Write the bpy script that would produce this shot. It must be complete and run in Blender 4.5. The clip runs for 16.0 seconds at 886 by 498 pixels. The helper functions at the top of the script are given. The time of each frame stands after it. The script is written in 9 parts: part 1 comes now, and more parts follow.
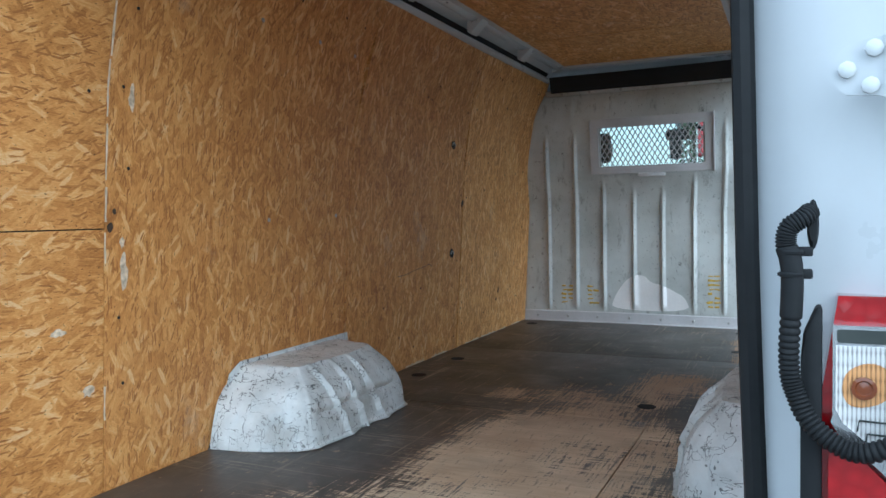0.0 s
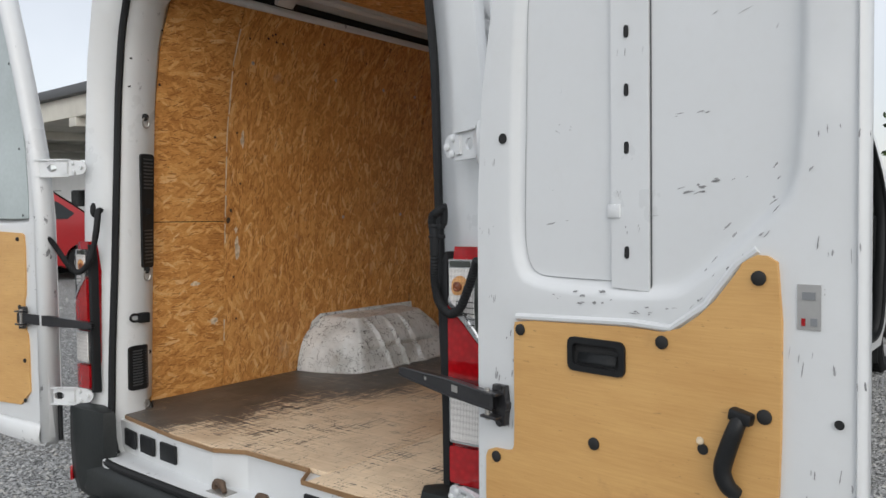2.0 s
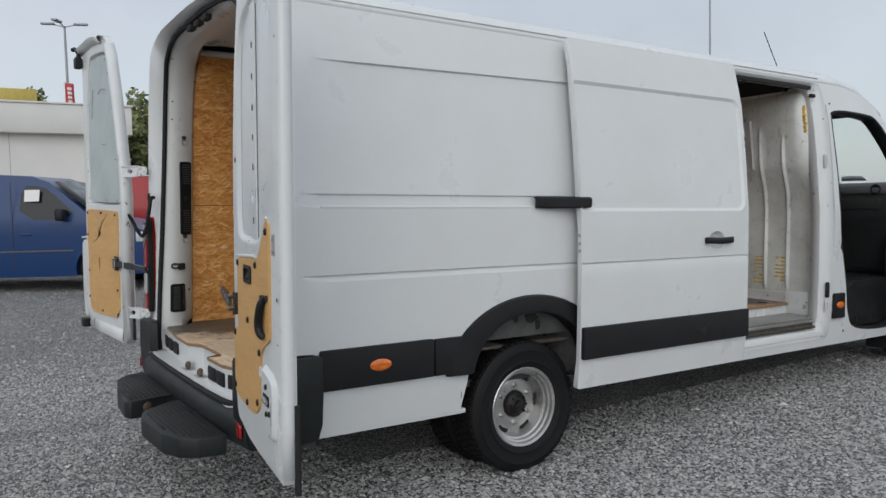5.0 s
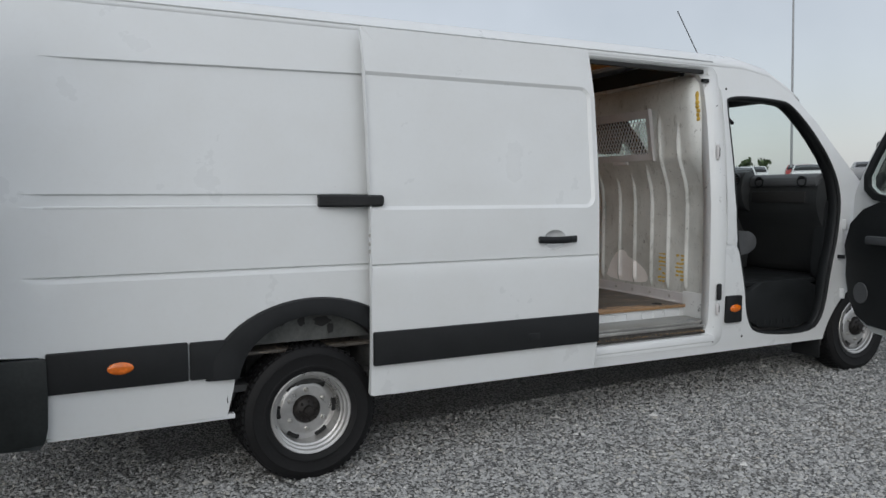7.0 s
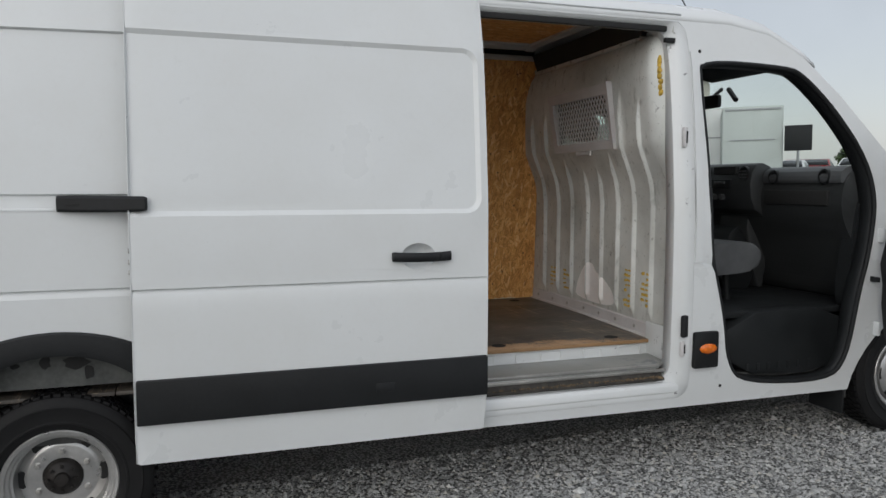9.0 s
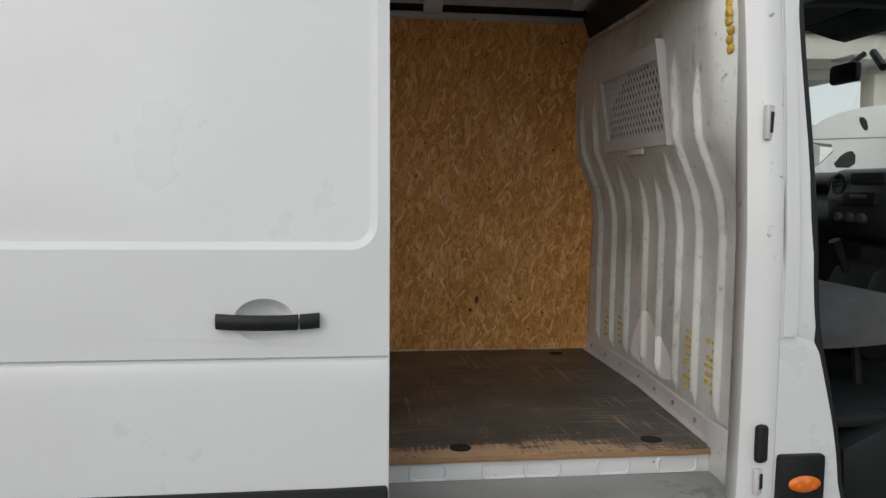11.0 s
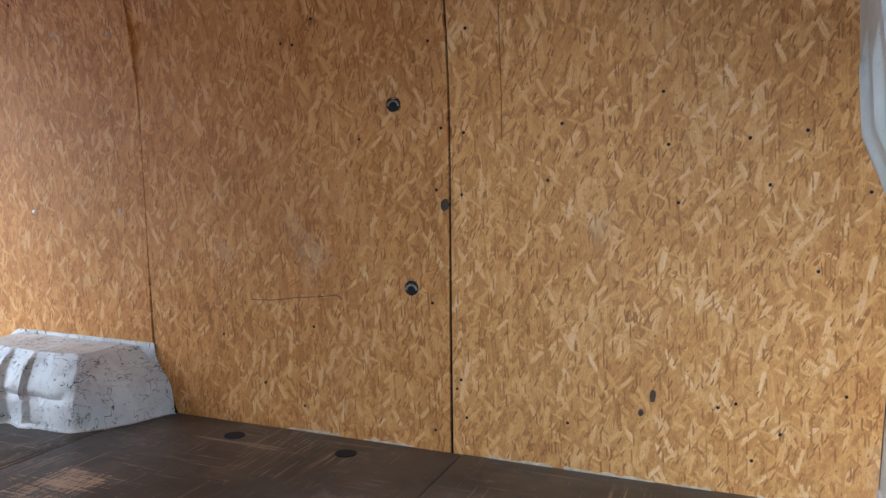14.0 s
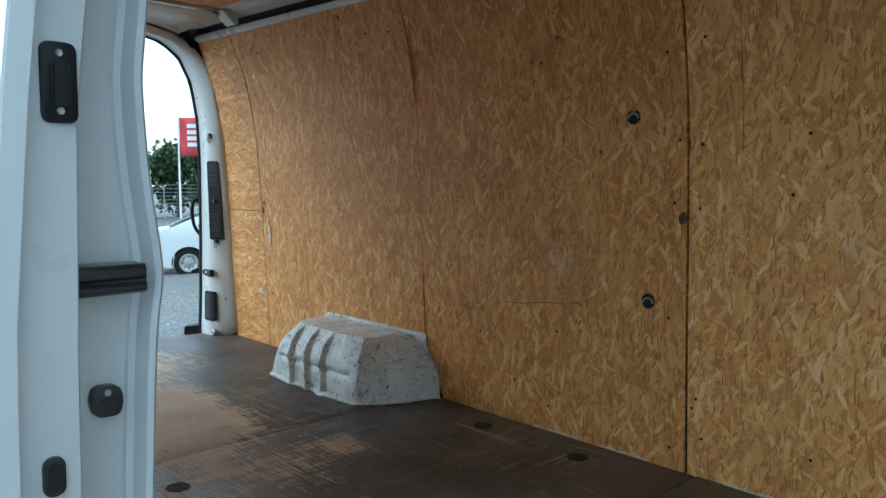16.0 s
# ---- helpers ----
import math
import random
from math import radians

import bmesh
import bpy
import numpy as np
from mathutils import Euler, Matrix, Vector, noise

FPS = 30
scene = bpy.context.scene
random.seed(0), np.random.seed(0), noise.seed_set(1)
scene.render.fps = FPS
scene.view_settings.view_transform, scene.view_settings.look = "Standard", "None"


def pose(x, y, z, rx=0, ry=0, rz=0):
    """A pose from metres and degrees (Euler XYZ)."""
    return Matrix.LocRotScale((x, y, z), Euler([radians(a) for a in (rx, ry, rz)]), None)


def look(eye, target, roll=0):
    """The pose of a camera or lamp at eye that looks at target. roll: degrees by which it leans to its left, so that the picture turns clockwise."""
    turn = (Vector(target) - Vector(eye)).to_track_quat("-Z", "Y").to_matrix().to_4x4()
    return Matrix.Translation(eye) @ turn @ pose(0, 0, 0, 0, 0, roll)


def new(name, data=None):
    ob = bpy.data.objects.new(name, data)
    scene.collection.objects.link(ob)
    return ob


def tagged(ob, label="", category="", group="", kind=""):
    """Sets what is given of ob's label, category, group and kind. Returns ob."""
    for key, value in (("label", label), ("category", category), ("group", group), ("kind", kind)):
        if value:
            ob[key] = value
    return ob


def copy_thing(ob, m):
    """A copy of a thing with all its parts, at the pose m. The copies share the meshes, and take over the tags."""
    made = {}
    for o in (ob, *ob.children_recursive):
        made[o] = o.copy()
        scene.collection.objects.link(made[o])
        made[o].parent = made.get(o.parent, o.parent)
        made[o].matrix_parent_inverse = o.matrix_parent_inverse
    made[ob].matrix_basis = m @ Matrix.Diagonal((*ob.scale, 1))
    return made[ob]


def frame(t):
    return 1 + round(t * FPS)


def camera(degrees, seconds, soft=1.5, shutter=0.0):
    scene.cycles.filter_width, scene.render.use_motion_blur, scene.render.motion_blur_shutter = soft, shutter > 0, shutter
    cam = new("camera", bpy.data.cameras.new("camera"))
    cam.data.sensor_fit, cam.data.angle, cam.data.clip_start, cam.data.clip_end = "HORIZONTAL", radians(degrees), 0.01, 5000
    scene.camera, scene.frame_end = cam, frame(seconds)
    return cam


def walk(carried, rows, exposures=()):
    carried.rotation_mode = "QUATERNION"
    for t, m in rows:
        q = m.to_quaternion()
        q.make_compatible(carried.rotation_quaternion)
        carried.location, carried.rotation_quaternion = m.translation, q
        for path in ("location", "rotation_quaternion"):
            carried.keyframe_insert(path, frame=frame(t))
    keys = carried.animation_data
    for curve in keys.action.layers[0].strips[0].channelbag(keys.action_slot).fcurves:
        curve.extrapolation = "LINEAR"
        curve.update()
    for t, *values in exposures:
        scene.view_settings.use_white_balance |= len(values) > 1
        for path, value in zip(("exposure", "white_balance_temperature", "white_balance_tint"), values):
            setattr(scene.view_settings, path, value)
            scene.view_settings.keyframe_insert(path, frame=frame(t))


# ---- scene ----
cam = camera(59.9, 16.0)
VAN = pose(0, 0, 0, -1.38, 0, 0)  # the van stands nose-down by its rake
PATH = [
    (0, (0.898, -1.151, 1.504), (0.067, 0.666, 1.415), -1.0),
    (0.3, (1.012, -1.256, 1.48), (0.141, 0.542, 1.402), -1.4),
    (0.5, (1.129, -1.304, 1.479), (0.223, 0.476, 1.388), -1.2),
    (0.7, (1.243, -1.392, 1.464), (0.316, 0.378, 1.384), -1.3),
    (1, (1.433, -1.447, 1.479), (0.423, 0.277, 1.389), -1.2),
    (1.5, (1.758, -1.599, 1.481), (0.605, 0.033, 1.403), -0.9),
    (2, (2.117, -1.707, 1.473), (0.87, -0.145, 1.397), -0.8),
    (2.5, (2.55, -1.805, 1.488), (1.158, -0.371, 1.411), -0.5),
    (3, (2.952, -1.831, 1.473), (1.376, -0.602, 1.394), -0.3),
    (3.5, (3.309, -1.819, 1.464), (1.678, -0.664, 1.378), -0.2),
    (4, (3.671, -1.756, 1.448), (2.048, -0.591, 1.358), -0.3),
    (4.3, (3.886, -1.698, 1.463), (2.269, -0.526, 1.362), -0.6),
    (4.5, (3.988, -1.601, 1.44), (2.354, -0.451, 1.346), -0.2),
    (5, (4.245, -1.342, 1.439), (2.581, -0.238, 1.34), -0.2),
    (5.2, (4.355, -1.228, 1.42), (2.688, -0.128, 1.318), -0.2),
    (7.3, (4.9, 0.442, 1.529), (3.09, 1.28, 1.374), -0.1),
    (7.4, (4.868, 0.539, 1.531), (3.047, 1.35, 1.372), -0.1),
    (7.5, (4.862, 0.613, 1.531), (3.029, 1.396, 1.369), -0.1),
    (8, (4.753, 1.064, 1.548), (2.883, 1.752, 1.374), -0.0),
    (8.2, (4.666, 1.217, 1.542), (2.797, 1.908, 1.366), 0.1),
    (10.3, (3.674, 2.733, 1.589), (1.721, 3.129, 1.426), 0.4),
    (10.5, (3.535, 2.833, 1.58), (1.572, 3.176, 1.412), 0.5),
    (11, (3.17, 3.028, 1.603), (1.193, 3.279, 1.44), 0.6),
    (11.5, (2.821, 3.238, 1.603), (0.835, 3.405, 1.44), 0.5),
    (12, (2.503, 3.394, 1.607), (0.511, 3.458, 1.442), 0.5),
    (12.5, (2.203, 3.518, 1.631), (0.21, 3.472, 1.468), 0.6),
    (13, (1.927, 3.702, 1.639), (-0.058, 3.516, 1.476), 0.7),
    (13.1, (1.875, 3.739, 1.64), (-0.107, 3.51, 1.491), 1.0),
    (13.2, (1.823, 3.768, 1.641), (-0.151, 3.492, 1.484), 0.7),
    (13.5, (1.713, 3.841, 1.648), (-0.231, 3.402, 1.482), 0.7),
    (13.9, (1.535, 3.933, 1.65), (-0.345, 3.275, 1.469), 0.5),
    (14, (1.496, 3.955, 1.651), (-0.365, 3.246, 1.472), 0.7),
    (14.5, (1.357, 4.067, 1.662), (-0.395, 3.122, 1.471), 0.7),
    (15, (1.307, 4.174, 1.689), (-0.294, 2.992, 1.49), 0.5),
    (15.5, (1.346, 4.242, 1.703), (-0.13, 2.908, 1.505), 0.6),
    (16, (1.4, 4.285, 1.707), (0.008, 2.862, 1.51), 0.6),
]
EXPOSURES = [(0, .88, 5150, -1), (.5, .54, 5750, 2), (1, .33, 6150, 7), (1.5, .25, 6650, 10), (2, .18, 6650, 10), (2.5, .04, 6700, 10), (3, -.06, 6550, 9), (3.5, -.10, 6500, 9), (4, -.20, 6450, 9), (5, -.24, 6450, 9), (8, -.24, 6500, 9), (10.5, -.16, 6750, 10), (11.5, .02, 6850, 11), (12, .20, 6900, 12), (12.5, .42, 7050, 13), (13, .80, 7700, 13), (13.5, 1.0, 7900, 13), (14, 1.86, 5150, 5), (14.5, 2.30, 4000, 0), (15, 1.68, 4000, -7), (15.5, 1.26, 4600, -10), (16, .93, 5100, -9)]
walk(cam, [(t, VAN @ look(eye, target, roll)) for t, eye, target, roll in PATH], EXPOSURES)

# ---- world and light: an overcast day ----
world = bpy.data.worlds.new("overcast_sky")
scene.world = world
world.use_nodes = True
wn, wl = world.node_tree.nodes, world.node_tree.links
wn.clear()
w_out = wn.new("ShaderNodeOutputWorld")
w_bg = wn.new("ShaderNodeBackground")
w_sky = wn.new("ShaderNodeTexSky")
w_sky.sky_type, w_sky.sun_disc = "NISHITA", False
w_sky.sun_elevation, w_sky.sun_rotation = radians(28), radians(127)
w_co = wn.new("ShaderNodeTexCoord")
w_sep = wn.new("ShaderNodeSeparateXYZ")
w_up = wn.new("ShaderNodeMapRange")
w_up.inputs["To Min"].default_value, w_up.inputs["To Max"].default_value = 0.86, 0.98
w_cloud = wn.new("ShaderNodeTexNoise")
w_cloud.inputs["Scale"].default_value, w_cloud.inputs["Detail"].default_value = 2.2, 5.0
w_cr = wn.new("ShaderNodeMapRange")
w_cr.inputs["From Min"].default_value, w_cr.inputs["From Max"].default_value = 0.3, 0.7
w_cr.inputs["To Min"].default_value, w_cr.inputs["To Max"].default_value = 0.80, 1.10
w_mul = wn.new("ShaderNodeMath")
w_mul.operation = "MULTIPLY"
w_grey = wn.new("ShaderNodeMix")
w_grey.data_type, w_grey.blend_type = "RGBA", "MULTIPLY"
w_grey.inputs[0].default_value = 1.0
w_grey.inputs[6].default_value = (0.90, 0.935, 1.0, 1)
w_mix = wn.new("ShaderNodeMix")
w_mix.data_type = "RGBA"
w_mix.inputs[0].default_value = 0.03
wl.new(w_co.outputs["Generated"], w_sep.inputs[0])
wl.new(w_sep.outputs["Z"], w_up.inputs["Value"])
w_dot = wn.new("ShaderNodeVectorMath")
w_dot.operation = "DOT_PRODUCT"
w_dot.inputs[1].default_value = Vector((12, -9, 8)).normalized()
w_glow = wn.new("ShaderNodeMapRange")
w_glow.inputs["From Min"].default_value = -1.0
w_glow.inputs["To Min"].default_value, w_glow.inputs["To Max"].default_value = 0.75, 1.32
w_all = wn.new("ShaderNodeMath")
w_all.operation = "MULTIPLY"
wl.new(w_co.outputs["Generated"], w_dot.inputs[0])
wl.new(w_dot.outputs["Value"], w_glow.inputs["Value"])
wl.new(w_co.outputs["Generated"], w_cloud.inputs["Vector"])
wl.new(w_cloud.outputs["Fac"], w_cr.inputs["Value"])
wl.new(w_up.outputs[0], w_mul.inputs[0])
wl.new(w_cr.outputs[0], w_mul.inputs[1])
wl.new(w_mul.outputs[0], w_all.inputs[0])
wl.new(w_glow.outputs[0], w_all.inputs[1])
wl.new(w_all.outputs[0], w_grey.inputs[7])
wl.new(w_grey.outputs[2], w_mix.inputs[6])
wl.new(w_sky.outputs[0], w_mix.inputs[7])
wl.new(w_mix.outputs[2], w_bg.inputs["Color"])
wl.new(w_bg.outputs[0], w_out.inputs[0])
w_bg.inputs["Strength"].default_value = 0.95

sun_data = bpy.data.lights.new("sun", "SUN")
sun_data.energy, sun_data.angle, sun_data.color = 0.95, radians(50), (1.0, 0.97, 0.93)
sun = new("sun", sun_data)
sun.matrix_world = look((12, -9, 8), (0, 0, 0))

# ---- small mesh helpers ----
from mathutils.geometry import delaunay_2d_cdt


def thing(name, label, category, m=None, group="", kind=""):
    ob = new(name)
    ob.empty_display_size = 0.2
    if m is not None:
        ob.matrix_basis = m
    return tagged(ob, label, category, group, kind)


def part(name, bm, material, parent, label="", smooth=40, solid=0.0):
    """One bmesh as one mesh object under a thing or a part."""
    me = bpy.data.meshes.new(name)
    bmesh.ops.recalc_face_normals(bm, faces=bm.faces[:])
    bm.to_mesh(me)
    bm.free()
    for m in material if isinstance(material, (list, tuple)) else [material]:
        me.materials.append(m)
    if smooth:
        me.shade_smooth()
        me.set_sharp_from_angle(angle=radians(smooth))
    ob = new(name, me)
    ob.parent = parent
    if label:
        ob["label"] = label
    if solid:
        mod = ob.modifiers.new("thickness", "SOLIDIFY")
        mod.thickness, mod.offset = solid, -1
    return ob


def share(ob, m, parent=None):
    """Another part on the same mesh, at the pose m."""
    c = ob.copy()
    scene.collection.objects.link(c)
    c.parent = parent or ob.parent
    c.matrix_basis = m
    return c


def join(bm, other):
    me = bpy.data.meshes.new("t")
    other.to_mesh(me)
    other.free()
    bm.from_mesh(me)
    bpy.data.meshes.remove(me)
    return bm


def box(x0, x1, y0, y1, z0, z1, bev=0.0, seg=2):
    bm = bmesh.new()
    bmesh.ops.create_cube(bm, size=1)
    bmesh.ops.scale(bm, vec=(x1 - x0, y1 - y0, z1 - z0), verts=bm.verts)
    bmesh.ops.translate(bm, vec=((x0 + x1) / 2, (y0 + y1) / 2, (z0 + z1) / 2), verts=bm.verts)
    if bev:
        bmesh.ops.bevel(bm, geom=bm.edges[:], offset=bev, segments=seg, affect="EDGES", profile=0.5)
    return bm


def moved(bm, m):
    bmesh.ops.transform(bm, matrix=m, verts=bm.verts)
    return bm


def loft(rows, close_u=False, close_v=False, caps=False):
    """Quads between rows of points. close_u joins each row's ends, close_v the last row to the first."""
    bm = bmesh.new()
    vs = [[bm.verts.new(p) for p in r] for r in rows]
    n, k = len(vs), len(vs[0])
    for i in range(n if close_v else n - 1):
        a, b = vs[i], vs[(i + 1) % n]
        for j in range(k if close_u else k - 1):
            bm.faces.new((a[j], a[(j + 1) % k], b[(j + 1) % k], b[j]))
    if caps:
        bm.faces.new(vs[0][::-1])
        bm.faces.new(vs[-1])
    return bm


def tube(points, r, seg=8, caps=True):
    pts = [Vector(p) for p in points]
    rows, side = [], None
    for i, p in enumerate(pts):
        d = (pts[min(i + 1, len(pts) - 1)] - pts[max(i - 1, 0)]).normalized()
        if side is None:
            side = d.cross(Vector((0.31, 0.2, 0.93))).normalized()
        side = (side - d * side.dot(d)).normalized()
        up = d.cross(side)
        rr = r[i] if isinstance(r, (list, tuple)) else r
        rows.append([p + (side * math.cos(a) + up * math.sin(a)) * rr for a in (2 * math.pi * j / seg for j in range(seg))])
    return loft(rows, close_u=True, caps=caps)


def curve_points(points, n=24):
    """A smooth line through a few points."""
    p = [Vector(q) for q in points]
    p = [2 * p[0] - p[1]] + p + [2 * p[-1] - p[-2]]
    out = []
    for i in range(n + 1):
        s = i / n * (len(p) - 3)
        k = min(int(s), len(p) - 4)
        t = s - k
        a, b, c, d = p[k:k + 4]
        out.append(0.5 * (2 * b + (c - a) * t + (2 * a - 5 * b + 4 * c - d) * t * t + (3 * b - a - 3 * c + d) * t ** 3))
    return out


AXES = {"x": (Vector((0, 1, 0)), Vector((0, 0, 1)), Vector((1, 0, 0))), "y": (Vector((0, 0, 1)), Vector((1, 0, 0)), Vector((0, 1, 0))), "z": (Vector((1, 0, 0)), Vector((0, 1, 0)), Vector((0, 0, 1)))}


def lathe(profile, centre, axis="x", seg=32, closed=False, caps=True):
    """Turns a profile of (radius, height along the axis) round an axis."""
    a, b, c = AXES[axis]
    rows = [[Vector(centre) + c * h + (a * math.cos(t) + b * math.sin(t)) * max(r, 1e-4) for t in (2 * math.pi * j / seg for j in range(seg))] for r, h in profile]
    return loft(rows, close_u=True, close_v=closed, caps=caps and not closed)


def prism(poly, axis, lo, hi, bev=0.0):
    """A polygon pushed along an axis: for x it lies in (y, z), for y in (x, z), for z in (x, y)."""
    def at(u, v, w):
        return {"x": (w, u, v), "y": (u, w, v), "z": (u, v, w)}[axis]
    bm = loft([[at(u, v, lo) for u, v in poly], [at(u, v, hi) for u, v in poly]], close_u=True, caps=True)
    if bev:
        bmesh.ops.bevel(bm, geom=bm.edges[:], offset=bev, segments=2, affect="EDGES", profile=0.5)
    return bm


def rrect(u0, u1, v0, v1, r, n=5):
    out = []
    for cu, cv, a0 in ((u1 - r, v0 + r, -90), (u1 - r, v1 - r, 0), (u0 + r, v1 - r, 90), (u0 + r, v0 + r, 180)):
        for i in range(n + 1):
            a = radians(a0 + 90 * i / n)
            out.append((cu + r * math.cos(a), cv + r * math.sin(a)))
    return out


def arc(cu, cv, ru, rv, a0, a1, n=16):
    return [(cu + ru * math.cos(radians(a0 + (a1 - a0) * i / n)), cv + rv * math.sin(radians(a0 + (a1 - a0) * i / n))) for i in range(n + 1)]


def rounded(poly, times=2, keep=0.25):
    """Cuts a closed polygon's corners."""
    for _ in range(times):
        out = []
        for i, (u, v) in enumerate(poly):
            u2, v2 = poly[(i + 1) % len(poly)]
            out += [(u + (u2 - u) * keep, v + (v2 - v) * keep), (u2 - (u2 - u) * keep, v2 - (v2 - v) * keep)]
        poly = out
    return poly


def inset(poly, d):
    """The polygon moved inwards by d (outwards if d is negative)."""
    n, out = len(poly), []
    area = sum(poly[i][0] * poly[(i + 1) % n][1] - poly[(i + 1) % n][0] * poly[i][1] for i in range(n))
    s = 1 if area > 0 else -1
    for i in range(n):
        a, b, c = Vector(poly[i - 1]), Vector(poly[i]), Vector(poly[(i + 1) % n])
        e, f = (b - a), (c - b)
        e = e.normalized() if e.length > 1e-9 else f.normalized()
        f = f.normalized() if f.length > 1e-9 else e
        m = Vector((-(e.y + f.y), e.x + f.x)) * s
        m = m.normalized() if m.length > 1e-6 else Vector((-e.y, e.x)) * s
        k = max(0.45, m.dot(Vector((-e.y, e.x)) * s))
        out.append(tuple(b + m * (d / k)))
    return out


def inside(pts, poly):
    """Which of the points lie in the polygon."""
    p = np.asarray(pts, float).reshape(-1, 2)
    q = np.asarray(poly, float)
    r = np.roll(q, -1, 0)
    hit = np.zeros(len(p), bool)
    for (x1, y1), (x2, y2) in zip(q, r):
        cross = (y1 > p[:, 1]) != (y2 > p[:, 1])
        hit ^= cross & (p[:, 0] < (x2 - x1) * (p[:, 1] - y1) / ((y2 - y1) if y2 != y1 else 1e-12) + x1)
    return hit


def dense(poly, step):
    out = []
    for i, (u, v) in enumerate(poly):
        u2, v2 = poly[(i + 1) % len(poly)]
        n = max(1, int(math.hypot(u2 - u, v2 - v) / step))
        out += [(u + (u2 - u) * j / n, v + (v2 - v) * j / n) for j in range(n)]
    return out


def sheet(outline, holes, at, step=0.12, loops=(), lines=(), back=True):
    """A sheet of metal or board: an outline with holes in (u, v), put into space by at(u, v, w), where w is 0 on its face and 1 on its back.
    loops: further closed lines, and lines: open ones, that its faces follow."""
    verts, edges = [], []

    def add(poly, closed):
        k = len(verts)
        verts.extend(Vector(p) for p in poly)
        n = len(poly)
        edges.extend((k + i, k + (i + 1) % n) for i in range(n if closed else n - 1))
    outline = dense(outline, step)
    holes = [dense(h, step) for h in holes]
    for c in [outline, *holes, *[dense(q, step) for q in loops]]:
        add(c, True)
    for c in lines:
        add(c, False)
    us, vs = [p[0] for p in outline], [p[1] for p in outline]
    grid = np.array([(u, v) for u in np.arange(min(us) + step / 2, max(us), step) for v in np.arange(min(vs) + step / 2, max(vs), step)])
    if len(grid):
        ok = inside(grid, outline)
        for h in holes:
            ok &= ~inside(grid, h)
        near = np.array([tuple(v) for v in verts])
        for g in grid[ok]:
            if np.min(np.hypot(near[:, 0] - g[0], near[:, 1] - g[1])) > step * 0.4:
                verts.append(Vector(g))
    co, _, faces, *_ = delaunay_2d_cdt(verts, edges, [], 0, 1e-5)
    cen = np.array([np.mean([co[i] for i in f], axis=0) for f in faces])
    ok = inside(cen, outline)
    for h in holes:
        ok &= ~inside(cen, h)
    faces = [f for f, k in zip(faces, ok) if k]
    bm = bmesh.new()
    used = sorted({i for f in faces for i in f})
    front = {i: bm.verts.new(at(co[i][0], co[i][1], 0)) for i in used}
    for f in faces:
        bm.faces.new([front[i] for i in f])
    if back:
        rear = {i: bm.verts.new(at(co[i][0], co[i][1], 1)) for i in used}
        count = {}
        for f in faces:
            bm.faces.new([rear[i] for i in reversed(f)])
            for i in range(len(f)):
                e = (f[i], f[(i + 1) % len(f)])
                count[tuple(sorted(e))] = count.get(tuple(sorted(e)), []) + [e]
        for es in count.values():
            if len(es) == 1:
                a, b = es[0]
                bm.faces.new((front[b], front[a], rear[a], rear[b]))
    return bm


def lerp(z, zs, xs):
    return float(np.interp(z, zs, xs))

# ---- materials ----
class Nodes:
    """A short way to write a node material."""
    def __init__(self, name):
        self.m = bpy.data.materials.new(name)
        self.m.use_nodes = True
        self.t = self.m.node_tree
        self.b = self.t.nodes["Principled BSDF"]

    def n(self, kind, props=None, **inputs):
        node = self.t.nodes.new("ShaderNode" + kind)
        p = props or {}
        if "data_type" in p:
            node.data_type = p["data_type"]
        if "blend_type" in p:
            node.blend_type = p["blend_type"]
        if "operation" in p:
            node.operation = p["operation"]
        if "noise_dimensions" in p:
            node.noise_dimensions = p["noise_dimensions"]
        if "voronoi_dimensions" in p:
            node.voronoi_dimensions = p["voronoi_dimensions"]
        if "feature" in p:
            node.feature = p["feature"]
        if "distance" in p:
            node.distance = p["distance"]
        if "rotation_type" in p:
            node.rotation_type = p["rotation_type"]
        for k, v in inputs.items():
            self.put(node, int(k[1:]) if k[0] == "i" and k[1:].isdigit() else k.replace("_", " "), v)
        return node

    def put(self, node, key, v):
        if hasattr(v, "outputs"):
            v = v.outputs[0]
        if isinstance(v, bpy.types.NodeSocket):
            self.t.links.new(v, node.inputs[key])
        else:
            node.inputs[key].default_value = v

    def set(self, **inputs):
        for k, v in inputs.items():
            self.put(self.b, k.replace("_", " "), v)
        return self

    def math(self, op, a, b=0.0):
        return self.n("Math", {"operation": op}, i0=a, i1=b).outputs[0]

    def map(self, v, a, b, c=0.0, d=1.0):
        return self.n("MapRange", None, Value=v, From_Min=a, From_Max=b, To_Min=c, To_Max=d).outputs[0]

    def mix(self, f, a, b, blend="MIX"):
        return self.n("Mix", {"data_type": "RGBA", "blend_type": blend}, i0=f, i6=a, i7=b).outputs[2]

    def co(self, kind="Object"):
        return self.n("TexCoord").outputs[kind]

    def noise(self, co, scale, detail=4.0, rough=0.55, stretch=None):
        if stretch:
            co = self.n("Mapping", None, Vector=co, Scale=stretch).outputs[0]
        return self.n("TexNoise", None, Vector=co, Scale=scale, Detail=detail, Roughness=rough).outputs["Fac"]

    def bump(self, height, strength=0.3, distance=0.01):
        self.put(self.b, "Normal", self.n("Bump", None, Height=height, Strength=strength, Distance=distance))
        return self


def rgb(r, g, b):
    return (r, g, b, 1.0)


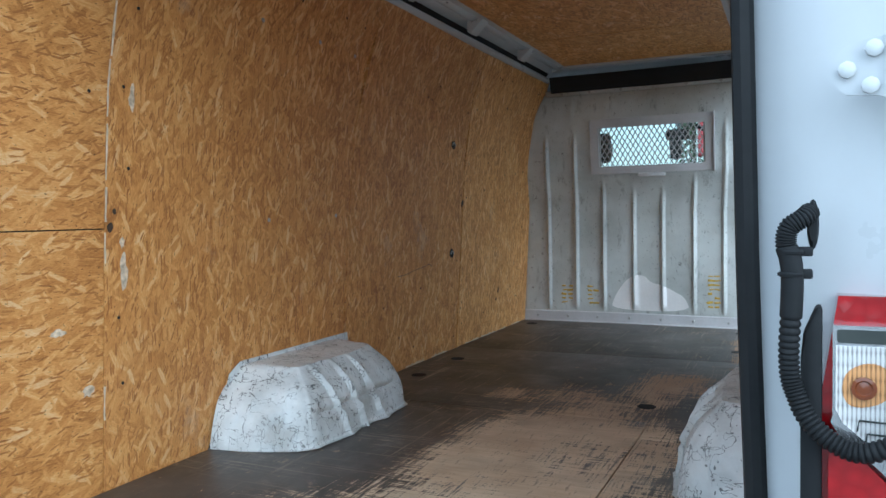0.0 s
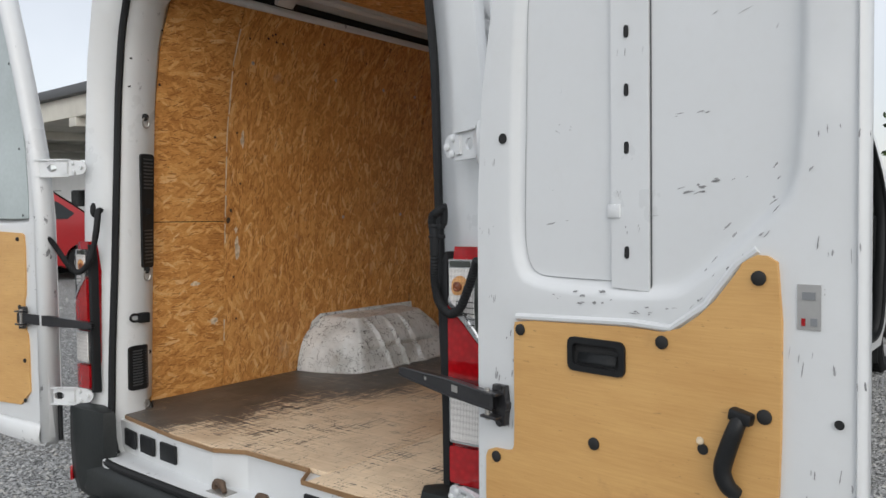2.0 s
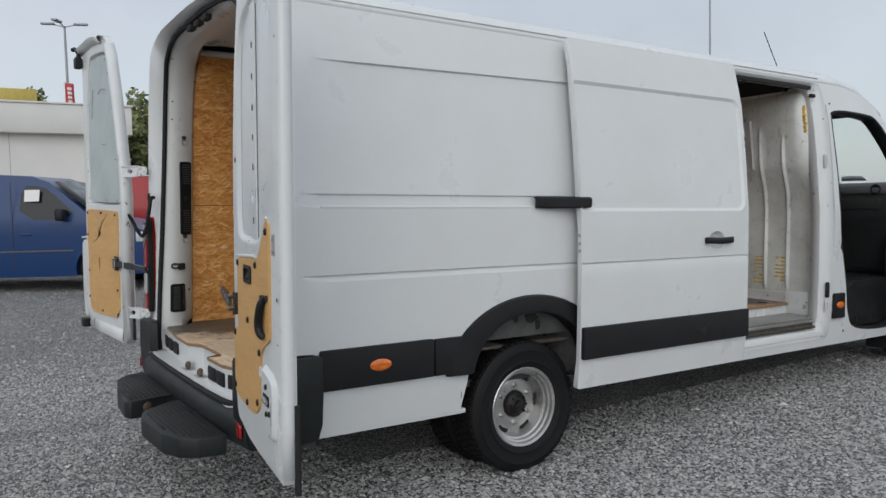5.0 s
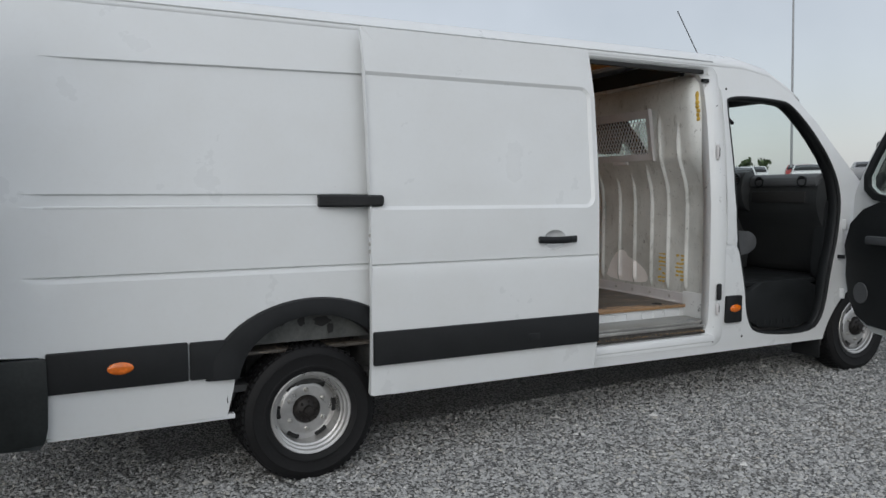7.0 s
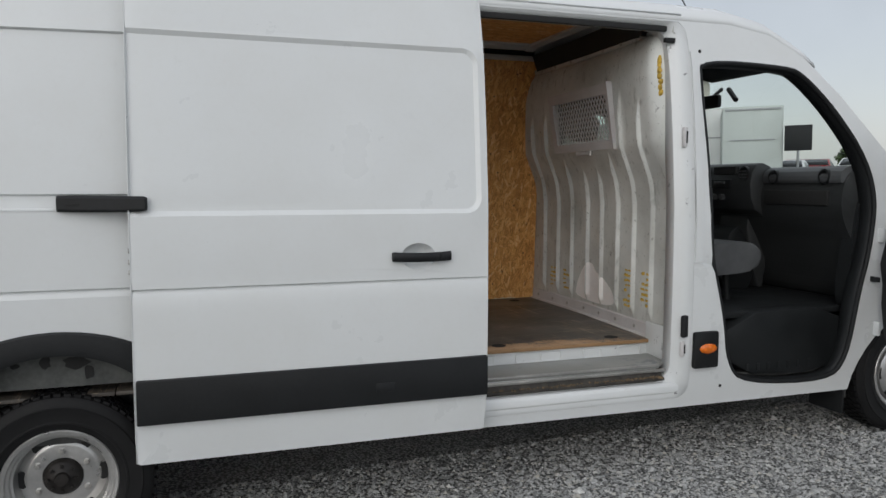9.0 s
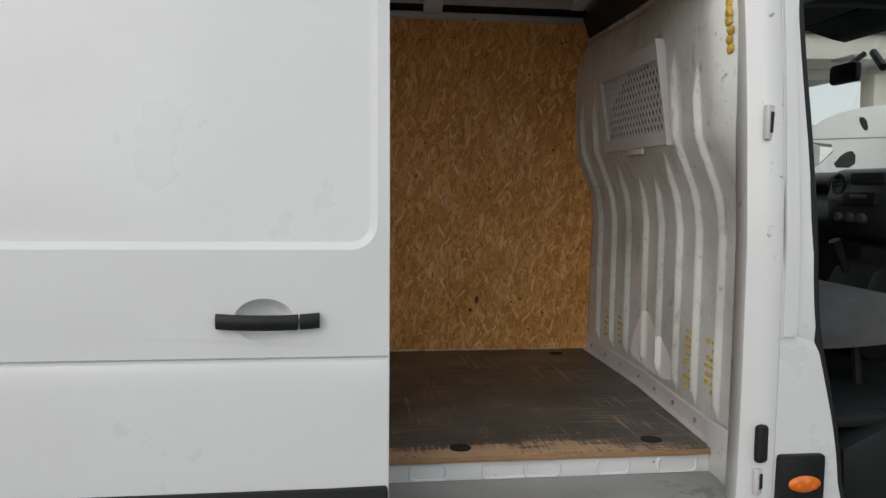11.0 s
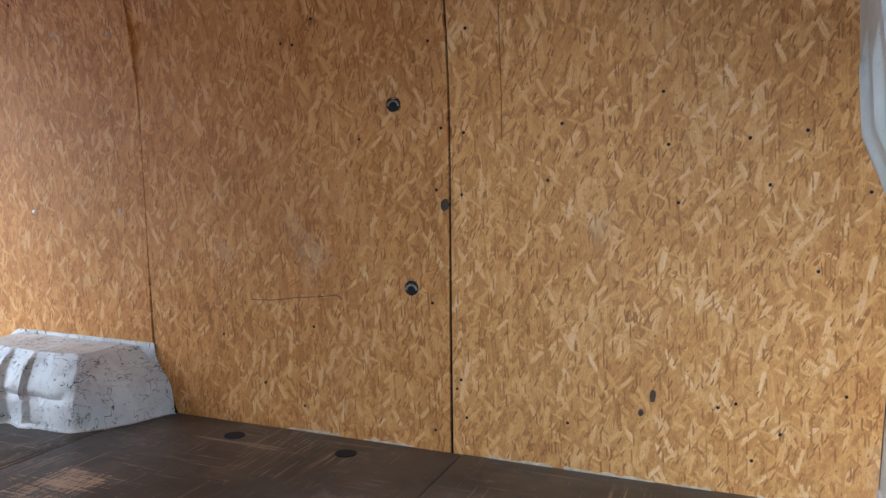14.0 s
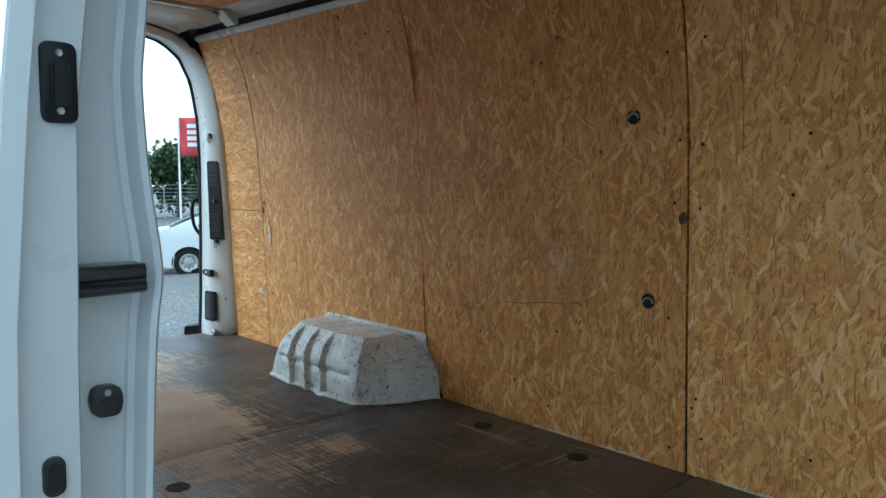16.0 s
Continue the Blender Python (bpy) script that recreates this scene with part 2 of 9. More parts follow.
def surface(name, base, rough=0.5, metal=0.0, vary=0.15, scale=6.0, grain=60.0, bump=0.05, coat=0.0, spec=0.5):
    """A plain surface with stains at two scales and a fine relief."""
    s = Nodes(name)
    co = s.co()
    big, small = s.noise(co, scale), s.noise(co, grain, 3)
    f = s.math("ADD", s.map(big, 0.3, 0.7, -vary, vary), s.map(small, 0.3, 0.7, -vary * 0.4, vary * 0.4))
    v = s.math("ADD", f, 1.0)
    s.set(Base_Color=s.mix(1.0, rgb(*base), s.n("CombineColor", None, Red=v, Green=v, Blue=v).outputs[0], "MULTIPLY"),
          Roughness=s.map(big, 0.3, 0.7, max(0.02, rough - 0.08), min(1, rough + 0.08)), Metallic=metal, Coat_Weight=coat, Specular_IOR_Level=spec)
    if bump:
        s.bump(small, bump, 0.004)
    return s.m


def white_paint(name, scuffs, tone=(0.635, 0.653, 0.657), rough=0.30, scale=9.0, need=0.635):
    """White van paint: faint dirt, and dark scratches down to the primer."""
    s = Nodes(name)
    co = s.co()
    dirt = s.noise(co, 3.0, 6)
    fine = s.noise(co, 40.0, 3)
    col = s.mix(s.map(dirt, 0.42, 0.75, 0.0, 0.20), rgb(*tone), rgb(0.53, 0.53, 0.505))
    col = s.mix(s.map(fine, 0.5, 0.8, 0.0, 0.08), col, rgb(0.5, 0.49, 0.46))
    scratch = s.noise(co, scale, 8, 0.7, (1.5, 1.5, 1.0))
    where = s.noise(co, 1.7, 2)
    k = s.math("MULTIPLY", s.map(scratch, need, need + 0.015), s.map(where, 0.5 if need > 0.62 else 0.46, 0.56, 0.0, scuffs))
    col = s.mix(k, col, rgb(0.20, 0.205, 0.21))
    s.set(Base_Color=col, Roughness=s.map(dirt, 0.3, 0.7, rough - 0.06, rough + 0.14), Coat_Weight=0.25, Coat_Roughness=0.12)
    return s.bump(s.noise(co, 1.6, 2), 0.05, 0.02).m


def osb_board(name, across, along, dim=0.0):
    """Oriented strand board: soft, pressed strands over one another, mostly along one axis. across, along: the axes of the sheet."""
    s = Nodes(name)
    sep = s.n("SeparateXYZ", None, Vector=s.co())
    flat = s.n("CombineXYZ", None, X=sep.outputs[across], Y=sep.outputs[along]).outputs[0]
    warp = s.n("TexNoise", {"noise_dimensions": "2D"}, Vector=flat, Scale=40.0, Detail=4.0)
    bent = s.n("VectorMath", {"operation": "MULTIPLY_ADD"}, i0=warp.outputs["Color"], i1=(0.0035, 0.010, 0), i2=flat).outputs[0]
    val, tint = 0.5, 0.5
    strands = ((3, 0.085, 0.013, 0.0, 0.36, 0.02), (-18, 0.095, 0.019, 0.35, 0.36, 0.02), (24, 0.10, 0.018, 0.45, 0.36, 0.02), (58, 0.05, 0.013, 0.70, 0.36, 0.0), (-47, 0.06, 0.013, 0.72, 0.36, 0.0), (-6, 0.12, 0.026, 0.62, 0.36, 0.02), (36, 0.08, 0.020, 0.72, 0.30, 0.04),
               (10, 0.10, 0.022, 0.87, 0.18, 0.26), (-28, 0.085, 0.020, 0.88, 0.18, 0.26), (42, 0.075, 0.017, 0.90, 0.18, 0.25), (-64, 0.055, 0.013, 0.93, 0.16, 0.18), (-3, 0.05, 0.007, 0.88, 0.20, -0.22), (24, 0.035, 0.006, 0.90, 0.20, -0.26))
    for k, (angle, long, wide, need, depth, lift) in enumerate(strands):
        q = s.n("VectorRotate", {"rotation_type": "Z_AXIS"}, Vector=bent, Angle=radians(angle)).outputs[0]
        q = s.n("Mapping", None, Vector=q, Location=(k * 3.7, k * 1.9, 0), Scale=(1 / wide, 1 / long, 1)).outputs[0]
        cell = s.n("TexVoronoi", {"voronoi_dimensions": "2D", "feature": "F1", "distance": "MINKOWSKI"}, Vector=q, Scale=1.0, Exponent=4.0, Randomness=0.9)
        c = s.n("SeparateColor", None, Color=cell.outputs["Color"])
        grain = s.n("TexNoise", {"noise_dimensions": "2D"}, Vector=s.n("Mapping", None, Vector=q, Scale=(5.0, 0.45, 1)).outputs[0], Scale=1.0, Detail=5.0, Roughness=0.72).outputs["Fac"]
        v = s.math("ADD", s.math("MULTIPLY", s.math("SUBTRACT", c.outputs[0], 0.5), depth), s.math("MULTIPLY", s.math("SUBTRACT", grain, 0.5), 0.62))
        v = s.math("ADD", v, 0.5 + lift)
        fray = s.math("ADD", cell.outputs["Distance"], s.math("MULTIPLY", s.math("SUBTRACT", grain, 0.5), 0.5))
        edge = s.map(fray, 0.36, 0.46, 1.0, 0.0) if k else 1.0
        pick = s.math("MULTIPLY", s.map(c.outputs[1], need, need + 0.01), edge) if k else 1.0
        val = s.n("Mix", {"data_type": "FLOAT"}, i0=pick, i2=val, i3=v).outputs[0]
        tint = s.n("Mix", {"data_type": "FLOAT"}, i0=pick, i2=tint, i3=c.outputs[2]).outputs[0]
    crumb = s.n("TexNoise", {"noise_dimensions": "2D"}, Vector=s.n("Mapping", None, Vector=bent, Scale=(220.0, 75.0, 1)).outputs[0], Scale=1.0, Detail=4.0, Roughness=0.75).outputs["Fac"]
    val = s.math("ADD", val, s.map(crumb, 0.25, 0.75, -0.13, 0.13))
    cloud = s.noise(s.co(), 3.2, 4)
    val = s.math("ADD", val, s.map(cloud, 0.3, 0.7, -0.07, 0.07))
    ramp = s.n("ValToRGB", None, Fac=val)
    e = ramp.color_ramp.elements
    e[0].position, e[0].color = 0.18, rgb(0.36, 0.150, 0.042)
    e[1].position, e[1].color = 0.98, rgb(0.93, 0.70, 0.41)
    for p, c in ((0.38, (0.575, 0.268, 0.074)), (0.54, (0.705, 0.352, 0.104)), (0.72, (0.83, 0.470, 0.168))):
        e.new(p).color = rgb(*c)
    col = s.mix(s.map(tint, 0.5, 1.0, 0.0, 0.22), ramp.outputs[0], rgb(0.64, 0.275, 0.075))
    stain = s.noise(s.co(), 1.4, 5)
    col = s.mix(s.map(stain, 0.45, 0.72, 0.0, 0.22), col, rgb(0.38, 0.19, 0.07))
    speck = s.n("TexNoise", {"noise_dimensions": "2D"}, Vector=s.n("Mapping", None, Vector=flat, Scale=(150.0, 70.0, 1)).outputs[0], Scale=1.0, Detail=2.0, Roughness=0.5).outputs["Fac"]
    col = s.mix(s.map(speck, 0.715, 0.745, 0.0, 0.8), col, rgb(0.12, 0.055, 0.022))
    # darker tint: a browner board, and weaker light put into its colour
    col = s.mix(dim, col, rgb(0.66, 0.54, 0.40), "MULTIPLY")
    scuff = s.math("MULTIPLY", s.map(s.noise(s.co(), 4.0, 7, 0.65), 0.62, 0.72), 0.26)
    col = s.mix(scuff, col, rgb(0.72, 0.60, 0.43))
    s.set(Base_Color=col, Roughness=0.55, Specular_IOR_Level=0.35)
    return s.bump(val, 0.35, 0.003).m


def worn_floor(name):
    """Dark film-faced plywood, its film worn through to the wood."""
    s = Nodes(name)
    co = s.co()
    sep = s.n("SeparateXYZ", None, Vector=co)
    x, y = sep.outputs[0], sep.outputs[1]

    def patch(cx, cy, rx, ry):
        dx = s.math("DIVIDE", s.math("SUBTRACT", x, cx), rx)
        dy = s.math("DIVIDE", s.math("SUBTRACT", y, cy), ry)
        return s.map(s.math("ADD", s.math("MULTIPLY", dx, dx), s.math("MULTIPLY", dy, dy)), 0.0, 1.0, 1.0, 0.0)
    zone = s.math("MAXIMUM", patch(0.22, 0.10, 0.85, 1.25), patch(0.18, 1.25, 0.55, 1.0))
    zone = s.math("MAXIMUM", zone, s.math("MULTIPLY", patch(0.42, 2.35, 0.40, 0.45), 0.75))
    zone = s.math("MAXIMUM", zone, s.math("MULTIPLY", patch(0.67, 3.6, 0.13, 0.95), 0.66))
    zone = s.math("MAXIMUM", zone, s.math("MULTIPLY", patch(-0.28, 2.05, 0.16, 0.16), 0.58))
    zone = s.math("MAXIMUM", zone, s.math("MULTIPLY", patch(0.1, 2.05, 0.45, 0.35), 0.6))
    rough = s.noise(co, 4.0, 8, 0.66, (1.0, 0.7, 1.0))
    streak = s.noise(co, 62.0, 6, 0.66, (0.13, 2.2, 1.0))
    cross = s.noise(co, 62.0, 6, 0.66, (2.2, 0.10, 1.0))
    blot = s.noise(co, 2.2, 4, 0.6)
    tear = s.math("ADD", s.math("ADD", s.math("MULTIPLY", rough, 0.32), s.math("MULTIPLY", blot, 0.18)), s.math("ADD", s.math("MULTIPLY", streak, 0.36), s.math("MULTIPLY", cross, 0.36)))
    k = s.math("ADD", s.math("MULTIPLY", s.math("MINIMUM", zone, 0.80), 0.235), tear)
    worn = s.map(k, 0.728, 0.734)
    thin = s.map(k, 0.66, 0.75)
    film = s.mix(s.map(s.noise(co, 2.6, 6), 0.35, 0.7), rgb(0.052, 0.046, 0.040), rgb(0.115, 0.101, 0.086))
    film = s.mix(s.map(s.noise(co, 7.0, 8, 0.7), 0.56, 0.78, 0.0, 0.5), film, rgb(0.16, 0.145, 0.13))
    scr = None
    for scale, stretch, mask, need in ((26.0, (3.0, 0.06, 1), 2.3, 0.46), (26.0, (0.06, 3.0, 1), 2.9, 0.46), (60.0, (2.5, 0.10, 1), 3.7, 0.50), (60.0, (0.10, 2.5, 1), 4.3, 0.50)):
        one = s.math("MULTIPLY", s.map(s.noise(co, scale, 4, 0.7, stretch), 0.60, 0.625), s.map(s.noise(co, mask, 3), need, need + 0.1))
        scr = one if scr is None else s.math("MAXIMUM", scr, one)
    film = s.mix(s.math("MULTIPLY", scr, s.map(s.noise(co, 1.1, 3), 0.38, 0.60, 0.18, 0.85)), film, rgb(0.40, 0.32, 0.23))
    film = s.mix(s.map(s.noise(co, 55.0, 5, 0.75), 0.63, 0.70, 0.0, 0.5), film, rgb(0.26, 0.20, 0.14))
    film = s.mix(s.math("MULTIPLY", s.map(s.noise(co, 9.0, 7, 0.7), 0.55, 0.70), s.map(s.noise(co, 1.3, 2), 0.40, 0.60, 0.1, 0.65)), film, rgb(0.27, 0.24, 0.20))
    film = s.mix(s.map(s.noise(co, 13.0, 8, 0.72), 0.63, 0.67, 0.0, 0.7), film, rgb(0.34, 0.24, 0.14))
    film = s.mix(s.math("MULTIPLY", thin, 0.30), film, rgb(0.17, 0.10, 0.06))
    wood = s.mix(s.noise(co, 24.0, 6, 0.65, (0.25, 3.0, 1)), rgb(0.50, 0.365, 0.235), rgb(0.88, 0.71, 0.50))
    wood = s.mix(s.map(s.noise(co, 4.0, 5), 0.5, 0.75, 0.0, 0.35), wood, rgb(0.20, 0.135, 0.085))
    wood = s.mix(s.map(s.noise(co, 2.4, 5), 0.48, 0.68, 0.0, 0.45), wood, rgb(0.40, 0.235, 0.12))
    wood = s.mix(s.math("MULTIPLY", s.map(y, 1.6, 2.6), 0.75), wood, rgb(0.36, 0.20, 0.10))
    wood = s.mix(s.map(s.noise(co, 45.0, 5, 0.7, (2.4, 0.3, 1)), 0.60, 0.64, 0.0, 0.5), wood, rgb(0.13, 0.095, 0.07))
    s.set(Base_Color=s.mix(worn, film, wood), Roughness=s.n("Mix", {"data_type": "FLOAT"}, i0=worn, i2=s.map(rough, 0.3, 0.7, 0.38, 0.58), i3=0.75).outputs[0])
    return s.bump(s.math("SUBTRACT", s.math("MULTIPLY", s.noise(co, 90.0, 2), 0.25), worn), 0.35, 0.002).m


def plywood(name, light, dark, scale=3.0):
    s = Nodes(name)
    co = s.co()
    rings = s.noise(co, scale, 6, 0.6, (1.0, 1.0, 4.0))
    fine = s.noise(co, 34.0, 5, 0.65, (0.35, 0.35, 8.0))
    col = s.mix(s.map(s.math("ADD", s.math("MULTIPLY", rings, 0.6), s.math("MULTIPLY", fine, 0.4)), 0.30, 0.72), rgb(*light), rgb(*dark))
    col = s.mix(s.map(s.noise(co, 5.0, 7, 0.65), 0.60, 0.74, 0.0, 0.45), col, rgb(0.30, 0.16, 0.06))
    col = s.mix(s.map(s.noise(co, 60.0, 3, 0.7, (0.5, 0.5, 2.5)), 0.66, 0.70, 0.0, 0.5), col, rgb(0.24, 0.13, 0.05))
    s.set(Base_Color=col, Roughness=s.map(fine, 0.3, 0.7, 0.42, 0.56))
    return s.bump(fine, 0.15, 0.002).m


def chipped_metal(name):
    """Grey-white painted sheet metal, covered with thin dark cuts and chips."""
    s = Nodes(name)
    co = s.co()
    dirt = s.noise(co, 6.0, 7, 0.65)
    col = s.mix(s.map(dirt, 0.36, 0.66), rgb(0.76, 0.78, 0.765), rgb(0.54, 0.555, 0.54))
    k = None
    for scale, stretch, wide, mask, need in ((7.0, (1.7, 1.7, 0.6), 0.0055, 15.0, 0.42), (9.0, (0.6, 0.6, 1.9), 0.0065, 19.0, 0.46), (14.0, (1.0, 1.3, 1.0), 0.010, 12.0, 0.50)):
        line = s.math("ABSOLUTE", s.math("SUBTRACT", s.noise(co, scale, 3, 0.6, stretch), 0.5))
        cut = s.math("MULTIPLY", s.map(line, wide * 0.5, wide, 1.0, 0.0), s.map(s.noise(co, mask, 3), need, need + 0.04))
        k = cut if k is None else s.math("MAXIMUM", k, cut)
    chips = s.noise(co, 34.0, 6, 0.72, (1.0, 1.5, 1.0))
    k = s.math("MAXIMUM", k, s.map(chips, 0.66, 0.67))
    where = s.map(s.noise(co, 4.5, 3), 0.36, 0.60, 0.55, 1.0)
    col = s.mix(s.math("MULTIPLY", k, where), col, rgb(0.075, 0.078, 0.074))
    col = s.mix(s.map(s.noise(co, 3.0, 5), 0.60, 0.75, 0.0, 0.5), col, rgb(0.30, 0.26, 0.20))
    s.set(Base_Color=col, Roughness=0.40)
    return s.bump(s.math("SUBTRACT", s.noise(co, 20.0, 4, 0.65), s.math("MULTIPLY", k, 0.3)), 0.45, 0.006).m


def bulkhead_paint(name):
    """Thin grey primer over sheet metal, with a patch of bare lighter paint and dirt."""
    s = Nodes(name)
    co = s.co()
    dirt = s.noise(co, 2.2, 7, 0.62)
    col = s.mix(s.map(dirt, 0.36, 0.66), rgb(0.66, 0.672, 0.645), rgb(0.45, 0.458, 0.43))
    col = s.mix(s.map(s.noise(co, 14.0, 8, 0.7, (1, 1, 0.35)), 0.57, 0.68, 0.0, 0.65), col, rgb(0.22, 0.22, 0.195))
    col = s.mix(s.map(s.noise(co, 60.0, 4, 0.7, (1, 1, 0.6)), 0.63, 0.66, 0.0, 0.6), col, rgb(0.16, 0.155, 0.14))
    col = s.mix(s.map(s.noise(co, 9.0, 8, 0.7), 0.66, 0.68, 0.0, 0.75), col, rgb(0.10, 0.09, 0.08))
    s.set(Base_Color=col, Roughness=s.map(dirt, 0.3, 0.7, 0.38, 0.58))
    return s.bump(dirt, 0.08, 0.01).m


def gravel_ground(name):
    s = Nodes(name)
    co = s.co()
    c = s.n("TexVoronoi", None, Vector=co, Scale=66.0, Randomness=1.0)
    d = s.n("TexVoronoi", None, Vector=co, Scale=150.0, Randomness=1.0)
    v = s.n("SeparateColor", None, Color=c.outputs["Color"]).outputs[0]
    w = s.n("SeparateColor", None, Color=d.outputs["Color"]).outputs[1]
    col = s.mix(s.math("ADD", s.math("MULTIPLY", v, 0.7), s.math("MULTIPLY", w, 0.3)), rgb(0.25, 0.253, 0.248), rgb(0.56, 0.56, 0.54))
    # near-black at the cell edges paints the shade in the gaps between stones
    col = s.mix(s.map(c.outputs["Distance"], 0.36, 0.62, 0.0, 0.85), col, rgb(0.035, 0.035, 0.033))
    col = s.mix(s.map(s.noise(co, 0.7, 5), 0.52, 0.75, 0.0, 0.45), col, rgb(0.21, 0.18, 0.13))
    col = s.mix(s.map(s.noise(co, 0.22, 3), 0.4, 0.65, 0.0, 0.35), col, rgb(0.17, 0.175, 0.18))
    s.set(Base_Color=col, Roughness=0.85)
    h = s.math("ADD", s.map(c.outputs["Distance"], 0.0, 0.7, 1.0, 0.0), s.map(d.outputs["Distance"], 0.0, 0.7, 0.4, 0.0))
    return s.bump(h, 0.9, 0.02).m


def stone_chips(name):
    s = Nodes(name)
    r = s.n("NewGeometry").outputs["Random Per Island"]
    ramp = s.n("ValToRGB", None, Fac=r)
    e = ramp.color_ramp.elements
    e[0].position, e[0].color = 0.0, rgb(0.19, 0.193, 0.192)
    e[1].position, e[1].color = 1.0, rgb(0.70, 0.695, 0.67)
    for p, c in ((0.25, (0.33, 0.334, 0.328)), (0.80, (0.46, 0.464, 0.452)), (0.93, (0.44, 0.42, 0.37)), (0.97, (0.50, 0.50, 0.48))):
        e.new(p).color = rgb(*c)
    s.set(Base_Color=s.mix(s.map(s.noise(s.co(), 160.0, 4), 0.35, 0.75, 0.0, 0.5), ramp.outputs[0], rgb(0.19, 0.19, 0.185)), Roughness=0.8)
    return s.m


def clear(name, tint=(0.9, 0.95, 0.93), rough=0.02, alpha=0.18):
    """Thin glass: it lets most light through and mirrors the rest."""
    s = Nodes(name)
    out = s.t.nodes["Material Output"]
    g = s.n("BsdfGlossy", None, Color=rgb(1, 1, 1), Roughness=rough)
    t = s.n("BsdfTransparent", None, Color=rgb(*tint))
    f = s.math("POWER", s.n("LayerWeight", None, Blend=0.5).outputs["Facing"], 4.0)
    mix = s.n("MixShader", None, i0=s.math("ADD", s.math("MULTIPLY", f, 0.7), 0.05), i1=t, i2=g)
    s.t.links.new(mix.outputs[0], out.inputs[0])
    return s.m


def lens(name, colour, rough=0.12):
    """Coloured lamp plastic with prisms behind it."""
    s = Nodes(name)
    co = s.co()
    w = s.n("TexVoronoi", None, Vector=co, Scale=55.0)
    s.set(Base_Color=s.mix(s.map(w.outputs["Distance"], 0.1, 0.6, 0.0, 0.45), rgb(*colour), rgb(colour[0] * 0.45, colour[1] * 0.4, colour[2] * 0.4)), Roughness=rough, Coat_Weight=0.8, Coat_Roughness=0.04)
    return s.bump(w.outputs["Distance"], 0.25, 0.004).m


def prisms(name, colour):
    """Lamp glass moulded into a fine grid of prisms over a bright reflector."""
    s = Nodes(name)
    sep = s.n("SeparateXYZ", None, Vector=s.co())
    a = s.math("ABSOLUTE", s.math("SINE", s.math("MULTIPLY", sep.outputs[0], 700.0)))
    b = s.math("ABSOLUTE", s.math("SINE", s.math("MULTIPLY", sep.outputs[2], 210.0)))
    g = s.math("ADD", s.math("MULTIPLY", a, 0.72), s.math("MULTIPLY", b, 0.28))
    k = s.math("MULTIPLY", s.map(g, 0.25, 0.75, 1.0, 0.0), 0.7)
    s.set(Base_Color=s.mix(k, rgb(*colour), rgb(colour[0] * 0.25, colour[1] * 0.22, colour[2] * 0.22)), Roughness=0.15, Metallic=0.1, Coat_Weight=0.8, Coat_Roughness=0.04)
    return s.bump(g, 0.5, 0.003).m


def car_paint(name, colour):
    s = Nodes(name)
    co = s.co()
    s.set(Base_Color=s.mix(s.map(s.noise(co, 3.0, 5), 0.4, 0.75, 0.0, 0.25), rgb(*colour), rgb(colour[0] * 0.7 + 0.012, colour[1] * 0.7 + 0.012, colour[2] * 0.7 + 0.012)), Roughness=0.30, Coat_Weight=0.2, Coat_Roughness=0.06, Specular_IOR_Level=0.3)
    return s.m


def leafy(name, light, dark):
    s = Nodes(name)
    r = s.n("NewGeometry").outputs["Random Per Island"]
    s.set(Base_Color=s.mix(r, rgb(*dark), rgb(*light)), Roughness=0.6, Subsurface_Weight=0.0)
    return s.m


WHITE = white_paint("white_paint", 0.03)
WHITE_SCRAPED = white_paint("scraped_white_paint", 0.8, scale=22.0, need=0.64)
SCRAPE = surface("bared_primer", (0.27, 0.272, 0.275), 0.6, vary=0.35, scale=30)
WHITE_SCUFFED = white_paint("scuffed_white_paint", 1.0, scale=13.0)
OSB = osb_board("osb_wall", 1, 2)
# darker copies for the rear boards: browner boards plus painted-in weaker light
OSB_DIM = osb_board("osb_wall_dim", 1, 2, 0.36)
OSB_CROSS = osb_board("osb_wall_cross", 2, 1, 0.42)
OSB_TOP = osb_board("osb_ceiling", 0, 1)
FLOOR = worn_floor("worn_floor_film")
PLY_EDGE = plywood("plywood_edge", (0.36, 0.22, 0.11), (0.20, 0.11, 0.05), 20.0)
PLY = plywood("door_plywood", (0.66, 0.395, 0.145), (0.50, 0.268, 0.086))
METAL = chipped_metal("chipped_grey_metal")
BULK = bulkhead_paint("bulkhead_primer")
PINK = surface("touched_up_paint", (0.87, 0.845, 0.825), 0.5, vary=0.06)
GREY_SHEET = surface("grey_sheet", (0.42, 0.475, 0.475), 0.42, vary=0.10, scale=2.5, bump=0.03)
GRILLE = surface("grille_paint", (0.56, 0.545, 0.545), 0.45, vary=0.08)
BLACK = surface("black_plastic", (0.011, 0.012, 0.013), 0.46, spec=0.28, vary=0.35, scale=4, bump=0.12)
RUBBER = surface("black_rubber", (0.012, 0.013, 0.014), 0.68, spec=0.3, vary=0.25, bump=0.15)
# near-black for black fittings, and painted in as shade inside holes and cavities
BLACK_OR_SHADE = surface("black_or_cavity_shade", (0.012, 0.012, 0.012), 0.8, vary=0.2, bump=0.0)
CLADDING = surface("grey_black_cladding", (0.014, 0.015, 0.016), 0.55, spec=0.22, vary=0.15, bump=0.15)
STEP_METAL = white_paint("worn_step_plate", 1.0, (0.25, 0.255, 0.238), 0.45, 9.0, 0.58)
TRACK = surface("dirty_track", (0.035, 0.031, 0.026), 0.75, vary=0.8, scale=14, bump=0.3)
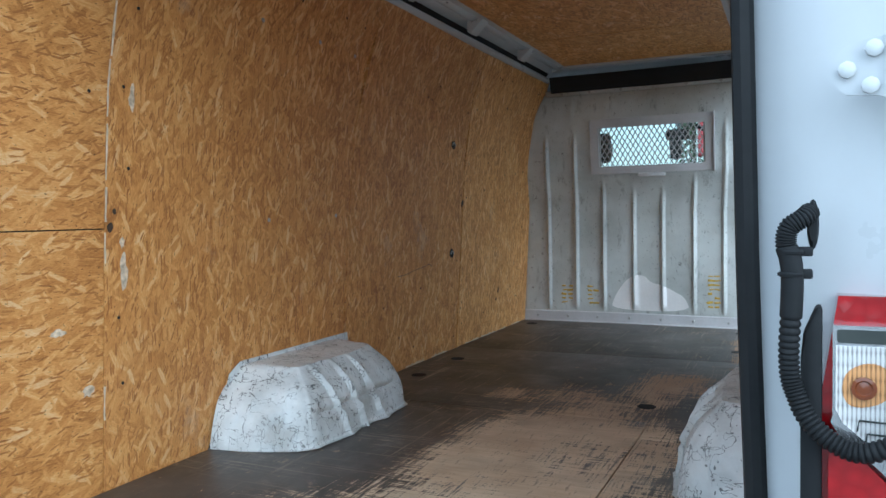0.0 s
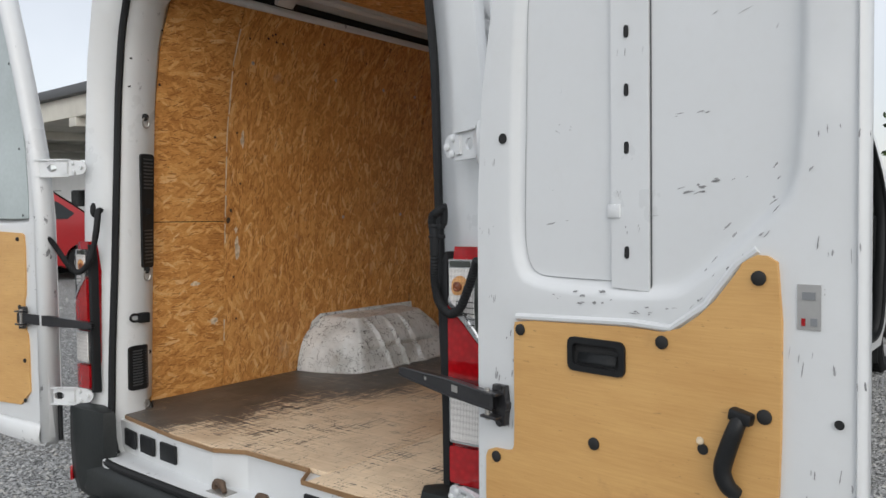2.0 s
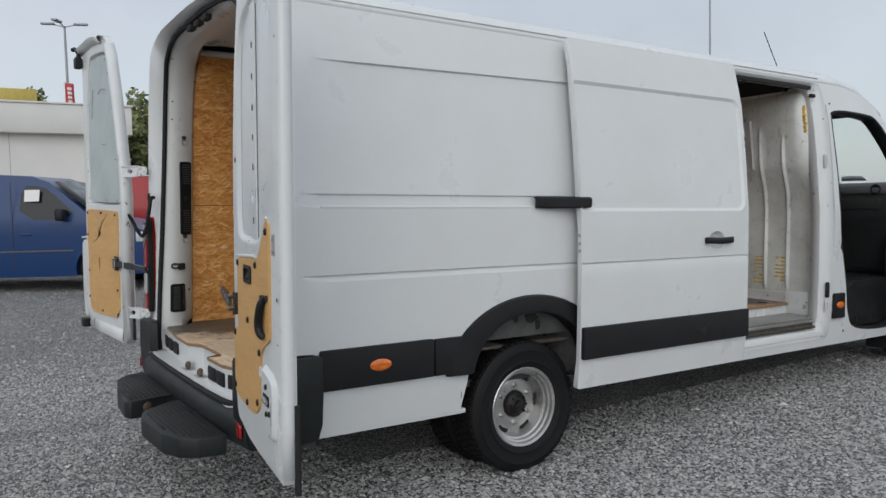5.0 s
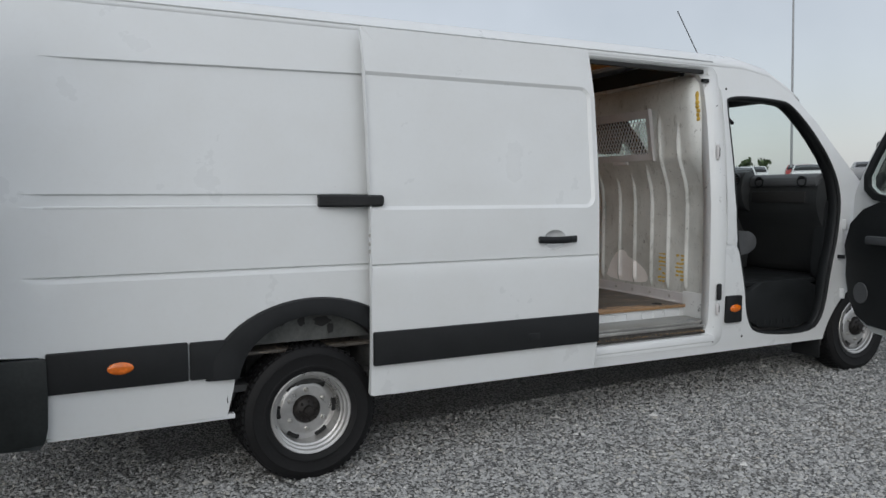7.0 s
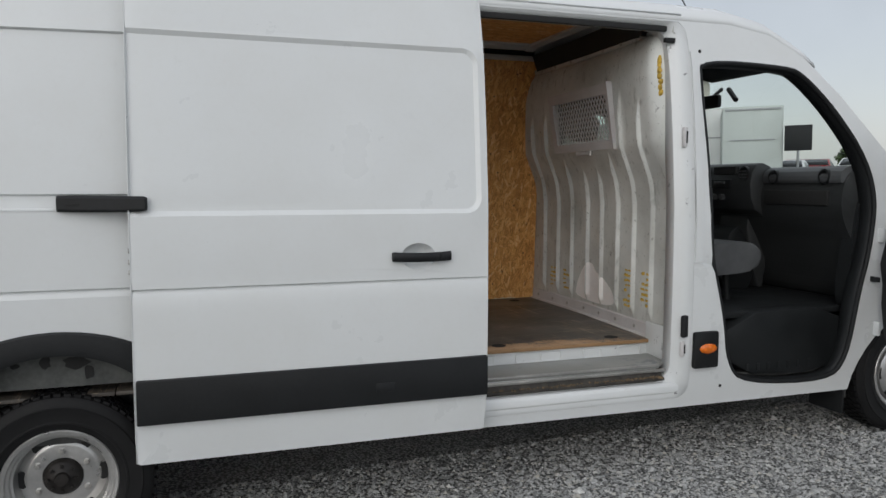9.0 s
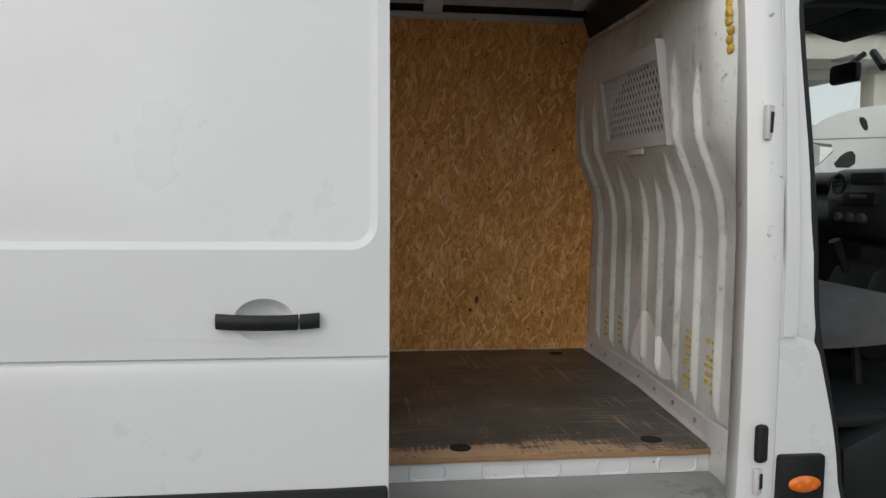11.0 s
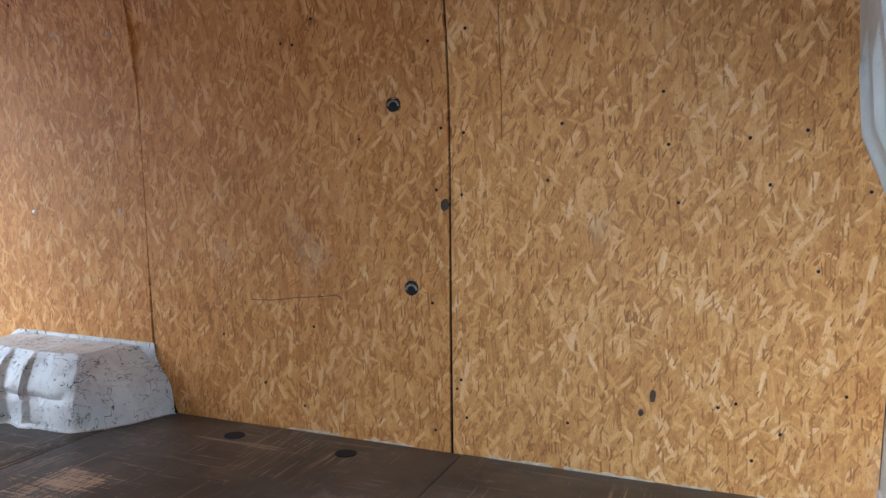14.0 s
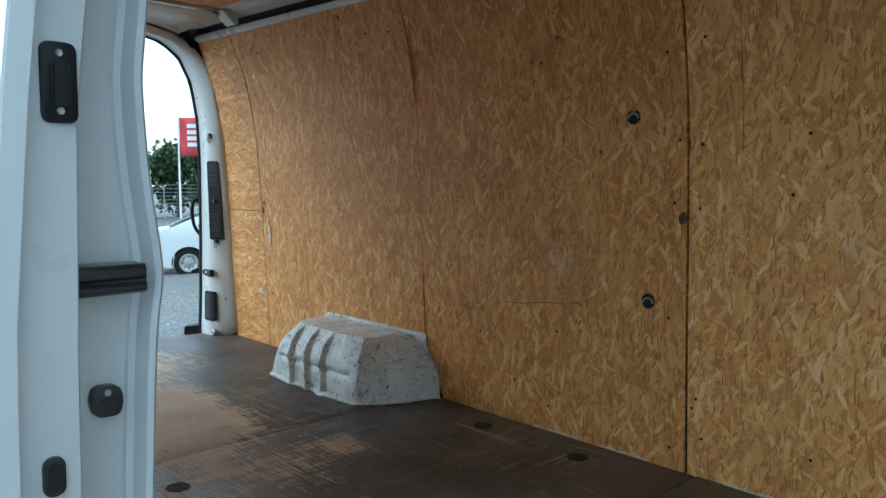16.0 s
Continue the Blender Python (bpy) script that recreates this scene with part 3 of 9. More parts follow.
DIRT = surface("brown_grit", (0.12, 0.085, 0.05), 0.9, vary=0.6, scale=60)
BUMPER = surface("weathered_bumper", (0.016, 0.019, 0.019), 0.48, spec=0.3, vary=0.30, scale=5, bump=0.15)
STEEL = surface("bare_steel", (0.42, 0.41, 0.39), 0.42, 0.85, vary=0.2)
RUST = surface("rusty_steel", (0.10, 0.066, 0.045), 0.75, 0.3, vary=0.4)
RIM = surface("silver_rim", (0.50, 0.495, 0.485), 0.34, 0.75, vary=0.12, scale=9)
HUB = surface("greasy_hub", (0.014, 0.012, 0.011), 0.5, 0.0, vary=0.6, scale=40, spec=0.3)
TYRE = surface("tyre_rubber", (0.009, 0.009, 0.0095), 0.6, spec=0.22, vary=0.25, bump=0.2)
UNDER = surface("dirty_underbody", (0.055, 0.056, 0.055), 0.75, vary=0.45, scale=9)
PALE_WOOD = surface("pale_torn_wood", (0.66, 0.54, 0.38), 0.8, vary=0.2, scale=40)
PALE_SCUFF = surface("pale_rubbed_wood", (0.62, 0.50, 0.36), 0.7, vary=0.35, scale=60)
LINER_GREY = surface("arch_liner_grey", (0.07, 0.073, 0.07), 0.6, vary=0.4, scale=9)
RED = lens("red_lens", (0.42, 0.006, 0.010))
STRAP = surface("black_steel", (0.022, 0.022, 0.024), 0.32, 0.2, vary=0.3, bump=0.04, coat=0.3)
AMBER = lens("amber_lens", (0.85, 0.19, 0.012))
CLEAR_LENS = lens("clear_lens", (0.62, 0.62, 0.60))
CLEAR_PRISMS = prisms("clear_prisms", (0.85, 0.83, 0.79))
BULB = surface("bulb_glass", (0.20, 0.055, 0.018), 0.12, 0.0, vary=0.2, bump=0.0, coat=0.6)
AMBER_GLOW = prisms("amber_glow_prisms", (0.82, 0.42, 0.16))
CHROME = surface("chrome_trim", (0.75, 0.75, 0.75), 0.18, 0.9, vary=0.1, bump=0.0)
GLASS = clear("window_glass")
CAB = surface("dark_cab_plastic", (0.012, 0.0135, 0.0145), 0.55, spec=0.25, vary=0.15, bump=0.15)
CAB_GREY = surface("grey_cab_plastic", (0.075, 0.079, 0.083), 0.5, vary=0.1, bump=0.1)
DASH = surface("grey_black_dashboard", (0.030, 0.032, 0.033), 0.42, spec=0.4, vary=0.15, bump=0.15)
CLOTH = surface("seat_cloth", (0.075, 0.078, 0.082), 0.9, vary=0.25, grain=220, bump=0.3)
LINER = surface("cab_headliner", (0.060, 0.062, 0.062), 0.9, vary=0.1)
YELLOW = surface("old_glue", (0.56, 0.37, 0.06), 0.7, vary=0.3, scale=20)
GALV = surface("galvanised", (0.5, 0.5, 0.49), 0.4, 0.7, vary=0.12)
LABEL = surface("grey_label", (0.33, 0.33, 0.32), 0.45, vary=0.08)
INK = surface("dark_ink", (0.03, 0.03, 0.032), 0.6, vary=0.1)
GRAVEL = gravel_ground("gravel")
CHIPS = stone_chips("gravel_chips")
DARK_GLASS = surface("dark_car_glass", (0.012, 0.014, 0.015), 0.12, spec=0.3, vary=0.1, bump=0.0)
BLUE = car_paint("blue_car_paint", (0.007, 0.036, 0.125))
REDPAINT = car_paint("red_car_paint", (0.30, 0.012, 0.014))
CARWHITE = car_paint("white_car_paint", (0.72, 0.73, 0.73))
CARGREY = car_paint("grey_car_paint", (0.22, 0.23, 0.24))
RENDERWALL = surface("white_wall_cladding", (0.70, 0.69, 0.66), 0.7, vary=0.06, scale=0.5)
CREAM = surface("cream_render", (0.62, 0.60, 0.53), 0.8, vary=0.12, scale=1.2)
CONCRETE = surface("concrete", (0.36, 0.36, 0.345), 0.85, vary=0.15, scale=1.5)
LAMPGREY = surface("lamp_steel", (0.30, 0.31, 0.32), 0.5, 0.6, vary=0.1)
BARK = surface("bark", (0.10, 0.075, 0.055), 0.9, vary=0.3)
LEAF = leafy("leaves", (0.24, 0.26, 0.10), (0.07, 0.09, 0.03))
LEAF_DARK = leafy("dark_leaves", (0.075, 0.12, 0.035), (0.018, 0.035, 0.012))
FLAG = surface("red_flag_cloth", (0.50, 0.06, 0.07), 0.8, vary=0.15)
FLAG_BLUE = surface("blue_flag_cloth", (0.42, 0.45, 0.56), 0.8, vary=0.15)
SIGN_YELLOW = surface("yellow_sign", (0.42, 0.33, 0.07), 0.5, vary=0.1)
PAPER = surface("paper_sheet", (0.75, 0.75, 0.73), 0.8, vary=0.03)

# ---- the van: everything in its own frame, rear at y = 0, nose towards +y ----
van = thing("van", "white high-roof panel van with open rear and sliding doors", "van", VAN)
FLOOR_Z = 0.705
SIDE_Z = [0.30, 0.40, 0.60, 0.80, 1.13, 1.46, 1.80, 2.13, 2.40]
SIDE_X = [0.985, 1.005, 1.035, 1.042, 1.044, 1.040, 1.012, 0.975, 0.912]


def side_x(z):
    return lerp(z, SIDE_Z, SIDE_X)


def step01(d, w):
    return min(1.0, max(0.0, d / w))


def crease_drop(y):
    """The upper crease sinks a little towards the rear."""
    return 0.030 * step01(1.7 - y, 1.7)


def pressed(y, z, y0, y1, rail=0.0):
    """The pressings of the side: a pocket between two creases and a groove below. rail: the depth of the slide rail's channel."""
    r = 0.07
    lo, hi = 1.456 if rail else 1.433, 2.165 - crease_drop(y)
    cy, cz, hy, hz = (y0 + y1) / 2, (lo + hi) / 2, (y1 - y0) / 2, (hi - lo) / 2
    qy, qz = abs(y - cy) - hy + r, abs(z - cz) - hz + r
    d = math.hypot(max(qy, 0), max(qz, 0)) + min(max(qy, qz), 0) - r
    deep = 0.014 * step01(-d, 0.008 if rail else 0.020) * step01(y - 0.08, 0.30)
    if rail and 1.452 < z < 1.522:
        deep += rail * lerp(z, [1.456, 1.464, 1.512, 1.520], [0.0, 1.0, 1.0, 0.0]) * step01(y - 0.06, 0.06)
    if 1.112 < z < 1.150:
        deep += lerp(z, [1.114, 1.132, 1.141, 1.148], [0.0, 0.005, 0.013, 0.0]) * step01(y - 0.02, 0.10)
    return deep


# the right side, with the openings of the sliding door and the cab door
ARCH = arc(1.37, 0.55, 0.43, 0.35, 180, 0, 20)
FRONT_ARCH = arc(5.87, 0.36, 0.46, 0.46, 175, 5, 16)
NOSE = [(6.56, 0.45), (6.62, 0.85), (6.52, 1.15), (6.15, 1.42), (5.82, 1.56), (5.58, 1.77), (5.28, 2.06), (5.06, 2.25), (4.85, 2.36), (4.60, 2.40)]
side_outline = [(0.08, 0.405), (0.910, 0.405)] + ARCH + [(1.80, 0.405), (2.8, 0.405), (2.9, 0.405), (5.40, 0.40)] + FRONT_ARCH + NOSE + [(2.0, 2.40), (-0.09, 2.40), (-0.125, 1.9), (-0.13, 1.4), (-0.13, 0.80), (0.08, 0.79)]
slide_hole = rrect(2.92, 4.318, 0.455, 2.395, 0.07)
cab_hole = rounded([(4.385, 2.20), (4.375, 2.10), (4.415, 1.55), (4.430, 1.20), (4.47, 1.05), (4.52, 0.85), (4.55, 0.62), (4.67, 0.50), (5.26, 0.465), (5.37, 0.58), (5.43, 0.95), (5.50, 1.20), (5.53, 1.48), (5.47, 1.70), (5.26, 1.97), (5.05, 2.15), (4.96, 2.19)][::-1], 2)


def right_at(y, z, w):
    return (side_x(z) - pressed(y, z, -0.5, 4.0, 0.012) - 0.022 * w, y, z)


SIDE_LINES = (1.114, 1.132, 1.141, 1.148, 1.433, 1.453, 2.145, 2.165)
lines = [[(y, z - (crease_drop(y) if z > 2 else 0)) for y in (-0.05, 0.02, 0.08, 0.12, 0.2, 0.3, 0.38, 0.7, 1.0, 1.35, 1.7, 2.3, 2.85)] for z in SIDE_LINES[:4] + (1.456, 1.464, 1.512, 1.520, 2.157, 2.165)]
part("side_panel", sheet(side_outline, [slide_hole, cab_hole], right_at, 0.16, [], lines), WHITE, van, "white pressed side panel with creases", 14)


def corner_in(y):
    """The far side is drawn in towards its rear corner."""
    return 0.045 * step01(0.45 - y, 0.55) ** 2


def left_at(y, z, w):
    return (-side_x(z) + 0.022 * w + corner_in(y), y, z)


left_window = rounded([(4.60, 1.42), (5.52, 1.40), (5.44, 1.66), (5.20, 1.95), (4.98, 2.10), (4.62, 2.12)], 2)
part("side_panel", sheet(side_outline, [left_window], left_at, 0.25), WHITE, van)
part("window_pane", sheet(left_window, [], lambda y, z, w: (-side_x(z) + 0.012 + 0.004 * w, y, z), 0.3), GLASS, van).visible_shadow = False

# roof: sections from side to side
def roof_row(y, zt, high):
    e = side_x(zt)
    half = [(e, zt), (e - 0.014, zt + 0.18 * high), (e - 0.05, zt + 0.42 * high), (e - 0.13, zt + 0.66 * high), (e - 0.32, zt + 0.85 * high), (e * 0.3, zt + 0.97 * high), (0, zt + high)]
    return [(x, y, z) for x, z in half] + [(-x, y, z) for x, z in half[-2::-1]]


roof_stations = [(-0.10, 2.385, 0.165), (0.0, 2.40, 0.170), (0.5, 2.40, 0.170), (2.0, 2.40, 0.170), (3.5, 2.40, 0.170), (4.40, 2.40, 0.170), (4.60, 2.40, 0.165), (4.85, 2.36, 0.155), (5.06, 2.25, 0.145), (5.13, 2.20, 0.14)]
part("roof", loft([roof_row(*s) for s in roof_stations]), WHITE, van, "white rounded high roof", 50, 0.02)
part("roof_gutter", loft([[(side_x(2.40) - 0.020 + dx, y, 2.436 + dz) for dx, dz in ((0.0, -0.010), (0.010, -0.006), (0.012, 0.0), (0.006, 0.004), (-0.008, 0.004))] for y in (-0.08, 1.0, 2.0, 3.0, 4.30)]), WHITE, van, "white roof gutter edge", 60, 0.002)
for y in (0.75, 1.45, 2.15, 2.85):
    part("roof_bead", moved(box(-0.55, 0.55, -0.05, 0.05, -0.006, 0.006, 0.005), pose(0, y, 2.564)), WHITE, van)
# windscreen, bonnet and front
part("windscreen", loft([[(x, y, z + 0.10 * (1 - (x / 0.95) ** 2)) for x in np.linspace(-side_x(z) + 0.03, side_x(z) - 0.03, 9)] for y, z in ((5.13, 2.20), (5.30, 2.06), (5.60, 1.78), (5.84, 1.57))]), GLASS, van).visible_shadow = False
part("bonnet", loft([[(x, y - 0.10 * (x / 1.0) ** 2, z + 0.09 * (1 - (x / 1.0) ** 2)) for x in np.linspace(-side_x(z), side_x(z), 11)] for y, z in ((5.84, 1.545), (6.15, 1.42), (6.55, 1.15), (6.68, 0.85), (6.64, 0.40))]), WHITE, van, "", 50, 0.02)

# roof lining, ribs and rails
def osb_x(z):
    return -lerp(z, [0.70, 1.28, 1.46, 1.90, 2.20, 2.45], [0.957, 0.918, 0.908, 0.872, 0.812, 0.712])


for y0, y1 in ((0.62, 2.04), (2.05, 3.30), (3.31, 4.16)):
    part("ceiling_board", box(-0.60, 0.60, y0, y1, 2.526, 2.538), OSB_TOP, van, "strand board ceiling panel")
part("rear_roof_lining", loft([[(x, y, z - 0.05 * (x / 0.62) ** 4) for x in np.linspace(-0.62, 0.62, 11)] for y, z in ((-0.06, 2.505), (0.20, 2.535), (0.60, 2.54))]), WHITE, van, "bare white roof skin inside", 50, 0.004)
for y in (0.58, 4.18):
    rib = [(-0.66, 2.485), (-0.60, 2.515), (0.60, 2.515), (0.66, 2.485), (0.66, 2.545), (-0.66, 2.545)]
    part("roof_rib", prism(rib, "y", y - 0.035, y + 0.035, 0.004), WHITE_SCUFFED, van, "white roof cross rib")
for s in (-1, 1):
    # the rail surface is coloured black to give the shade of its hollow
    part("roof_rail", loft([[(s * x, y, z) for x, z in ((0.72, 2.445), (0.735, 2.485), (0.70, 2.525), (0.61, 2.542))] for y in (0.10, 1.2, 2.3, 3.3, 4.25)]), BLACK_OR_SHADE, van, "roof rail surface, black for the shade in its open cavity", 40, 0.004)
    part("rail_flange", loft([[(s * x, y, z) for x, z in ((0.722, 2.43), (0.70, 2.445), (0.70, 2.462), (0.715, 2.468))] for y in (0.10, 4.25)]), WHITE_SCUFFED, van, "", 40, 0.003)
    part("rail_flange", loft([[(s * x, y, z) for x, z in ((0.645, 2.515), (0.625, 2.508), (0.60, 2.520))] for y in (0.40, 4.20)]), WHITE_SCUFFED, van, "", 40, 0.003)
    for y in (0.62, 1.9, 2.65, 3.45):
        foot = [(s * 0.66, 2.455), (s * 0.64, 2.447), (s * 0.57, 2.515), (s * 0.66, 2.52)]
        part("rail_bracket", prism(foot if s > 0 else foot[::-1], "y", y - 0.045, y + 0.045, 0.003), WHITE_SCUFFED, van, "folded white metal bracket")

# strand board lining of the far wall, panel by panel
def osb_at(y, z, w):
    return (osb_x(z) - 0.012 * w + 0.004 * math.sin(1.7 * y + 2.1 * z), y, z)


hump_cut = [(0.905, 0.70), (1.03, 0.945), (1.085, 0.972), (1.70, 0.972), (1.765, 0.945), (1.885, 0.70)]
boards = [
    [(0.09, 0.70), (0.456, 0.70), (0.456, 1.478), (0.085, 1.478)],
    [(0.085, 1.482), (0.456, 1.482), (0.456, 2.448), (0.10, 2.43)],
    [(0.460, 0.70)] + hump_cut[:4] + [(1.776, 0.960), (1.786, 1.4), (1.80, 1.9), (1.84, 2.448), (0.460, 2.448)],
    [(1.790, 0.905), (1.885, 0.70), (3.058, 0.70), (3.062, 1.56), (3.066, 2.448), (1.844, 2.448), (1.804, 1.9), (1.790, 1.4)],
    [(3.070, 0.70), (4.37, 0.70), (4.37, 1.5), (4.33, 1.75), (4.32, 2.30), (4.28, 2.448), (3.246, 2.448), (3.246, 1.78), (3.243, 1.78), (3.243, 2.448), (3.074, 2.448), (3.070, 1.56)],
]
# the front board keeps the lighter copy, as more door light falls there
for k, b in enumerate(boards):
    part("wall_board", sheet(b, [], osb_at, 0.12), OSB_CROSS if k < 2 else (OSB_DIM if k < 4 else OSB), van, "worn strand board wall panel")
part("wall_board", sheet([(0.09, 0.70)] + hump_cut + [(2.86, 0.70), (2.86, 2.448), (0.10, 2.43)], [], lambda y, z, w: (-osb_x(z) + 0.012 * w, y, z), 0.25), OSB, van, "strand board wall panel on the near side")
# a black sheet added behind the boards paints the shade in their seams
part("cavity_shade_sheet", sheet([(0.0, 0.69), (4.38, 0.69), (4.34, 2.47), (0.0, 2.47)], [], lambda y, z, w: (osb_x(z) - 0.03 - 0.004 * w, y, z), 0.4), BLACK_OR_SHADE, van, "black sheet for the shade behind the boards")

# lashing rings in the boards, screws and small holes
for y, z, r in ((2.872, 1.900, 0.026), (2.925, 1.280, 0.026)):
    x = osb_x(z)
    o = part("lashing_cup", lathe([(r, 0.003), (r * 0.82, 0.004), (r * 0.80, -0.004), (0.001, -0.004)], (x + 0.005, y, z), "x", 20), BLACK_OR_SHADE, van, "black lashing point in the board")
    part("lashing_ring", tube([(x + 0.010, y + 0.019 * math.cos(a), z - 0.006 + 0.017 * math.sin(a)) for a in np.linspace(0.0, math.pi, 10)], 0.004, 6), STEEL, o, "steel lashing ring")
screw = lathe([(0.0085, 0.0), (0.0085, 0.0015), (0.005, 0.003), (0.001, 0.0022)], (0, 0, 0), "x", 10)
screw = part("screw", screw, STEEL, van, "steel screw head")
spots = [(0.56, 2.21), (1.085, 2.20), (1.446, 2.193), (1.713, 2.186), (1.209, 1.496), (1.672, 1.509)]
screw.matrix_basis = pose(osb_x(2.21) + 0.004, 0.56, 2.21)
for y, z in spots[1:]:
    share(screw, pose(osb_x(z) + 0.006, y, z))
rng = random.Random(4)
dot = part("screw_hole", lathe([(0.0055, 0.0), (0.0055, 0.0012), (0.001, 0.0015)], (0, 0, 0), "x", 8), BLACK_OR_SHADE, van, "small dark screw hole")
holes = []
for y in (0.10, 0.40, 0.52, 3.02, 3.12, 4.28):
    for z in (0.80, 1.0, 1.22, 1.62, 1.85, 2.08, 2.3):
        if rng.random() < 0.72:
            holes.append((y + rng.uniform(-0.02, 0.02), z + rng.uniform(-0.05, 0.05)))
holes += [(rng.uniform(0.5, 4.2), 2.35 + rng.uniform(-0.05, 0.05)) for _ in range(18)] + [(rng.uniform(2.0, 4.2), rng.uniform(0.8, 2.3)) for _ in range(26)]
for k, (y, z) in enumerate(holes):
    m = pose(osb_x(z) + 0.0045 + 0.004 * math.sin(1.7 * y + 2.1 * z), y, z)
    if k == 0:
        dot.matrix_basis = m
    else:
        share(dot, m)
for y, z, r in ((3.05, 1.57, 0.018), (3.736, 0.988, 0.016), (3.70, 0.93, 0.011), (0.475, 1.485, 0.012), (0.49, 1.53, 0.009)):
    part("knot_hole", sheet(rounded([(y + r * c * rng.uniform(0.6, 1.1), z + 1.5 * r * d * rng.uniform(0.6, 1.1)) for c, d in ((1, 0), (0.6, 0.8), (-0.3, 1), (-1, 0.1), (-0.5, -0.9), (0.5, -0.8))], 1), [], lambda a, b, w: (osb_x(b) + 0.0046 + 0.004 * math.sin(1.7 * a + 2.1 * b) - 0.002 * w, a, b), 0.05), RUST, van, "dark broken-out spot in the board")

part("board_crack", tube([(osb_x(z) + 0.004 + 0.004 * math.sin(1.7 * y + 2.1 * z), y, z) for y, z in ((2.27, 1.195), (2.36, 1.199), (2.46, 1.215), (2.55, 1.224), (2.63, 1.236), (2.655, 1.222))], 0.0014, 5), INK, van, "thin dark crack in the board")
# torn pale edge of the first upright seam, and rubbed spots beside it
def on_board(u, v, w):
    return (osb_x(v) + 0.0048 + 0.004 * math.sin(1.7 * u + 2.1 * v) - 0.002 * w, u, v)


def ragged(y, z, ry, rz, n=14):
    return [(y + ry * rng.uniform(0.45, 1.1) * math.cos(t), z + rz * rng.uniform(0.5, 1.1) * math.sin(t)) for t in np.linspace(0, 2 * math.pi, n + 1)[:-1]]


for z0, z1 in ((1.50, 1.60), (1.62, 1.78), (1.80, 1.96), (1.97, 2.16), (2.18, 2.34), (1.38, 1.47), (0.92, 1.02)):
    edge = [(0.458 - rng.uniform(0.0005, 0.003), z) for z in np.linspace(z0, z1, 7)] + [(0.458 + rng.uniform(0.0008, 0.005), z) for z in np.linspace(z1, z0, 7)]
    part("torn_edge", sheet(edge, [], on_board, 0.2), PALE_WOOD, van, "pale torn board edge")
for y, z, ry, rz in ((0.525, 1.355, 0.017, 0.060), (0.520, 1.44, 0.010, 0.020), (0.545, 1.86, 0.012, 0.045), (0.40, 1.02, 0.022, 0.020), (0.30, 1.20, 0.03, 0.012)):
    part("rubbed_spot", sheet(ragged(y, z, ry, rz), [], on_board, 0.05), PALE_SCUFF, van, "pale rubbed spot on the board")

for y0, y1 in ((2.40, 2.62), (2.72, 2.92), (3.20, 3.42), (3.46, 3.75), (3.80, 3.92), (4.05, 4.22)):
    strip = [(y, 0.7045) for y in np.linspace(y0, y1, 9)] + [(y, 0.7065 + rng.uniform(0.0, 0.011)) for y in np.linspace(y1, y0, 9)]
    part("splintered_foot", sheet(strip, [], on_board, 0.2), PALE_WOOD, van, "pale splintered foot of the board")

# load floor boards and their light edges
rear_edge = [(-0.815, -0.105), (-0.40, -0.155), (-0.13, -0.165), (-0.02, -0.115), (0.30, -0.115), (0.36, -0.20), (0.60, -0.20), (0.82, -0.14)]


def floor_board(poly):
    b = part("floor_board", prism(poly, "z", FLOOR_Z - 0.016, FLOOR_Z, 0.002), FLOOR, van, "dark film-faced plywood floor, worn to bare wood")
    return b


floor_board(rear_edge[:5] + [(0.385, -0.118), (0.398, 1.60), (0.398, 1.778), (-0.95, 1.778), (-0.95, 0.09), (-0.83, 0.03)])
floor_board([(0.389, -0.20)] + rear_edge[6:] + [(0.82, 0.03), (0.95, 0.03), (0.95, 1.56), (0.402, 1.56)])
floor_board([(-0.95, 1.782), (0.402, 1.782), (0.402, 1.565), (0.95, 1.565), (0.95, 2.90), (0.70, 2.90), (0.70, 3.10), (-0.95, 3.10)])
floor_board([(-0.955, 3.104), (0.70, 3.104), (0.70, 4.30), (0.66, 4.375), (-0.96, 4.375)])
part("floor_rear_edge", loft([[(x, y - 0.003, FLOOR_Z - 0.018), (x, y - 0.005, FLOOR_Z - 0.003)] for x, y in rear_edge]), PLY_EDGE, van, "raw splintered plywood edge", 0, 0.004)
part("floor_side_edge", box(0.699, 0.706, 2.91, 4.29, FLOOR_Z - 0.020, FLOOR_Z - 0.001, 0.001), PLY_EDGE, van, "raw plywood edge over the side step")
for x, y in ((0.615, 3.42), (0.593, 4.115), (-0.80, 2.73), (-0.81, 2.265), (-0.83, 4.16), (0.35, 2.02)):
    o = part("floor_cup", lathe([(0.036, 0.0012), (0.032, 0.0020), (0.031, -0.001), (0.001, -0.001)], (x, y, FLOOR_Z), "z", 20), BLACK_OR_SHADE, van, "dark recessed lashing hole in the floor")
    part("cup_rim", lathe([(0.038, 0.0), (0.038, 0.0016), (0.036, 0.0020), (0.034, 0.0)], (x, y, FLOOR_Z), "z", 20, True), RUBBER, o, "dark worn rim")

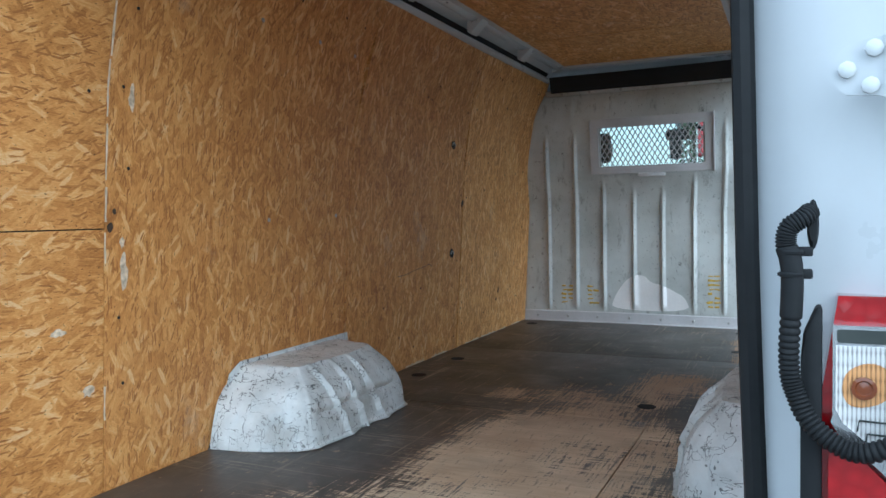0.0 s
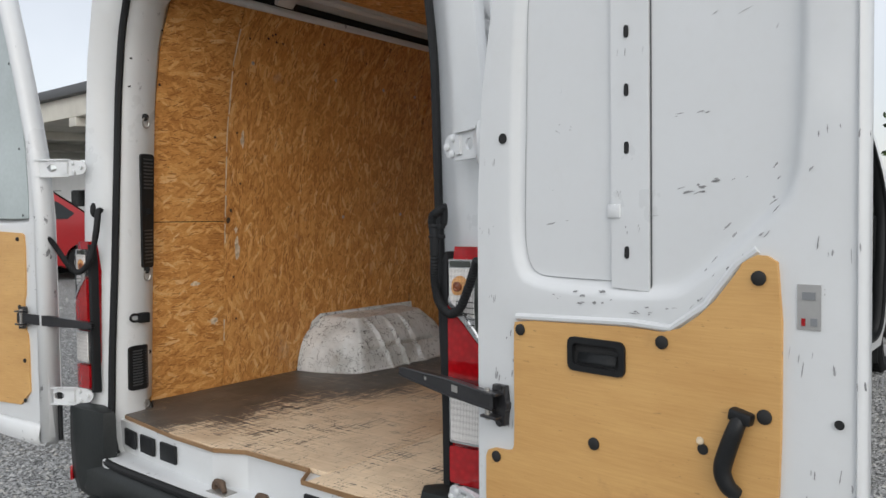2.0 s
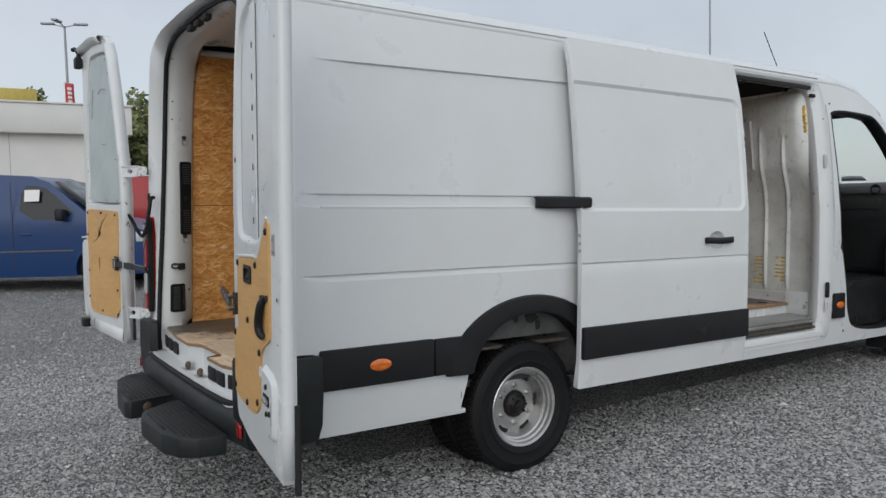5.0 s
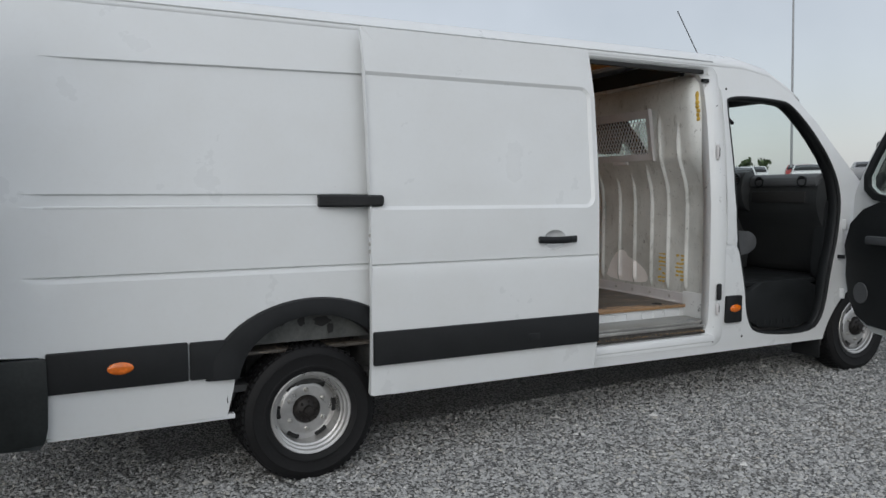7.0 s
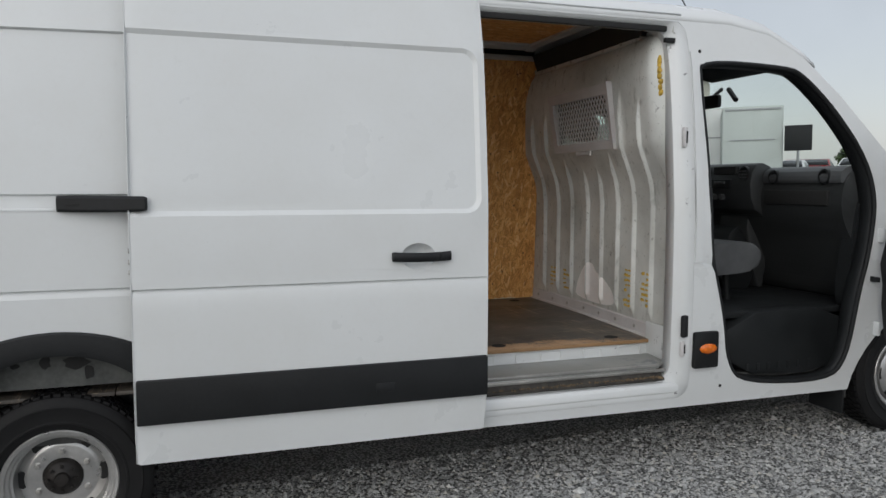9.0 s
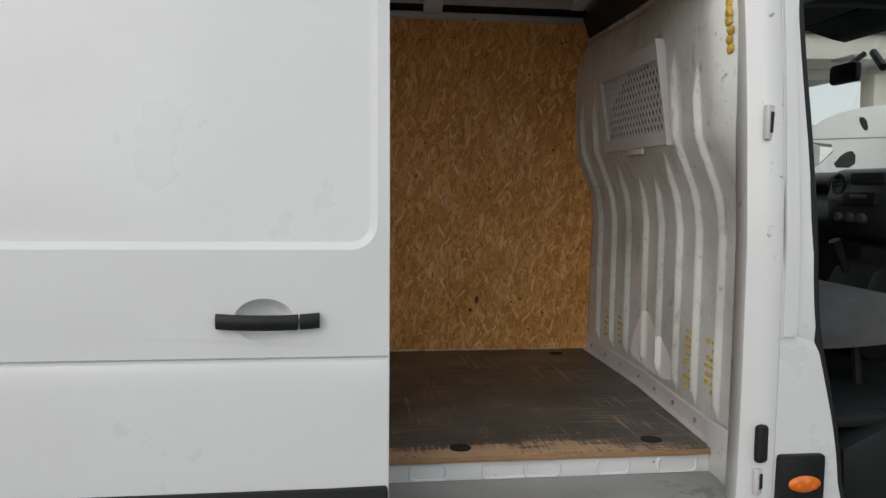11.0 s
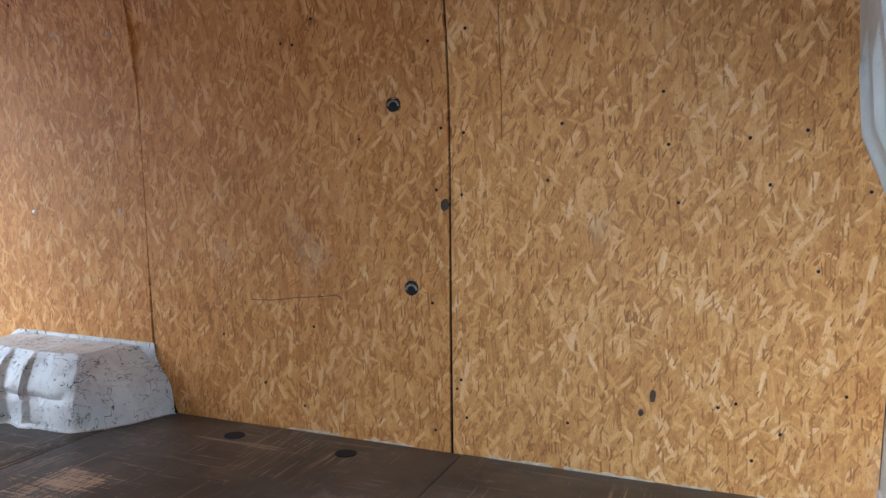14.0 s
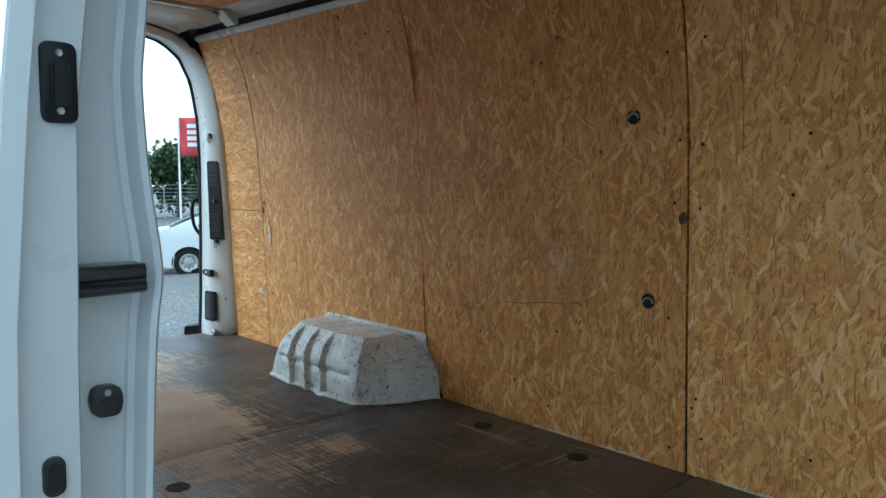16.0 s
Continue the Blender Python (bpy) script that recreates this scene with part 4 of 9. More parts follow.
# wheel housings
def wheel_housing(s):
    low = [(0.945, 0.905), (0.80, 0.930), (0.67, 0.978), (0.615, 1.025), (0.597, 1.085), (0.595, 1.35), (0.597, 1.665), (0.615, 1.725), (0.67, 1.775), (0.80, 1.838), (0.945, 1.882)]
    top = [(0.945, 1.065), (0.84, 1.078), (0.765, 1.09), (0.728, 1.11), (0.712, 1.15), (0.705, 1.35), (0.712, 1.585), (0.728, 1.63), (0.765, 1.65), (0.84, 1.68), (0.945, 1.72)]
    a, b = curve_points([(x, y, 0) for x, y in low], 300), curve_points([(x, y, 0) for x, y in top], 300)
    rows = []
    for h in np.linspace(0, 1, 27):
        f = lerp(h, [0, 0.12, 0.25, 0.38, 0.52, 0.64, 0.74, 0.83, 0.9, 0.96, 1.0], [0, 0.02, 0.06, 0.12, 0.20, 0.32, 0.45, 0.64, 0.80, 0.92, 1.0])
        z = 0.70 + 0.268 * h
        jog = lerp(h, [0, 0.36, 0.44, 1.0], [0.040, 0.016, -0.004, -0.030])
        row = []
        for p, q in zip(a, b):
            x, y = p.x + (q.x - p.x) * f, p.y + (q.y - p.y) * f
            face = step01(0.80 - x, 0.06) * step01(y - 1.06, 0.04) * step01(1.66 - y, 0.04) * step01(0.99 - h, 0.10)
            r = max(max(0.0, 1 - abs(y - c - jog) / 0.015) for c in (1.20, 1.325, 1.45))
            r = min(1.0, 1.5 * r)
            x -= 0.022 * r * r * (3 - 2 * r) * face
            x += 0.010 * face * max(0.0, 1 - abs(h - 0.42) / 0.06)
            g = noise.noise(Vector((x * 8, y * 8, z * 9))) * 0.008 + noise.noise(Vector((x * 20, y * 20, z * 20))) * 0.005 - 0.004 * abs(noise.noise(Vector((x * 14 + 5, y * 14, z * 14))))
            row.append((s * (x + g), y + g * (1 if x > 0.7 else 0), z + 0.4 * g * (1 if h > 0.1 else 0)))
        rows.append(row)
    rows.append([(s * 0.945, y * 0.96 + 1.38 * 0.04, z + 0.004) for x, y, z in rows[-1]])
    o = part("wheel_housing", loft(rows), METAL, van, "dented and scraped grey-white metal wheel housing", 40)
    base = rows[0][::6]
    part("housing_flange", loft([[(s * (abs(x) - 0.016), y, 0.7085) for x, y, z in base], [(s * (abs(x) - 0.002), y, 0.7105) for x, y, z in base], [(s * (abs(x) + 0.003), y, 0.722) for x, y, z in base]]), METAL, o, "dirty welded flange", 40)


part("housing_back", sheet([(0.90, 0.69), (1.0, 0.95), (1.06, 0.985), (1.795, 0.985), (1.80, 0.94), (1.90, 0.69)], [], lambda y, z, w: (-0.930 - 0.003 * w, y, z), 0.2), METAL, van, "grey metal behind the board cut-out")
wheel_housing(-1)
wheel_housing(1)

# bulkhead behind the cab: upright ribs, leaning back above, with a window hole
RIBS = (-0.757, -0.550, -0.350, -0.135, 0.065, 0.275, 0.470, 0.672)


def bulk_turn(x):
    """The bulkhead comes further back towards the side door."""
    return 0.065 * max(0.0, x + 0.15)


def bulk_y(x, z):
    y = lerp(z, [0.66, 0.78, 1.45, 1.58, 1.78, 2.15, 2.28, 2.36], [4.385, 4.375, 4.378, 4.355, 4.268, 4.235, 4.25, 4.285])
    y -= bulk_turn(x)
    for k, r in enumerate(RIBS):
        top = (2.05, 2.05, 1.72, 1.66, 1.66, 1.74, 2.10, 2.02)[k]
        f = max(0.0, 1 - abs(x - r - 0.02 * step01(z - 1.5, 0.3)) / 0.019)
        f = f * f * (3 - 2 * f)
        y -= 0.021 * f * step01(z - 0.80, 0.05) * step01(top - z, 0.10)
    if 2.20 < z:
        for r in (-0.55, -0.30, -0.05, 0.2):
            y -= 0.012 * max(0.0, 1 - abs(x - r) / 0.03) * step01(2.33 - z, 0.05)
    return y


bx = sorted({round(v, 4) for r in RIBS for v in np.linspace(r - 0.022, r + 0.042, 13)} | {round(v, 3) for v in np.arange(-0.97, 0.97, 0.04)})
bx = [v for i, v in enumerate(bx) if i == 0 or v - bx[i - 1] > 0.004]
bz = [0.66, 0.72, 0.78, 0.80, 0.85] + list(np.arange(0.95, 1.45, 0.1)) + list(np.arange(1.45, 2.38, 0.03))
bm = bmesh.new()


def bulk_point(x, z):
    """A point of the bulkhead; its edge beside the door runs in behind the jamb."""
    f = step01(x - 0.80, 0.15)
    f = f * f * (3 - 2 * f)
    return (max(osb_x(z) - 0.01, min(x, 0.80) + (side_x(z) - 0.872) * max(0.0, x - 0.80) / 0.16), bulk_y(x, z) * (1 - f) + 4.256 * f, z)


gv = [[bm.verts.new(bulk_point(x, z)) for x in bx] for z in bz]
for i in range(len(bz) - 1):
    for j in range(len(bx) - 1):
        cx, cz = (bx[j] + bx[j + 1]) / 2, (bz[i] + bz[i + 1]) / 2
        if not (-0.34 < cx < 0.37 and 1.82 < cz < 2.10):
            bm.faces.new((gv[i][j], gv[i][j + 1], gv[i + 1][j + 1], gv[i + 1][j]))
part("bulkhead", bm, BULK, van, "scraped grey ribbed metal bulkhead", 60, 0.003)
foot = [(4.383, 0.69), (4.383, 0.775), (4.372, 0.782), (4.366, 0.775), (4.366, 0.712), (4.345, 0.7075), (4.345, 0.702), (4.383, 0.70)]
part("bulkhead_foot", loft([[(x, y - bulk_turn(x), z) for y, z in foot] for x in (-0.95, -0.15, 0.70)], close_u=True, caps=True), GRILLE, van, "grey foot flange with screws")
# a solid black block stands in for the shaded hollow over the bulkhead
part("bulkhead_header", loft([[(x, y - bulk_turn(x), z) for y, z in ((4.30, 2.355), (4.26, 2.36), (4.22, 2.47), (4.36, 2.47), (4.36, 2.355))] for x in (-0.70, -0.15, 0.70)], close_u=True, caps=True), BLACK_OR_SHADE, van, "header block, black for the shade above the bulkhead")
part("bulkhead_lip", loft([[(x, y - bulk_turn(x), z) for y, z in ((y, 2.335), (y - 0.014, 2.345), (y - 0.014, 2.372), (y, 2.378))] for x, y in ((-0.74, 4.275), (-0.15, 4.273), (0.6, 4.28), (0.9, 4.34))]), BULK, van, "", 40, 0.003)
bolt = part("bulkhead_bolt", lathe([(0.010, 0.0), (0.010, -0.004), (0.006, -0.007), (0.001, -0.007)], (0, 0, 0), "y", 8), STEEL, van)
bolts = [(x, 4.366 - bulk_turn(x), 0.742) for x in (-0.85, -0.62, -0.40, -0.17, 0.05, 0.27, 0.5, 0.66)] + [(-0.885, 4.375, z) for z in (0.95, 1.18, 1.42)] + [(x, 4.262 - bulk_turn(x), 2.352) for x in (-0.62, -0.42, -0.2, 0.02, 0.24, 0.46, 0.68)]
bolt.matrix_basis = pose(*bolts[0])
for b in bolts[1:]:
    share(bolt, pose(*b))
rng = random.Random(9)
glue = None
for x0 in (-0.665, -0.47, 0.362, 0.562):
    for r in range(5 if x0 < 0 else 8):
        z = 0.845 + 0.030 * r
        for k in range(2):
            x = x0 + 0.045 * k + rng.uniform(-0.006, 0.006)
            if rng.random() < 0.85:
                if glue is None:
                    glue = part("glue_mark", box(-0.02, 0.02, -0.006, 0.004, -0.007, 0.007, 0.003), YELLOW, van, "torn yellow glue residue on the metal")
                    mark = glue
                else:
                    mark = share(glue, Matrix())
                mark.matrix_basis = pose(x + 0.02, bulk_y(x + 0.02, z), z, 0, rng.uniform(-9, 9), 0) @ Matrix.Diagonal((rng.uniform(0.7, 1.25), 1, rng.uniform(0.6, 1.3), 1))
for k in range(7):
    z = 2.04 + 0.028 * k
    x = 0.885 + rng.uniform(-0.008, 0.008)
    p = bulk_point(x, z)
    lump = bmesh.new()
    bmesh.ops.create_icosphere(lump, subdivisions=2, radius=1.0)
    for v in lump.verts:
        v.co *= 1 + 0.35 * noise.noise(v.co * 2.0 + Vector((k, 0, 0)))
    part("foam_lump", moved(lump, pose(p[0], p[1] - 0.004, p[2]) @ Matrix.Diagonal((0.016 * rng.uniform(0.7, 1.3), 0.010, 0.021 * rng.uniform(0.7, 1.2), 1))), YELLOW, van, "torn yellow foam at the bulkhead's edge")
# painted-over patch, lying on the ribs
patch = rounded([(-0.30, 0.80), (-0.285, 0.88), (-0.22, 0.99), (-0.14, 1.055), (-0.06, 1.05), (-0.02, 1.00), (0.06, 0.985), (0.13, 0.95), (0.22, 0.90), (0.25, 0.80)], 2)
part("paint_patch", sheet(patch, [], lambda u, v, w: (u, bulk_y(u, v) - 0.0035 + 0.003 * w, v), 0.022), PINK, van, "pale touched-up paint patch")
# window of the bulkhead: frame and expanded mesh
wf = thing("bulkhead_grille", "", "")
wf.parent = van
for key in ("label", "category"):
    if key in wf:
        del wf[key]


def grille_at(u, v, w):
    return (u, lerp(v, [1.77, 2.17], [4.248, 4.185]) - 0.035 * (u + 0.1) + 0.022 * w, v)


part("grille_frame", sheet(rrect(-0.410, 0.415, 1.770, 2.146, 0.006, 1), [rrect(-0.352, 0.362, 1.820, 2.086, 0.01, 2)], grille_at, 0.12), GRILLE, wf, "grey folded metal frame")
mesh = bmesh.new()
P = 0.0365
for s in (-1, 1):
    k = -40
    while k < 60:
        u0 = -0.35 + k * P
        pts = []
        for v in (1.812, 2.096):
            pts.append((u0 + s * (v - 1.812) * 0.62, v))
        (ua, va), (ub, vb) = pts
        lo, hi = max(min(ua, ub), -0.359), min(max(ua, ub), 0.369)
        if lo < hi:
            f = lambda u: va + (u - ua) / (ub - ua) * (vb - va)
            a, b = (lo, f(lo)), (hi, f(hi))
            d = Vector((b[0] - a[0], b[1] - a[1]))
            if d.length > 0.01:
                d.normalize()
                nrm = Vector((-d.y, d.x)) * 0.0032
                join(mesh, loft([[grille_at(q[0] + nrm.x * e, q[1] + nrm.y * e, h) for q in (a, b)] for e, h in ((1, 0.55), (-1, 0.55), (-1, 0.70), (1, 0.70))], close_v=True))
        k += 1
part("mesh", mesh, GRILLE, wf, "expanded metal mesh", 0)
part("frame_fold", loft([[grille_at(0.417 + a, v, w) for v in (1.764, 2.150)] for a, w in ((0.0, 0.6), (0.0, -0.9), (0.006, -0.9), (0.006, 0.6))], close_v=True), GRILLE, wf, "folded edge of the frame", 0)
part("grille_lip", box(-0.08, 0.10, 4.240, 4.253, 1.742, 1.768, 0.003), GRILLE, wf)
part("bulkhead_window", sheet(rrect(-0.355, 0.37, 1.815, 2.090, 0.01, 2), [], lambda u, v, w: (u, lerp(v, [1.77, 2.17], [4.276, 4.213]) - 0.035 * (u + 0.1) + 0.004 * w, v), 0.2), GLASS, wf).visible_shadow = False

# ---- the rear frame ----
SEAL_LINE = [(0.83, 0.53), (0.865, 0.60), (0.870, 0.70), (0.862, 0.95), (0.846, 1.4), (0.836, 1.9), (0.80, 2.22), (0.73, 2.38), (0.60, 2.46), (0.40, 2.49), (0.10, 2.50), (-0.20, 2.495), (-0.42, 2.485), (-0.58, 2.455), (-0.70, 2.38), (-0.775, 2.22), (-0.812, 2.0), (-0.824, 1.76), (-0.832, 1.3), (-0.835, 0.95), (-0.830, 0.66), (-0.815, 0.58), (-0.77, 0.53)]

def even(points, n):
    """The same line, cut into n equal steps."""
    p = np.array(points)
    d = np.concatenate([[0], np.cumsum(np.linalg.norm(np.diff(p, axis=0), axis=1))])
    s = np.linspace(0, d[-1], n + 1)
    return [tuple(np.interp(v, d, p[:, k]) for k in range(3)) for v in s]


def seal_y(x, z):
    """The seal leans: further back at the foot of the far pillar than at its head."""
    if x > -0.2:
        return -0.115
    return lerp(z, [0.53, 0.66, 0.96, 1.30, 1.76, 2.15, 2.40], [-0.150, -0.150, -0.135, -0.115, -0.095, -0.085, -0.10])


seal_line = even([(x, seal_y(x, z), z) for x, z in SEAL_LINE], 70)
skin_line = even([(s_x, -0.135, z) for s_x, z in [(side_x(z), z) for z in (0.53, 0.8, 1.1, 1.46, 1.8, 2.13, 2.385)] + [(0.895, 2.42), (0.86, 2.455), (0.77, 2.495), (0.58, 2.53), (0, 2.55)]] + [(-x, -0.135, z) for x, z in ([(0.58, 2.53), (0.76, 2.495), (0.84, 2.455), (0.865, 2.42)] + [(side_x(z) - 0.045, z) for z in (2.385, 2.13, 1.8, 1.46, 1.1, 0.8, 0.53)])], 70)
mid_line = [tuple(a * 0.25 + b * 0.75 for a, b in zip(p, q)) for p, q in zip(seal_line, skin_line)]
mid_line = [(x, -0.175, z) for x, y, z in mid_line]
edge_line = [(x, -0.09, z) for x, y, z in skin_line]
part("rear_frame", loft([edge_line, [(x, -0.160, z) for x, y, z in skin_line], mid_line, [(x, y - 0.006, z) for x, y, z in seal_line]]), WHITE, van, "white rear door frame", 55, 0.004)
def jamb_rows():
    """The painted inside of the door frame: flat beside the seal, then slanting out to the boards; rolled under at the head."""
    a, b, c = [], [], []
    for x, y, z in seal_line:
        g = -1 if x < 0 else 1
        if z < 2.30:
            ox = -osb_x(z)
            a.append((g * (abs(x) + 0.004), -0.010, z))
            b.append((g * max(ox - 0.025, abs(x) + 0.03), 0.075 if z > 0.7 else 0.02, z))
            c.append((g * (ox + 0.02), 0.10 if z > 0.7 else 0.02, z))
        else:
            f = step01(z - 2.30, 0.10)
            a.append((x, -0.010, z - 0.012 * f))
            b.append((x * (1.06 - 0.06 * f), 0.06, z - 0.02 * f))
            c.append((x * (1.10 - 0.10 * f), 0.085, z + 0.015 * f))
    return [seal_line, a, b, c]


part("door_jamb", loft(jamb_rows()), WHITE_SCUFFED, van, "white painted inner door jamb", 50, 0.003)
part("door_seal", tube([Vector((x, y - 0.008, z)) for x, y, z in even(seal_line, 90)], 0.0145, 8), RUBBER, van, "black rubber door seal")

# rear sill below the floor, stepped back in the middle
part("sill_shelf", prism([(-0.93, 0.02), (-0.93, -0.19), (-0.75, -0.235), (0.75, -0.235), (0.93, -0.19), (0.93, 0.02)], "z", 0.53, 0.565, 0.006), WHITE_SCUFFED, van, "scuffed white rear sill")
part("sill_wall", prism([(-0.94, 0.0), (-0.94, -0.10), (-0.80, -0.125), (-0.40, -0.15), (-0.15, -0.16), (-0.02, -0.108), (0.30, -0.108), (0.345, -0.195), (0.60, -0.195), (0.84, -0.135), (0.94, -0.09), (0.94, 0.0)], "z", 0.562, 0.687, 0.004), WHITE_SCUFFED, van, "white stepped rear sill wall")
for x, y, a in ((-0.728, -0.133, -10), (-0.585, -0.145, -5), (-0.430, -0.153, -3), (0.425, -0.1965, 0), (0.560, -0.1965, 0), (0.700, -0.172, 14)):
    o = part("sill_vent", moved(box(-0.055, 0.055, -0.008, 0.004, -0.034, 0.034, 0.004), pose(x, y, 0.628, 0, 0, a)), CLADDING, van, "dark rubber pad in the sill")
for x in (-0.095, 0.135):
    o = part("latch_plate", box(x - 0.03, x + 0.07, -0.205, -0.150, 0.562, 0.568, 0.002), STEEL, van, "steel latch striker")
    part("latch_hook", tube(curve_points([(x - 0.02, -0.172, 0.568), (x - 0.015, -0.172, 0.590), (x + 0.02, -0.178, 0.594), (x + 0.05, -0.186, 0.572)], 10), [0.014, 0.015, 0.015, 0.014, 0.012, 0.012, 0.013, 0.014, 0.012, 0.010, 0.008], 6), RUST, o, "rusty latch lug")

part("sill_seal", tube(curve_points([(-0.815, -0.155, 0.590), (-0.785, -0.195, 0.556), (-0.70, -0.232, 0.552), (-0.3, -0.250, 0.556), (0.0, -0.252, 0.556), (0.4, -0.250, 0.556), (0.74, -0.232, 0.556), (0.82, -0.185, 0.562), (0.845, -0.135, 0.60)], 40), 0.0145, 8), RUBBER, van, "black rubber seal over the sill")
# bumper with two treads and a towing ball
def bumper_row(x):
    k = abs(x) / 1.0
    y = -0.275 + 0.05 * max(0, k - 0.55) / 0.45 + (0.10 if k > 0.99 else 0)
    return [(x, y + 0.10, 0.545), (x, y + 0.075, 0.557), (x, y + 0.03, 0.548), (x, y + 0.012, 0.520), (x, y, 0.50), (x, y + 0.004, 0.42), (x, y + 0.02, 0.385), (x, y + 0.10, 0.375)]


part("bumper", loft([bumper_row(x) for x in np.linspace(-0.98, 0.98, 25)]), BUMPER, van, "weathered black plastic rear bumper", 50, 0.006)
for s in (-1, 1):
    if s > 0:
        corner, top = [(0.835, -0.195), (0.86, -0.232), (0.97, -0.228), (1.03, -0.175), (1.062, -0.08), (1.066, 0.105), (1.03, 0.105), (1.0, -0.08), (0.86, -0.16)], 0.785
    else:
        corner, top = [(-0.745, -0.19), (-0.86, -0.16), (-1.0, -0.08), (-1.03, 0.105), (-1.066, 0.105), (-1.074, -0.08), (-1.062, -0.175), (-1.02, -0.226), (-0.95, -0.240), (-0.76, -0.225)], 0.745
    rows = []
    for z, grow in ((0.375, -0.035), (0.40, -0.012), (0.47, 0.002), (0.60, 0.006), (top - 0.02, 0.004), (top - 0.004, 0.0), (top, -0.010)):
        rows.append([(x, y, z) for x, y in (inset(corner, -grow) if grow else corner)])
    part("bumper_corner", loft(rows, close_u=True, caps=True), BUMPER, van, "black plastic bumper corner", 40)
    spot = pose(0.935, -0.238, 0.47, 0, 0, -6) if s > 0 else pose(-1.045, -0.205, 0.46, 0, 0, -50)
    part("reflector", moved(box(-0.038, 0.038, -0.006, 0.006, -0.030, 0.030, 0.004), spot), RED, van, "red rear reflector")
for plan in ([(-0.76, -0.27), (-0.71, -0.39), (-0.61, -0.455), (-0.30, -0.51), (-0.02, -0.53), (0.02, -0.51), (0.0, -0.43), (-0.035, -0.30), (-0.03, -0.27)], [(0.08, -0.27), (0.13, -0.31), (0.19, -0.44), (0.25, -0.50), (0.37, -0.53), (0.70, -0.515), (0.82, -0.47), (0.87, -0.40), (0.88, -0.27)]):
    o = part("bumper_step", prism(plan, "z", 0.35, 0.445, 0.014), BUMPER, van, "ribbed black plastic step tread")
    rib = None
    for k in range(9):
        y = -0.295 - 0.024 * k
        xs = [x for x in np.linspace(-0.8, 0.9, 171) if inside([(x, y)], inset(plan, 0.03))[0]]
        if not xs:
            continue
        m = pose((xs[0] + xs[-1]) / 2, y, 0.447) @ Matrix.Diagonal((xs[-1] - xs[0], 1, 1, 1))
        if rib is None:
            rib = part("tread_rib", box(-0.5, 0.5, -0.004, 0.004, -0.003, 0.003, 0.0015), BUMPER, o)
            rib.matrix_basis = m
        else:
            share(rib, m, o)
part("tow_bracket", box(-0.02, 0.16, -0.36, -0.25, 0.33, 0.375, 0.006), BLACK, van, "black tow bar bracket")
part("tow_neck", tube(curve_points([(0.02, -0.26, 0.30), (0.01, -0.36, 0.285), (-0.01, -0.415, 0.32), (-0.02, -0.42, 0.37)], 14), 0.019, 10), RUST, van, "rusty tow bar neck")
bm = bmesh.new()
bmesh.ops.create_uvsphere(bm, u_segments=18, v_segments=12, radius=0.034)
part("tow_ball", moved(bm, pose(-0.022, -0.42, 0.400)), RUST, van, "rusty towing ball")
part("tow_socket", lathe([(0.032, 0.0), (0.032, -0.03), (0.024, -0.032), (0.022, -0.01), (0.001, -0.01)], (0.07, -0.355, 0.37), "y", 16), GALV, van, "metal trailer socket")

# tail lights on the rear corners
surface_dark = surface("dark_mirror_strip", (0.10, 0.11, 0.10), 0.15, 0.5, vary=0.1, bump=0.0)


